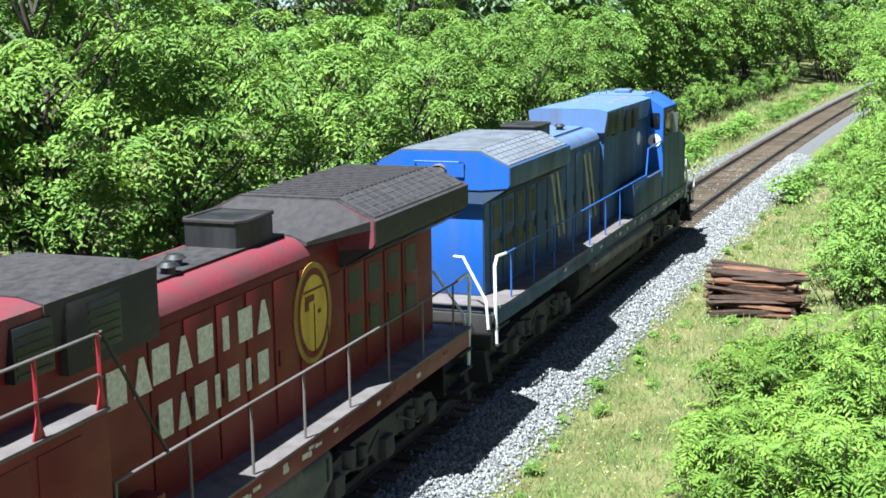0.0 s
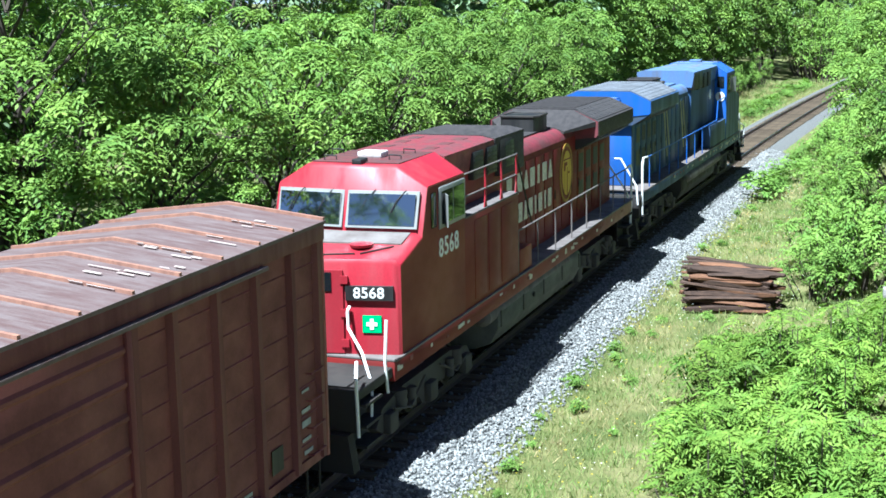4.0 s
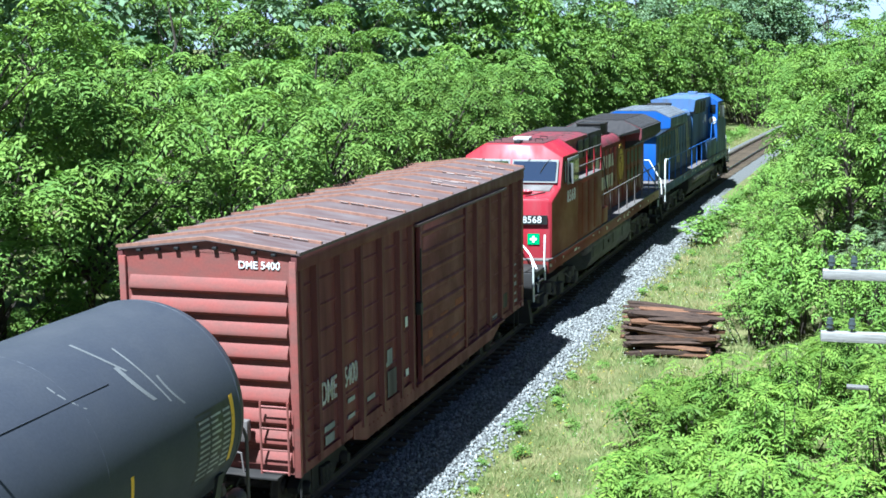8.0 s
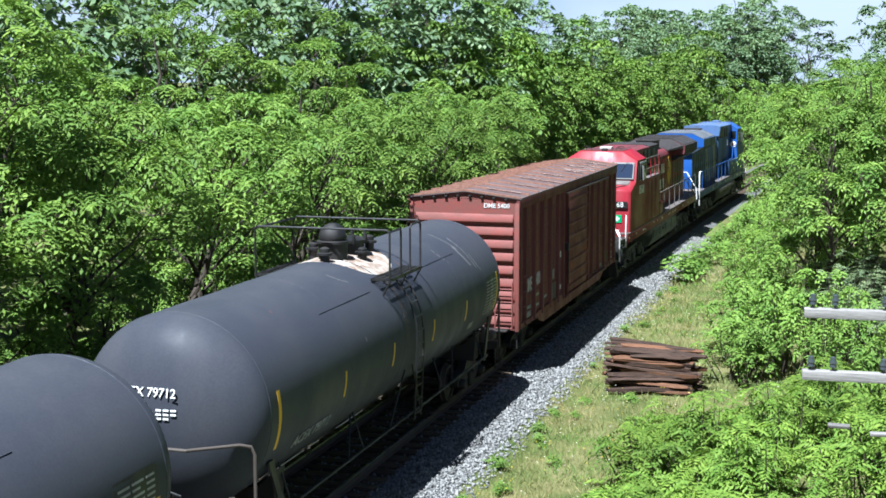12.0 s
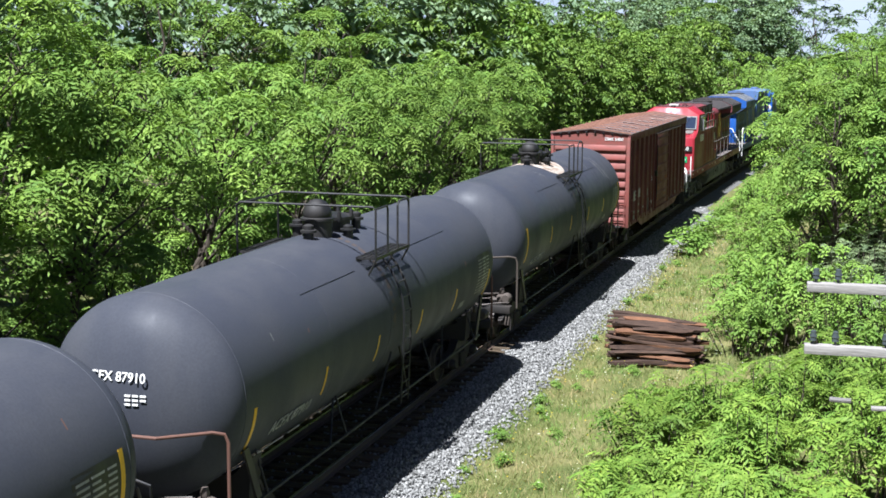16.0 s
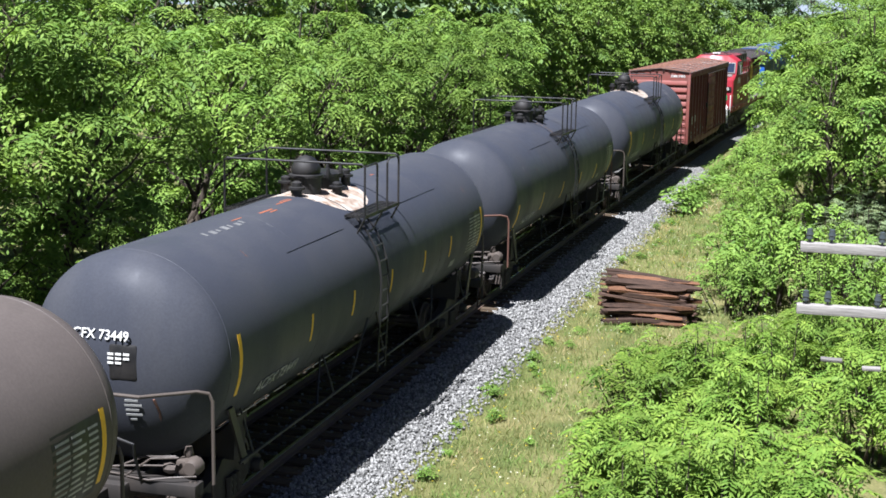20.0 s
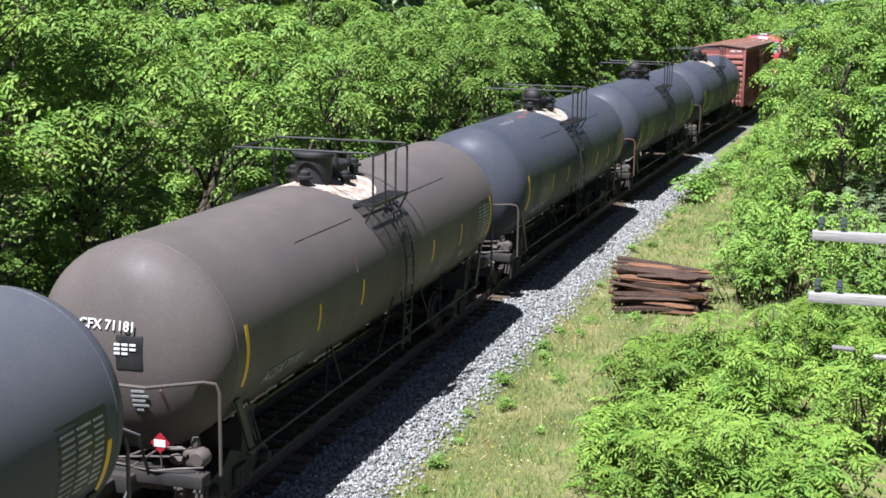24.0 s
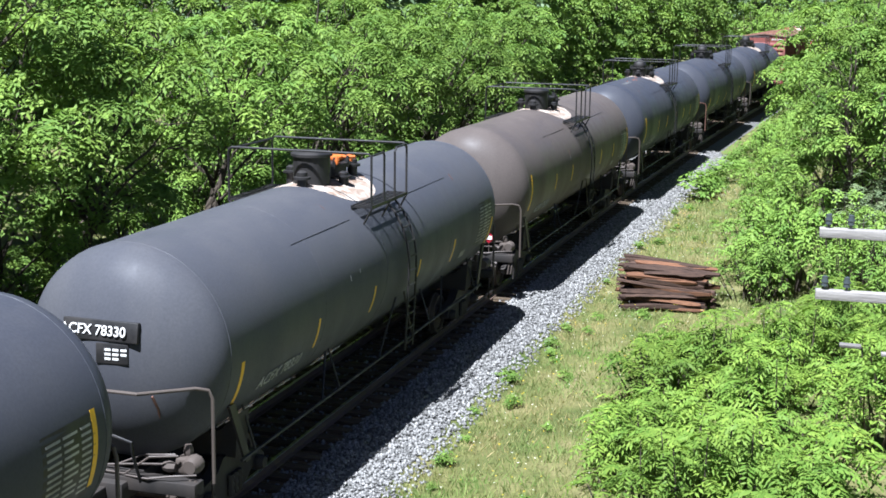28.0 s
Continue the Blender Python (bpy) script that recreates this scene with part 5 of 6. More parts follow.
    prism(bm, [(-0.9, 1.745), (0.9, 1.745)] + arc + [(-x, z) for x, z in arc[::-1]], back, -0.1)
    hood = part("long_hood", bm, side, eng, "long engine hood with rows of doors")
    # lighter strip over each shoulder: faded paint and the sunlit band in one colour
    for s in (-1, 1):
        bm = bm_new()
        skin = [(s * (0.54 + r * math.cos(radians(d))), 4.07 + r * math.sin(radians(d))) for r, ds in ((0.366, range(12, 91, 13)), (0.35, range(90, 11, -13))) for d in ds]
        prism(bm, skin, -5.75, -0.1)
        part("hood_top", bm, RED_FADED if red else roof, hood, "faded rounded shoulder of the hood, painted lighter as sunlit")
    # extra panel in the bright body colour: the sunlit end against darkened flanks
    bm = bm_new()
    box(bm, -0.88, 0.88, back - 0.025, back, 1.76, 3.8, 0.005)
    part("hood_end", bm, body, hood, "end panel of the hood, coloured brighter as sunlit")
    for s in (-1, 1):
        for k in range(11):
            y = -0.5 - k * 0.83
            bm = bm_new()
            z1 = 4.0 if y > -5.2 else 3.7
            box(bm, min(s * 0.9, s * 0.922), max(s * 0.9, s * 0.922), y - 0.37, y + 0.37, 1.85, z1, 0.008)
            d = part("hood_door", bm, side, hood)
            bm = bm_new()
            tube(bm, [(s * 0.935, y + 0.28, 2.7), (s * 0.935, y + 0.28, 2.95)], 0.014, 5)
            part("door_latch", bm, BLACK, d)
            if y < -5.6:
                for z in (2.35, 3.1):
                    bm = bm_new()
                    box(bm, min(s * 0.92, s * 0.93), max(s * 0.92, s * 0.93), y - 0.25, y + 0.25, z, z + 0.5)
                    part("louvre", bm, BLACK, d)
    # exhaust stack
    bm = bm_new()
    prism(bm, [(-0.5, -4.3), (-0.42, -4.45), (0.42, -4.45), (0.5, -4.3), (0.5, -3.45), (0.42, -3.3), (-0.42, -3.3), (-0.5, -3.45)], 4.4, 4.86, "z")
    part("exhaust_outlet", bm, BLACK, eng, "sooty exhaust outlet")
    bm = bm_new()
    tube(bm, [(-0.5, -4.3, 4.86), (-0.42, -4.45, 4.86), (0.42, -4.45, 4.86), (0.5, -4.3, 4.86), (0.5, -3.45, 4.86), (0.42, -3.3, 4.86), (-0.42, -3.3, 4.86), (-0.5, -3.45, 4.86)], 0.035, 6, True)
    part("stack_lip", bm, UNDER, eng)
    for x, y in ((-0.4, -1.5), (0.1, -1.2), (-0.2, -2.0)):
        bm = bm_new()
        lathe(bm, [(0.1, 0), (0.1, 0.12), (0.16, 0.14), (0.1, 0.2)], (x, y, 4.43), "z", 10)
        part("roof_vent", bm, BLACK, eng)
    bm = bm_new()
    face = -5.76 if red else -5.31
    loft(bm, [[(x, y, z) for x, z in ((-w, z0), (-w, z1), (-v, z2), (v, z2), (w, z1), (w, z0))] for y, w, v, z0, z1, z2 in ((face, 1.5, 0.88, 4.4, 4.54, 4.84), (face + 1.1, 0.88, 0.6, 4.3, 4.36, 4.46))])
    part("radiator_fairing", bm, SOOT if red else BLUE_ROOF, eng)
    bm = bm_new()
    box(bm, -0.5, 0.42, -5.25, -0.1, 4.445, 4.475, 0.006)
    part("hood_hatch", bm, SOOT if red else BLUE_ROOF, hood)
    for s in (-1, 1):
        bm = bm_new()
        box(bm, min(s * 0.9, s * 1.125), max(s * 0.9, s * 1.125), -0.09, 1.75, 4.0 if red else 4.2, 4.82, 0.01)
        part("cabin_side_panel", bm, SOOT if red else dark, eng, "soot-black panel")
    # radiator section with its overhanging wings
    bm = bm_new()
    prism(bm, [(-0.95, 3.75), (0.95, 3.75), (1.52, 4.1), (1.56, 4.16), (1.56, 4.53), (0.9, 4.84), (-0.9, 4.84), (-1.56, 4.53), (-1.56, 4.16), (-1.52, 4.1)], -9.75, -5.3)
    rad = part("radiator_wing", bm, SOOT if red else BLUE_SHADE_DUST, eng, "dusty overhanging radiator housing")
    # end plates get a brighter colour than the housing, as faces in the sun
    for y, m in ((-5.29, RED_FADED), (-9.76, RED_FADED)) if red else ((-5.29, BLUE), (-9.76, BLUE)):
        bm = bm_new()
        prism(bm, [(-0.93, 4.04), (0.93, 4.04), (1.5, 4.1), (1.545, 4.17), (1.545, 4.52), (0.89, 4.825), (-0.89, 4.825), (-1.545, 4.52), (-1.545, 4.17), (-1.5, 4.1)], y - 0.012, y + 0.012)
        part("wing_end", bm, m, rad, "end plate coloured brighter to look sunlit")
    bm = bm_new()
    prism(bm, [(-1.5, 4.56), (-0.88, 4.845), (0.88, 4.845), (1.5, 4.56), (1.5, 4.577), (0.88, 4.865), (-0.88, 4.865), (-1.5, 4.577)], -9.65, -5.4)
    part("radiator_roof", bm, SOOT if red else GRID_GREY, rad, "dusty sheet roof of the radiators")
    for k in range(20):
        bm = bm_new()
        y = -9.45 + k * 0.2
        box(bm, -0.84, 0.84, y - 0.05, y + 0.05, 4.86, 4.885)
        part("radiator_slat", bm, SOOT if red else GRID_GREY, rad)
    for s in (-1, 1):
        for k in range(13):
            bm = bm_new()
            y = -9.5 + k * 0.335
            plate(bm, (s * 1.19, y, 4.725), (s * 0.62, 0, -0.288), (0, 1, 0), 0.66, 0.018, 0.018)
            part("roof_rib", bm, (GRID_DARK if red else GRID_GREY), rad)
        for x, z in ((0.98, 4.822), (1.12, 4.757), (1.27, 4.687), (1.42, 4.617)):
            bm = bm_new()
            tube(bm, [(s * x, -9.6, z), (s * x, -5.45, z)], 0.009, 5)
            part("roof_seam", bm, GRID_DARK if red else GRID_GREY, rad)
    bm = bm_new()
    lathe(bm, [(0.16, 0.0), (0.16, -0.1), (0.12, -0.14), (0.05, -0.13)], (0, -9.77, 4.42), "y", 14)
    lamp = part("rear_headlight", bm, DECK, rad, "grimy round headlight housing")
    bm = bm_new()
    tube(bm, [(-0.55, -9.8, 4.62), (-0.5, -9.95, 4.64), (0.5, -9.95, 4.64), (0.55, -9.8, 4.62)], 0.018, 6)
    part("lamp_guard", bm, body, lamp)
    for s in (-1, 1):
        for k in range(3):
            bm = bm_new()
            y = -9.0 + 1.5 * k
            plate(bm, (s * 1.25, y, 3.91), (0, 1, 0), (s * 0.57, 0, 0.33), 1.35, 0.5, 0.02)
            part("radiator_screen", bm, BLACK, rad)
    if red:
        for o in [rad, *rad.children_recursive]:
            o.data.transform(Matrix.Translation((0, -0.45, 0)))
    if red:
        for s in (-1, 1):
            bm = bm_new()
            lathe(bm, [(0.66, 0.0), (0.66, 0.016), (0.02, 0.02)], (0, 0, 0), "x", 32)
            for v in bm.verts:
                v.co = Vector((s * (0.922 + v.co.x), -4.7 + v.co.y * 1.0, 3.25 + v.co.z * 1.2))
            em = part("oval_emblem", bm, GOLD_DIM, hood, "worn gold oval emblem")
            for r, d, mat, name in ((0.58, 0.024, RED_SHADE_DUST, "emblem_ring"), (0.49, 0.03, GOLD, "emblem_middle")):
                bm = bm_new()
                lathe(bm, [(r, 0.0), (r, d - 0.004), (0.02, d)], (0, 0, 0), "x", 28)
                for v in bm.verts:
                    v.co = Vector((s * (0.922 + v.co.x), -4.7 + v.co.y * 0.95, 3.25 + v.co.z * 1.22))
                part(name, bm, mat, em)
            for y, z, w, h in ((-4.7, 3.62, 0.72, 0.03), (-4.55, 3.5, 0.3, 0.1), (-4.45, 3.4, 0.12, 0.14), (-4.7, 3.0, 0.025, 0.8), (-4.88, 3.25, 0.1, 0.06)):
                bm = bm_new()
                plate(bm, (s * 0.956, y, z), (0, 1, 0), (0, 0, 1), w, h, 0.008)
                part("emblem_mark", bm, RED_SHADE_DUST, em)
            # two lines of worn white lettering drawn as plain shapes
            for z, y0, pitch, shapes in ((3.57, 0.72, 0.545, "oaoaoioao"[:8]), (2.84, -0.42, 0.435, "oaoioio")):
                for k, shape in enumerate(shapes):
                    y = y0 - pitch * k
                    w = pitch * (0.3 if shape == "i" else 0.72) / 2
                    top = 0.25 * w if shape == "a" else w
                    bm = bm_new()
                    prism(bm, [(y - w, z - 0.23), (y + w, z - 0.23), (y + top, z + 0.23), (y - top, z + 0.23)], s * (1.003 if y - w < 0.05 < y + w or y > 0 else 0.925), s * (1.016 if y - w < 0.05 < y + w or y > 0 else 0.937), "x")
                    part("plain_block", bm, WORN_WHITE, hood, "block of worn white paint")
    else:
        for s in (-1, 1):
            for y in (-4.4, -3.95, -1.35, -0.9):
                bm = bm_new()
                plate(bm, (s * 0.928, y, 3.0), (0, 0.95, 0.0), (0, -0.4, 1), 0.17, 1.95, 0.01)
                part("slanted_stripe", bm, PALE_GOLD, hood, "faded slanted yellow stripe")
            bm = bm_new()
            lathe(bm, [(0.2, 0), (0.2, 0.02), (0.02, 0.025)], (0, 0, 0), "x", 20)
            for v in bm.verts:
                v.co = Vector((s * (1.0 + v.co.x), 4.1 + v.co.y, 3.74 + v.co.z))
            part("round_sign", bm, WHITE, eng, "round white sign")
            bm = bm_new()
            lathe(bm, [(0.2, 0), (0.2, -0.02), (0.02, -0.025)], (s * 1.24, 5.295, 3.55), "y", 20)
            rs = part("round_sign", bm, WHITE, eng, "round white sign with a red mark")
            bm = bm_new()
            box(bm, s * 1.24 - 0.04, s * 1.24 + 0.04, 5.26, 5.272, 3.46, 3.64, 0.005)
            part("red_mark", bm, RED, rs)
            bm = bm_new()
            box(bm, s * 1.25 - 0.14, s * 1.25 + 0.14, 5.27, 5.296, 3.95, 4.4, 0.03)
            part("rear_window", bm, GLASS, cab, "small dark rear window of the cab")
    # railings along the walkway
    y0 = 1.5 if red else 3.2
    for s in (-1, 1):
        bm = bm_new()
        tube(bm, [(s * 1.46, y0, 2.74), (s * 1.46, -9.8, 2.74)], 0.021, 6)
        if not red:
            tube(bm, [(s * 1.46, y0, 2.74), (s * 1.46, y0 + 0.25, 3.5), (s * 1.46, 5.3, 3.55)], 0.024, 6)
        part("hand_rail", bm, rail, eng, "long pipe handrail")
        y = y0
        while y > -9.9:
            bm = bm_new()
            tube(bm, [(s * 1.46, y, 1.74), (s * 1.46, y, 2.75)], 0.021, 6)
            part("rail_post", bm, rail, eng)
            y -= 1.58
        bm = bm_new()
        tube(bm, [(s * 1.46, -9.8, 2.75), (s * 1.46, -10.35, 2.78), (s * 1.46, -10.5, 2.6), (s * 1.46, -10.45, 1.6), (s * 1.46, -10.4, 0.95)], 0.034, 8)
        part("step_rail", bm, WHITE, eng, "white step handrail")
        bm = bm_new()
        tube(bm, [(s * 0.55, -10.45, 2.75), (s * 0.75, -10.45, 2.75), (s * 1.3, -10.6, 1.9), (s * 1.35, -10.6, 1.3)], 0.03, 8)
        part("end_rail", bm, WHITE, eng, "white end handrail")
        bm = bm_new()
        tube(bm, [(s * 1.44, 9.3, 1.2), (s * 1.46, 9.45, 1.8), (s * 1.44, 9.3, 2.5)], 0.03, 8)
        part("step_rail", bm, WHITE, eng, "white step handrail")
        bm = bm_new()
        tube(bm, [(s * 1.44, 10.6, 0.8), (s * 1.46, 10.7, 1.8), (s * 1.3, 10.3, 2.0)], 0.03, 8)
        part("step_rail", bm, WHITE, eng, "white step handrail")
        for e in (-1, 1):
            bm = bm_new()
            yy = e * 10.1
            for k in range(3):
                box(bm, min(s * 1.2, s * 1.52), max(s * 1.2, s * 1.52), yy - 0.35, yy + 0.35, 0.55 + 0.36 * k, 0.6 + 0.36 * k)
            box(bm, min(s * 1.16, s * 1.2), max(s * 1.16, s * 1.2), yy - 0.4, yy + 0.4, 0.5, 1.6)
            part("steps", bm, UNDER, eng, "grimy steel steps")
    # end platforms, plow, buffers
    for e in (-1, 1):
        bm = bm_new()
        box(bm, -1.45, 1.45, min(e * 9.0, e * 10.55), max(e * 9.0, e * 10.55), 1.42, 1.6, 0.02)
        box(bm, -1.4, 1.4, min(e * 10.4, e * 10.6), max(e * 10.4, e * 10.6), 0.85, 1.6, 0.03)
        part("end_platform", bm, UNDER, eng)
        bm = bm_new()
        prism(bm, [(-1.4, 0.2), (1.4, 0.2), (1.3, 0.85), (-1.3, 0.85)], e * 10.5, e * 10.75)
        part("pilot_plate", bm, UNDER, eng)
        bm = bm_new()
        for x in (-0.9, -0.6, 0.6, 0.9):
            tube(bm, [(x, e * 10.6, 0.9), (x, e * 10.85, 0.6), (x * 0.9, e * 10.95, 0.5)], 0.025)
        part("air_hoses", bm, BLACK, eng)
        coupler(eng, e * 10.35, e)
        engine_truck(eng, e * 6.7)
    # tanks under the frame
    bm = bm_new()
    prism(bm, [(-1.42, 1.3), (1.42, 1.3), (1.48, 1.2), (1.48, 0.85), (1.3, 0.5), (0.9, 0.35), (-0.9, 0.35), (-1.3, 0.5), (-1.48, 0.85), (-1.48, 1.2)], -4.1, 3.1, bevel=0.04)
    fuel = part("fuel_tank", bm, TANK_DUST if red else UNDER, eng, "dusty grey fuel tank slung under the frame")
    for s in (-1, 1):
        for y in (-3.9, -2.2, -0.5, 1.2, 2.9):
            bm = bm_new()
            box(bm, min(s * 1.47, s * 1.495), max(s * 1.47, s * 1.495), y - 0.03, y + 0.03, 0.86, 1.22)
            part("tank_band", bm, UNDER, fuel)
        bm = bm_new()
        lathe(bm, [(0.05, 0), (0.07, 0.05 * s), (0.04, 0.07 * s)], (s * 1.47, 0.4, 1.05), "x", 12)
        part("filler_cap", bm, BLACK, fuel)
    for s in (-1, 1):
        bm = bm_new()
        lathe(bm, [(0.1, -3.5), (0.2, -3.4), (0.2, 3.3), (0.1, 3.4)], (s * (1.28 if red else 1.42), 0.3, 1.2), "y", 14)
        part("air_reservoir", bm, DECK, eng)
        bm = bm_new()
        box(bm, min(s * 1.12, s * 1.5), max(s * 1.12, s * 1.5), (0.55 if red else 1.6), (1.5 if red else 5.2), 1.76, (2.3 if red else 2.65), 0.03)
        part("battery_box", bm, side, eng)
    return eng


BOXCAR = boxcar()
ENGINE_RED = locomotive("red diesel locomotive with a sooty hood, its cab to the rear", RED, RED_SHADE_DUST, SOOT, BLACK, DECK, RED_SHADE_DUST, "red")
ENGINE_BLUE = locomotive("weathered blue diesel locomotive leading the train", BLUE, BLUE_SHADE_DUST, BLUE_ROOF, BLACK, BLUE, BLUE_SHADE_DUST, "blue")


# ---------------------------------------------------------------- beside the track
def tie_stack():
    """Discarded ties thrown on a heap."""
    heap = tagged(new("tie_stack"), "heap of old splintered railway ties in the grass", "tie stack")
    rng = random.Random(4)
    base = on_track(37.4, 5.05)
    z0 = ground_height(5.05, 37.4)
    heap.matrix_world = pose(base.x, base.y, z0, 0, 0, 3)
    for row in range(13):
        for k in range(9 - row // 4):
            bm = bm_new()
            ln, w, h = rng.uniform(1.6, 2.6), rng.uniform(0.13, 0.27), rng.uniform(0.06, 0.12)
            # a splintered baulk: its section shrinks and frays along its length
            n = 6
            rings = []
            for i in range(n + 1):
                x = -ln / 2 + ln * i / n
                e = rng.uniform(0.55, 0.8) if i in (0, n) else rng.uniform(0.8, 1.12)
                dz = rng.uniform(-0.018, 0.018)
                rings.append([bm.verts.new((x + rng.uniform(-0.07, 0.07), cy * w * 0.5 * e + rng.uniform(-0.012, 0.012), cz * h * 0.5 * e + dz)) for cy, cz in ((-1, -1), (0.1, -1.1), (1, -0.9), (1, 0.8), (0.2, 1.15), (-0.9, 1))])
            for p, q in zip(rings, rings[1:]):
                for i in range(6):
                    bm.faces.new((p[i], p[(i + 1) % 6], q[(i + 1) % 6], q[i]))
            bm.faces.new(rings[0][::-1])
            bm.faces.new(rings[-1])
            t = part("old_tie", bm, RAW_TIE if rng.random() < (0.36 if k < 2 and row < 9 else 0.12) else OLD_TIE, heap)
            t.matrix_local = pose(rng.uniform(-0.22, 0.22), -0.9 + k * 0.22 + row * 0.03 + rng.uniform(-0.06, 0.06), 0.05 + row * 0.082 + rng.uniform(-0.02, 0.03), rng.uniform(-30, 30), rng.uniform(-3, 3) + (2.5 if row > 5 else 0), rng.uniform(-7, 7))
    return heap


tie_stack()


def telegraph_pole():
    pole = tagged(new("telegraph_pole"), "old wooden telegraph pole with two grey crossarms", "pole")
    x, y = 11.5, 13.2
    side = x - 0.5 * CURVE * y * y
    z0 = ground_height(side, y)
    pole.matrix_world = pose(x, y, z0, 0, 0, 2)
    bm = bm_new()
    lathe(bm, [(0.16, -0.5), (0.15, 2.0), (0.125, 6.2 - z0), (0.11, 6.35 - z0), (0.03, 6.45 - z0)], seg=14)
    part("pole_shaft", bm, GREY_WOOD, pole)
    for z in (5.80, 5.21):
        bm = bm_new()
        box(bm, -1.75, 1.75, -0.06, 0.055, z - z0 - 0.044, z - z0 + 0.044, 0.008)
        arm = part("crossarm", bm, GREY_WOOD, pole, "weathered grey crossarm")
        arm.location = (0, -0.16, 0)
        for k in (-1.67, -1.47, -1.02, -0.6, 0.6, 1.02, 1.47, 1.67):
            bm = bm_new()
            lathe(bm, [(0.012, 0.05), (0.012, 0.08), (0.034, 0.08), (0.03, 0.11), (0.038, 0.12), (0.028, 0.145), (0.028, 0.17), (0.01, 0.18)], (k, 0, z - z0), seg=10)
            part("insulator", bm, INSULATOR, arm, "dark glass insulator")
        bm = bm_new()
        for s in (-1, 1):
            tube(bm, [(s * 0.6, 0.03, z - z0 - 0.05), (0, 0.1, z - z0 - 0.5)], 0.014, 5)
        part("arm_brace", bm, RUST, arm)
    for x0, x1, tilt in ((-1.5, -1.3, 6), (-1.12, -0.95, -8)):
        bm = bm_new()
        box(bm, x0, x1, -0.03, 0.03, -0.018, 0.016, 0.008)
        bit = part("broken_crossarm", bm, GREY_WOOD, pole, "splintered stub of a fallen crossarm")
        bit.matrix_local = pose(0, -0.16, 4.7 - z0, 0, 0, 0) @ pose(0, 0, 0, 10, tilt * 0.2, 0)
    return pole


telegraph_pole()
build_track()


# ---------------------------------------------------------------- plants
def leaf_rhombs(base, along, out, length, width):
    """Leaflets as folded rhombs: (n, 4, 3) vertices."""
    side = np.cross(along, out)
    side /= np.linalg.norm(side, axis=1)[:, None] + 1e-9
    tip = base + along * length[:, None]
    mid = base + along * (0.42 * length)[:, None] - out * (0.06 * length)[:, None]
    return np.stack([base, mid - side * width[:, None], tip - out * (0.10 * length)[:, None], mid + side * width[:, None]], 1)


def fronds(rng, centre, direction, length, pairs, leaf, width, droop):
    """Pinnate leaves: n stems from centre along direction, each with pairs of leaflets. Returns (n * (2 pairs + 1), 4, 3)."""
    n = len(centre)
    up = np.array([0, 0, 1.0])
    side = np.cross(direction, up)
    side /= np.linalg.norm(side, axis=1)[:, None] + 1e-6
    nor = np.cross(side, direction)
    roll = rng.normal(0, 0.3, (n, 1))
    side, nor = side * np.cos(roll) + nor * np.sin(roll), nor * np.cos(roll) - side * np.sin(roll)
    out = []
    for i in range(pairs + 1):
        u = 0.16 + 0.84 * i / pairs
        p = centre + direction * (u * length)[:, None] - up * (droop * u * u * length)[:, None]
        size = leaf * (1.0 - 0.45 * abs(u - 0.5)) * rng.uniform(0.8, 1.2, n)
        # the stem bends over, and its leaflets turn with it
        run = direction - up * (2 * droop * u)
        run /= np.linalg.norm(run, axis=1)[:, None]
        face = nor + direction * (1.2 * droop * u)
        face /= np.linalg.norm(face, axis=1)[:, None]
        for s in ((-1, 1) if i < pairs else (0,)):
            a = side * s + run * 0.5 - up * 0.12 + rng.normal(0, 0.1, (n, 3)) if s else run + rng.normal(0, 0.1, (n, 3))
            a /= np.linalg.norm(a, axis=1)[:, None]
            out.append(leaf_rhombs(p, a, face, size, size * width))
    return np.concatenate(out)


def unit(v):
    return v / (np.linalg.norm(v, axis=-1, keepdims=True) + 1e-9)


def leaf_mesh(name, quads, mat):
    v = quads.reshape(-1, 3)
    f = np.arange(len(v)).reshape(-1, 4)
    return mesh_np(name, v, f, mat)


def limb(bm, a, b, r0, r1, rng, seg=6, bends=3):
    a, b = Vector(a), Vector(b)
    pts = [a.lerp(b, i / bends) + (Vector((rng.uniform(-1, 1), rng.uniform(-1, 1), 0)) * (b - a).length * 0.05 if 0 < i < bends else Vector()) for i in range(bends + 1)]
    rings = []
    for i, p in enumerate(pts):
        d = (pts[min(i + 1, bends)] - pts[max(i - 1, 0)]).normalized()
        s = d.orthogonal().normalized()
        u = d.cross(s)
        r = r0 + (r1 - r0) * i / bends
        rings.append([bm.verts.new(p + (s * math.cos(2 * math.pi * k / seg) + u * math.sin(2 * math.pi * k / seg)) * r) for k in range(seg)])
    for p, q in zip(rings, rings[1:]):
        for k in range(seg):
            bm.faces.new((p[k], p[(k + 1) % seg], q[(k + 1) % seg], q[k]))
    bm.faces.new(rings[-1])
    return pts[-1]


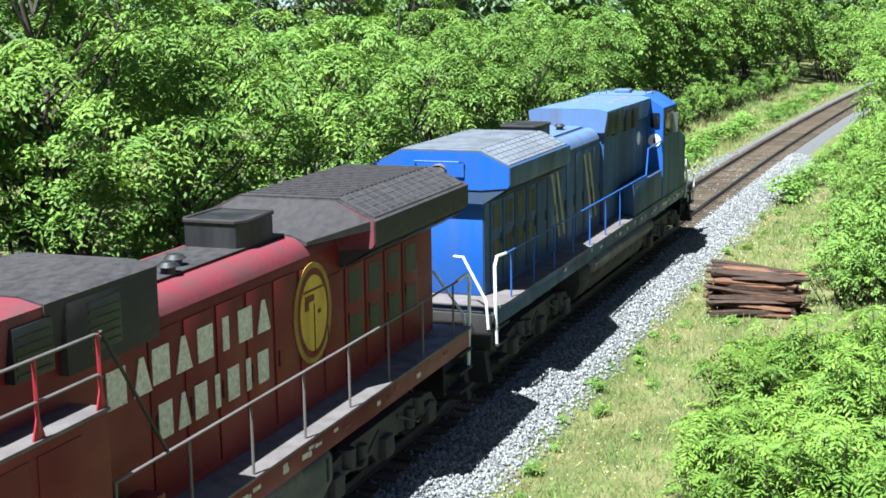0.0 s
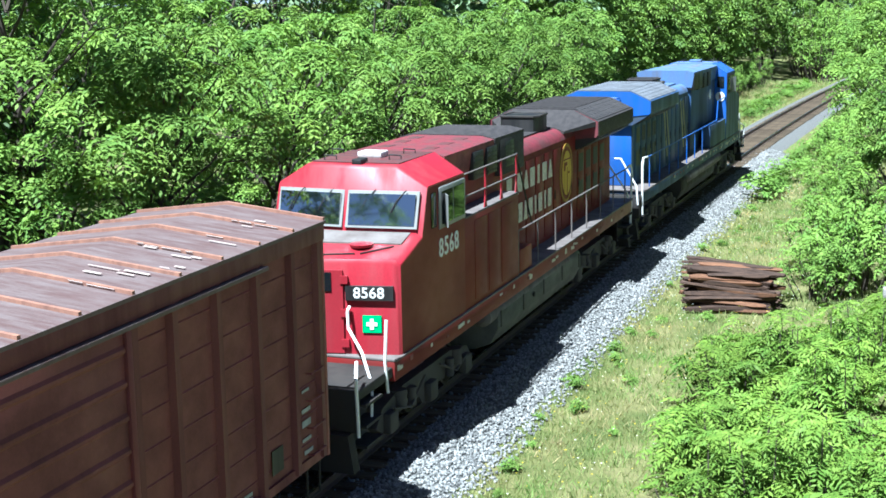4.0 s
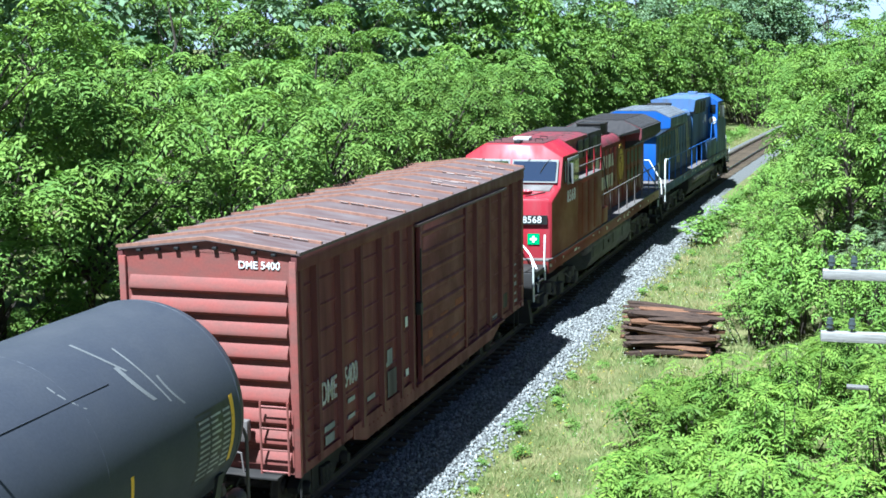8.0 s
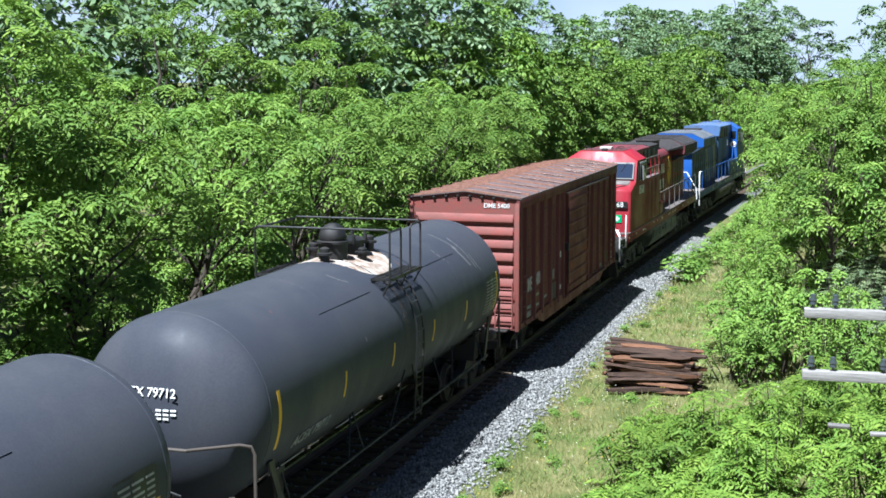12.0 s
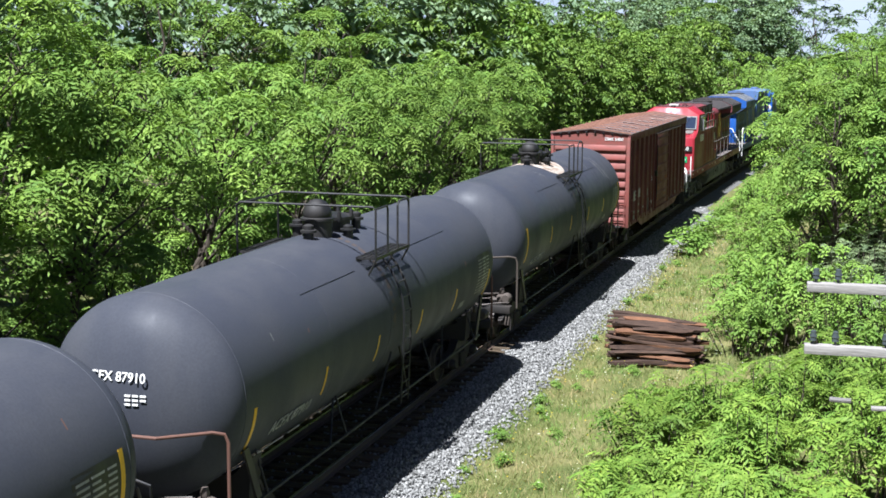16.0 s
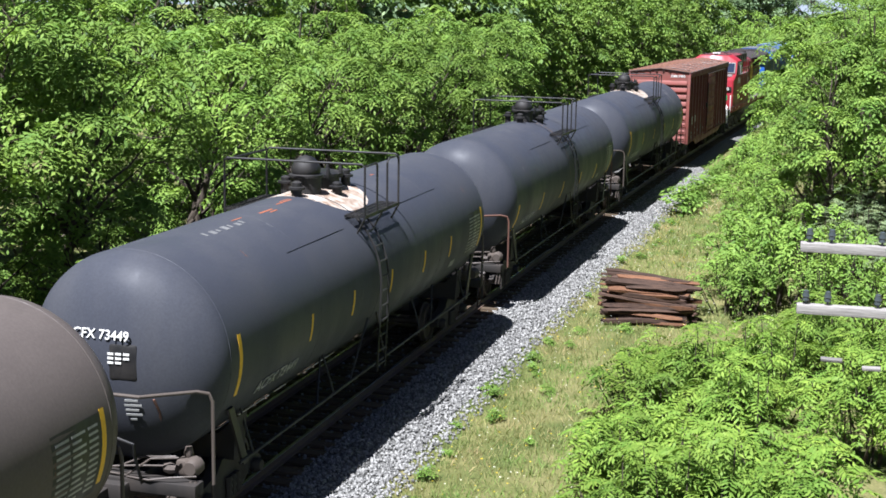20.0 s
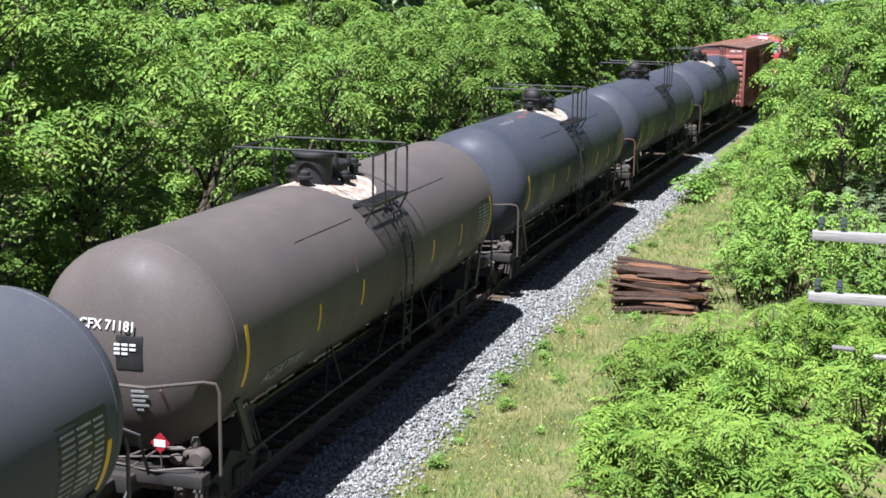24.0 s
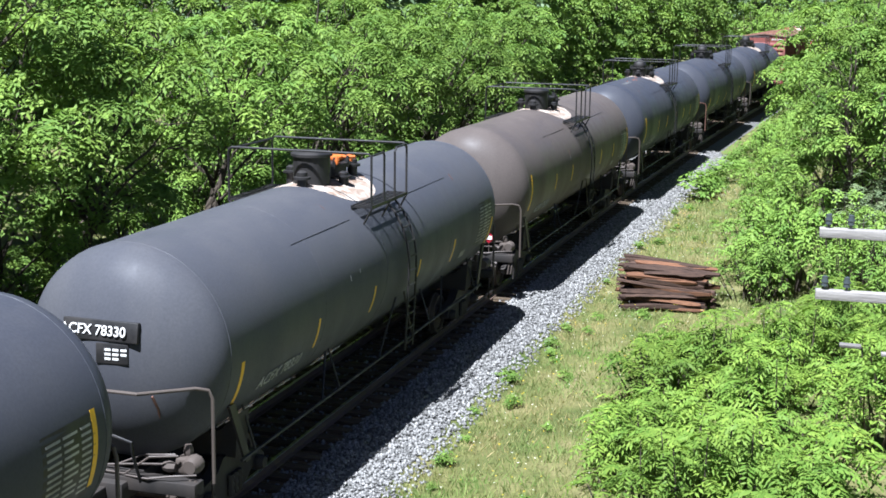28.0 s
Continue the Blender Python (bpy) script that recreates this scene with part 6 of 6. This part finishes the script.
def make_tree(kind, label, seed, height, radius, low, boughs, per, leaf, pairs, mat, width=0.22, droop=0.22, stem=0.45, trunk_r=0.14, lean=0.0, whorl=8):
    """A tree of a tapered trunk, limbs to its boughs, and on each bough a loose dome of pinnate leaves, with gaps between the boughs."""
    rng = np.random.default_rng(seed)
    rr = random.Random(seed)
    tree = new(kind)
    bm = bm_new()
    top = Vector((lean * height, 0.04 * height, height * 0.86))
    limb(bm, (0, 0, -0.3), top, trunk_r, trunk_r * 0.18, rr, 8, 6)
    golden = math.pi * (3 - math.sqrt(5))
    centre, direction = [], []
    half = 0.5 * (height - low)
    for i in range(boughs):
        # boughs spread over an egg-shaped crown, each a puff of leaves on its outer side
        z = -0.75 + 1.65 * (i + 0.5) / boughs
        a = i * golden + rr.uniform(-0.45, 0.45)
        w = math.sqrt(1 - min(0.95, z * z)) * (1.0 - 0.22 * z)
        f = rr.uniform(0.5, 0.86)
        h = low + half * (1 + z * 0.85) + rr.uniform(-0.4, 0.4)
        c = Vector((math.cos(a) * w * radius * f + lean * h, math.sin(a) * w * radius * f, h))
        g = max(low * 0.5, h - radius * rr.uniform(0.5, 0.9))
        limb(bm, Vector((lean * g, 0.04 * g, g)), c, trunk_r * 0.3 * (1.1 - 0.5 * z), 0.012, rr, 5, 3)
        # a bough ends in a flat dome of sprays, open below
        size = radius * rr.uniform(0.32, 0.5)
        tufts = max(3, int(per * (size / (0.4 * radius)) ** 2))
        outward = np.array([math.cos(a) * w, math.sin(a) * w, 0.75 + 0.35 * z])
        d = unit(rng.normal(0, 0.75, size=(tufts, 3)) + outward)
        tip = np.array(c) + d * np.array([1, 1, 0.62]) * size * (0.72 + 0.33 * rng.random((tufts, 1)))
        for q in tip[:4]:
            limb(bm, c, Vector(q), 0.014, 0.006, rr, 3, 1)
        # at each twig's tip a rosette of leaves that spread, arch outwards and hang
        k = whorl
        ang = rng.uniform(0, 2 * np.pi, (tufts, 1)) + np.arange(k)[None] * (2 * np.pi / k) + rng.normal(0, 0.2, (tufts, k))
        ray = np.stack([np.cos(ang), np.sin(ang), rng.uniform(0.0, 0.8, (tufts, k))], 2)
        ray = unit(ray + 0.6 * (d * np.array([1, 1, 0.5]))[:, None, :])
        centre.append((np.repeat(tip[:, None, :], k, 1) + rng.normal(0, 0.03, (tufts, k, 3))).reshape(-1, 3))
        direction.append(ray.reshape(-1, 3))
    part("trunk", bm, BARK, tree)
    centre, direction = np.concatenate(centre), np.concatenate(direction)
    n = len(centre)
    quads = fronds(rng, centre, direction, stem * rng.uniform(0.7, 1.3, n), pairs, leaf, width, droop)
    crown = new("crown", leaf_mesh("crown", quads, mat))
    crown.parent = tree
    return tagged(tree, label, "tree")


def make_shrub(kind, label, seed, height, radius, stems, per, leaf, pairs, mat, width=0.22, droop=0.5, stem=0.5, category="shrub"):
    """A many-stemmed shrub, its leaves in whorls along and at the tip of each stem."""
    rng = np.random.default_rng(seed)
    rr = random.Random(seed)
    shrub = new(kind)
    bm = bm_new()
    centre, direction = [], []
    for i in range(stems):
        a, r = rr.uniform(0, 2 * math.pi), radius * math.sqrt(rr.random())
        h = height * (1 - 0.45 * (r / radius) ** 2) * rr.uniform(0.7, 1.1)
        tip = Vector((math.cos(a) * r, math.sin(a) * r, h))
        if height > 0.6:
            limb(bm, Vector((tip.x * 0.45, tip.y * 0.45, -0.2)), tip, 0.03, 0.01, rr, 5, 3)
        for lev, share in ((0.0, 0.5), (0.22, 0.28), (0.48, 0.22)):
            k = max(2, int(per * share))
            ang = rng.uniform(0, 2 * math.pi, k)
            d = np.stack([np.cos(ang), np.sin(ang), rng.uniform(-0.1, 0.75, k)], 1)
            c = np.array(tip) * np.array([1 - 0.55 * lev, 1 - 0.55 * lev, 1 - lev])
            centre.append(np.repeat(c[None], k, 0) + rng.normal(0, 0.05, (k, 3)))
            direction.append(unit(d))
    if height > 0.6:
        part("stem", bm, BARK, shrub)
    centre, direction = np.concatenate(centre), np.concatenate(direction)
    quads = fronds(rng, centre, direction, stem * rng.uniform(0.7, 1.25, len(centre)), pairs, leaf, width, droop)
    leaves = new("foliage", leaf_mesh("foliage", quads, mat))
    leaves.parent = shrub
    return tagged(shrub, label, category)


def stand(proto, y, side, turn, size, group=""):
    p = on_track(y, side)
    m = pose(p.x, p.y, ground_height(side, y) - 0.03, 0, 0, turn)
    t = copy_thing(proto, m)
    t.scale = (size, size, size)
    if group:
        tagged(t, group=group)
    return t


HANG = dict(width=0.21, droop=0.85)
WALNUT = [make_tree("walnut_tree", "tall green walnut tree with feathery leaves", 11 + i, h, r, lo, bo, 7, 0.185, 4, LEAF_WALNUT, stem=0.5, **HANG)
          for i, (h, r, lo, bo) in enumerate(((10.0, 2.7, 1.4, 17), (8.4, 2.4, 1.0, 15), (11.5, 3.0, 2.0, 18), (6.0, 2.0, 0.7, 12)))]
DISTANT = [make_tree("walnut_tree", "tall green walnut tree farther along the track", 81 + i, h, r, lo, bo, 10, 0.36, 1, LEAF_WALNUT, 0.27, 0.7, 0.42)
           for i, (h, r, lo, bo) in enumerate(((9.0, 2.7, 0.8, 17), (11.0, 3.1, 1.4, 19)))]
MAPLE = [make_tree("broadleaf_tree", "dense broadleaf tree in the woods, its green paled for haze", 31 + i, h, r, lo, bo, 9, 0.41, 1, LEAF_HAZE, 0.32, 0.6, 0.42)
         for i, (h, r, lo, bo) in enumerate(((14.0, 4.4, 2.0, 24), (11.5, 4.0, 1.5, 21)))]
SHRUB = [make_shrub("leafy_shrub", "light green leafy shrub at the edge of the woods", 51 + i, h, r, st, 12, 0.185, 3, LEAF_SHRUB, 0.25, 0.8, 0.4)
         for i, (h, r, st) in enumerate(((2.6, 1.6, 27), (3.6, 1.9, 32)))]
SUMAC = [make_shrub("sumac_bush", "bright green sumac bush with long pinnate leaves", 61 + i, h, r, st, 14, 0.17, 6, LEAF_SUMAC, 0.175, 0.7, 0.56)
         for i, (h, r, st) in enumerate(((1.6, 1.4, 22), (2.2, 1.6, 27), (1.2, 1.0, 15)))]
LEANING = make_tree("leaning_tree", "green tree that leans out over the track side", 19, 8.6, 2.3, 3.4, 12, 8, 0.18, 4, LEAF_WALNUT, stem=0.5, lean=0.16, **HANG)
CANOPY = make_tree("canopy_tree", "tall tree whose high crown shades the woods' edge", 29, 12.6, 3.3, 3.4, 24, 9, 0.18, 5, LEAF_WALNUT, stem=0.54, trunk_r=0.17, lean=0.12, **HANG)
OVERHANG = make_tree("leaning_tree", "green tree that leans far out over the track side", 23, 8.4, 2.4, 4.6, 14, 8, 0.18, 4, LEAF_WALNUT, stem=0.5, lean=0.34, **HANG)
OLIVE = make_shrub("grey_green_shrub", "grey-green shrub with small pale leaves", 71, 2.8, 1.8, 46, 11, 0.115, 4, LEAF_GREY, 0.3, 0.3, 0.32)
WEED = make_shrub("leafy_weed", "low green weed in the dry grass of the verge", 75, 0.5, 0.32, 9, 9, 0.13, 2, LEAF_SHRUB, 0.22, 0.3, 0.22, "weed")


def plant_all():
    rng = random.Random(21)
    woods, far_woods = "trees of the woods", "trees of the far woods"
    # the woods beside the track: shrubs in front, trees behind them, with hollows between
    y = 13.0
    while y < 58:
        stand(LEANING, y, -6.1 + rng.uniform(-0.5, 0.4), rng.uniform(-30, 30), rng.uniform(0.75, 1.0), woods)
        y += rng.uniform(7.5, 10.5)
    # high crowns added to shade the woods; the nearest stand out of view
    y = 9.0
    while y < 27:
        stand(CANOPY, y, -7.3 + rng.uniform(-0.5, 0.3), rng.uniform(-25, 25), rng.uniform(0.92, 1.08), woods)
        y += rng.uniform(5.2, 6.8)
    y = 24.0
    while y < 58:
        stand(OVERHANG, y, -6.1 + rng.uniform(-0.3, 0.3), rng.uniform(-14, 14), rng.uniform(0.85, 1.0), woods)
        y += rng.uniform(4.4, 5.8)
    for yy, side, size in ((24.6, -6.9, 0.55), (26.6, -6.2, 0.5), (28.8, -6.6, 0.58), (31.5, -5.9, 0.5), (35, -6.0, 0.55)):
        stand(WALNUT[3], yy, side, rng.uniform(0, 360), size, woods)
    y = 13.0
    while y < 60:
        stand(WALNUT[3], y, -6.0 + rng.uniform(-0.7, 0.3), rng.uniform(0, 360), rng.uniform(0.6, 0.95), woods)
        y += rng.uniform(4.0, 6.5)
    y = 14.0
    while y < 125:
        stand(SHRUB[rng.randrange(2)], y, (-5.3 if y < 34 else -4.5) + rng.uniform(-0.6, 0.4) - (0.8 if y > 62 else 0) - (3.2 if y > 68 else 0), rng.uniform(0, 360), rng.uniform(0.6, 1.0), "shrubs along the woods")
        y += rng.uniform(2.6, 4.4)
    y = 12.0
    while y < 57:
        stand(SHRUB[0], y, -3.5 + rng.uniform(-0.3, 0.2), rng.uniform(0, 360), rng.uniform(0.42, 0.6), "shrubs along the woods")
        y += rng.uniform(1.8, 2.8)
    y = 15.0
    while y < 62:
        stand(WALNUT[rng.choice((1, 3, 0, 1))], y, -8.3 + rng.uniform(-1.0, 0.9), rng.uniform(0, 360), rng.uniform(0.8, 1.08), woods)
        y += rng.uniform(3.4, 5.4)
    while y < 135:
        stand(DISTANT[rng.choice((0, 0, 1))], y, -8.2 + rng.uniform(-1.3, 1.0) - (3.4 if y > 68 else 0), rng.uniform(0, 360), rng.uniform(0.6, 1.0), woods)
        y += rng.uniform(3.0, 4.4)
    y = 18.0
    while y < 66:
        stand(WALNUT[rng.choice((0, 2, 0, 1))], y, -12.2 + rng.uniform(-1.6, 1.6), rng.uniform(0, 360), rng.uniform(0.95, 1.2), woods)
        y += rng.uniform(5.0, 7.0)
    while y < 150:
        stand(DISTANT[rng.randrange(2)], y, -13 + rng.uniform(-1.6, 1.6), rng.uniform(0, 360), rng.uniform(1.0, 1.2), woods)
        y += rng.uniform(4.5, 6.5)
    y = 14.0
    while y < 75:
        stand(MAPLE[rng.randrange(2)], y, -15.0 + rng.uniform(-1, 1), rng.uniform(0, 360), rng.uniform(0.95, 1.15), woods)
        y += rng.uniform(5.5, 7.5)
    y = 20.0
    while y < 200:
        stand(MAPLE[rng.randrange(2)], y, -18 + rng.uniform(-2.5, 2.5), rng.uniform(0, 360), rng.uniform(1.0, 1.25), woods)
        y += rng.uniform(5.5, 8)
    for i in range(34):
        yy = 57 + i * 2.0
        stand(WEED, yy, -3.3 - rng.uniform(0, 1.2), rng.uniform(0, 360), rng.uniform(1.3, 2.6), "weeds of the verge")
        stand(WEED, yy, 3.1 + rng.uniform(0, 1.2), rng.uniform(0, 360), rng.uniform(1.2, 2.4), "weeds of the verge")
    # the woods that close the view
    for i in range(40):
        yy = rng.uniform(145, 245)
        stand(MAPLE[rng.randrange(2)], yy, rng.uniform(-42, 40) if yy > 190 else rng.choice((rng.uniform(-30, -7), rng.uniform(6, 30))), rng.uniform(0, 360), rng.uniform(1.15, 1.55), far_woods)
    for i in range(26):
        yy = 128 + i * 2.6
        stand(SHRUB[1], yy, rng.choice((-1, 1)) * rng.uniform(3.8, 7.5), rng.uniform(0, 360), rng.uniform(0.9, 1.4), "shrubs along the woods")
    for i in range(44):
        yy = 140 + i * 2.4
        stand(SHRUB[1], yy, rng.choice((-1, 1)) * rng.uniform(5, 9) if yy < 190 else rng.uniform(-16, 16), rng.uniform(0, 360), rng.uniform(1.5, 2.3), "shrubs along the woods")
    # the other side of the track
    for yy, side, kind, size in ((50.5, 9.0, 1, 1.0), (55.5, 8.4, 1, 1.0), (53, 10.2, 0, 0.95), (61, 8.9, 1, 1.0), (63, 10, 0, 0.95), (46.5, 9.6, 3, 1.1), (48, 11.5, 1, 1.0),
                                 (44, 13.0, 0, 1.0), (56, 13, 2, 0.9), (38, 15, 1, 1.0), (47.5, 10.6, 0, 0.95), (51.5, 12.2, 0, 1.0), (58, 10.6, 0, 0.9)):
        stand(WALNUT[kind], yy, side, rng.uniform(0, 360), size, "trees on the far side of the track")
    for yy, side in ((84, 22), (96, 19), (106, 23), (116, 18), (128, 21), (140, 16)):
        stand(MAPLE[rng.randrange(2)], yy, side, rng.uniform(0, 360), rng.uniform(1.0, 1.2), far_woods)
    for yy, side, kind, size in ((72, 7.6, 0, 0.9), (82, 7.8, 0, 0.95), (94, 7.6, 0, 0.95), (108, 8.0, 1, 0.9), (70, 14, 1, 1.0), (88, 14.5, 1, 1.0), (122, 8.6, 0, 1.0),
                                 (136, 9, 1, 1.0), (102, 13, 1, 1.0), (118, 14, 1, 1.1)):
        stand(DISTANT[kind], yy, side, rng.uniform(0, 360), size, "trees on the far side of the track")
    for yy, side, kind, size in ((40, 8.2, 0, 1.0), (42.5, 7.2, 0, 0.9), (46, 7.8, 1, 0.75), (49, 7.0, 0, 0.85), (53, 6.6, 1, 0.7), (58, 6.0, 0, 0.8), (64, 5.8, 1, 0.62),
                                 (36.8, 10.0, 1, 0.8), (33.5, 11.6, 0, 0.9), (38.6, 7.3, 0, 0.72), (41, 7.2, 0, 0.62), (39.5, 9.6, 1, 0.85), (51, 8.8, 1, 0.9), (71, 4.8, 0, 0.8), (78, 5.0, 1, 0.7), (86, 5.2, 0, 0.9), (96, 5.2, 1, 0.8), (106, 5.4, 1, 0.8), (116, 5.4, 0, 1.0)):
        stand(SHRUB[kind], yy, side, rng.uniform(0, 360), size, "shrubs beside the track")
    for yy, side, size in ((42, 10.4, 0.95), (45.5, 10.2, 1.0), (39, 12.0, 0.9), (42.5, 12.6, 1.0)):
        stand(OLIVE, yy, side, rng.uniform(0, 360), size, "grey shrubs")
    for yy, side, kind, size in ((20, 7.7, 1, 0.85), (23, 7.0, 0, 0.95), (25.0, 8.8, 1, 0.95), (27.6, 6.5, 0, 0.95), (29, 8.9, 1, 0.9), (30.2, 6.5, 0, 0.8), (32, 8.6, 0, 0.85),
                                 (26, 10.9, 1, 0.95), (22.3, 9.4, 0, 1.1), (29.5, 11.3, 1, 0.9), (18.6, 9.0, 2, 1.2), (34.5, 10.0, 0, 0.9), (17.8, 10.6, 0, 1.0), (25, 6.6, 2, 0.9), (23.6, 6.6, 0, 0.8), (28.4, 7.6, 1, 0.85), (21.2, 8.4, 1, 0.9), (31.5, 10.0, 1, 0.9)):
        stand(SUMAC[kind], yy, side, rng.uniform(0, 360), size, "sumac bushes")
    for i in range(44):
        yy = 18 + 44 * (i / 44) + rng.uniform(-0.6, 0.6)
        stand(WEED, yy, rng.choice((rng.uniform(2.8, 3.4), rng.uniform(3.0, 5.4))), rng.uniform(0, 360), rng.uniform(0.3, 0.65), "weeds of the verge")
    for t in (WEED, CANOPY, OVERHANG, *DISTANT, *WALNUT, *MAPLE, *SHRUB, *SUMAC, OLIVE, LEANING):
        for o in (*t.children_recursive, t):
            bpy.data.objects.remove(o)


plant_all()


def build_grass():
    """Blades and stalks of the verge."""
    rng = np.random.default_rng(9)
    n = 100000
    y = 15 + 85 * rng.random(n) ** 1.6
    side = 2.35 + 6.6 * rng.random(n) ** 1.25
    edge = np.array([2.62 + 0.28 * noise.noise(Vector((b * 0.55, 3.0, 0))) + 0.2 * noise.noise(Vector((b * 1.9, 7.0, 0))) - 0.008 * max(0, b - 26) for b in y])
    thick = np.array([noise.noise(Vector((a * 0.8, b * 0.8, 5.0))) for a, b in zip(side, y)])
    keep = (side > edge + 0.35 * rng.random(n)) & (rng.random(n) < 0.85 + 0.9 * thick)
    y, side = y[keep], side[keep]
    m = 30000
    y, side = np.concatenate([y, 56 + 74 * rng.random(m)]), np.concatenate([side, -1.8 - 7.5 * rng.random(m)])
    n = len(y)
    lean = unit(np.stack([rng.normal(0, 0.45, n), rng.normal(0, 0.45, n), np.ones(n)], 1))
    size = rng.uniform(0.06, 0.26, n) * np.clip((np.abs(side) - 2.2) * 1.0, 0.45, 1) * np.where(side < 0, 2.2, 1.0)
    z = np.array([ground_height(a, b) for a, b in zip(side, y)])
    base = np.stack([0.5 * CURVE * y * y + side, y - side * CURVE * y, z - 0.02], 1)
    a = rng.uniform(0, 2 * np.pi, n)
    w = np.stack([np.cos(a), np.sin(a), 0 * a], 1) * (rng.uniform(0.004, 0.010, n) * np.clip(y / 32, 1, 2.2))[:, None]
    tip = base + lean * size[:, None]
    mid = base + lean * (0.55 * size)[:, None] + np.array([0, 0, 0.02])
    quads = np.stack([base - w, base + w, mid + w * 0.7 + (tip - mid) * 0.1, tip], 1)
    tagged(new("verge_grass", leaf_mesh("verge_grass", quads, GRASS)), "dry yellow-green grass and weeds on the verge", "grass", kind="stuff")
    for name, mat, k, label, x0, x1 in (("yellow_wildflowers", FLOWER_YELLOW, 500, "small yellow wildflowers in the grass", 3.2, 6.5),
                                        ("white_wildflowers", FLOWER_WHITE, 900, "small white wildflowers in the grass", 3.4, 8.5)):
        y, side = rng.uniform(17, 70, k), rng.uniform(x0, x1, k)
        z = np.array([ground_height(a, b) for a, b in zip(side, y)]) + rng.uniform(0.15, 0.45, k)
        c = np.stack([0.5 * CURVE * y * y + side, y - side * CURVE * y, z], 1)
        e = rng.uniform(0.012, 0.028, (k, 1))
        q = np.stack([c + e * np.array(d) for d in ((1, 0, 0.2), (0, 1, -0.2), (-1, 0, 0.2), (0, -1, -0.2))], 1)
        tagged(new(name, leaf_mesh(name, q, mat)), label, "wildflowers", kind="stuff")


build_grass()


# ---------------------------------------------------------------- what moves
# vehicles and their places along the track at 8 s
TRAIN = ((ENGINE_BLUE, 69.35, False), (ENGINE_RED, 46.8, True), (BOXCAR, 26.95, False)) + tuple((t, 10.2 - 17.85 * i, False) for i, t in enumerate(TANKS))


def motions():
    times = [i * 0.5 for i in range(57)]
    for thing, place, turned in TRAIN:
        # the boxcar rides closer to the engines until the slack in its coupler runs out
        slack = [float(np.interp(t, (0, 2.5, 5, 28), (0.7, 0.7, 0.08, 0.08))) if thing == BOXCAR else 0.0 for t in times]
        walk(thing, [(t, rail_pose(place + gone(t) + d, turned)) for t, d in zip(times, slack)])
    turned_parts = {o for thing, _, turned in TRAIN if turned for o in thing.children_recursive}
    for wheel, p, _ in ROLLING:
        way = 1 if wheel in turned_parts else -1
        walk(wheel, [(i * 0.125, pose(p.x, p.y, p.z, way * math.degrees(gone(i * 0.125) / WHEEL_R))) for i in range(225)])


motions()
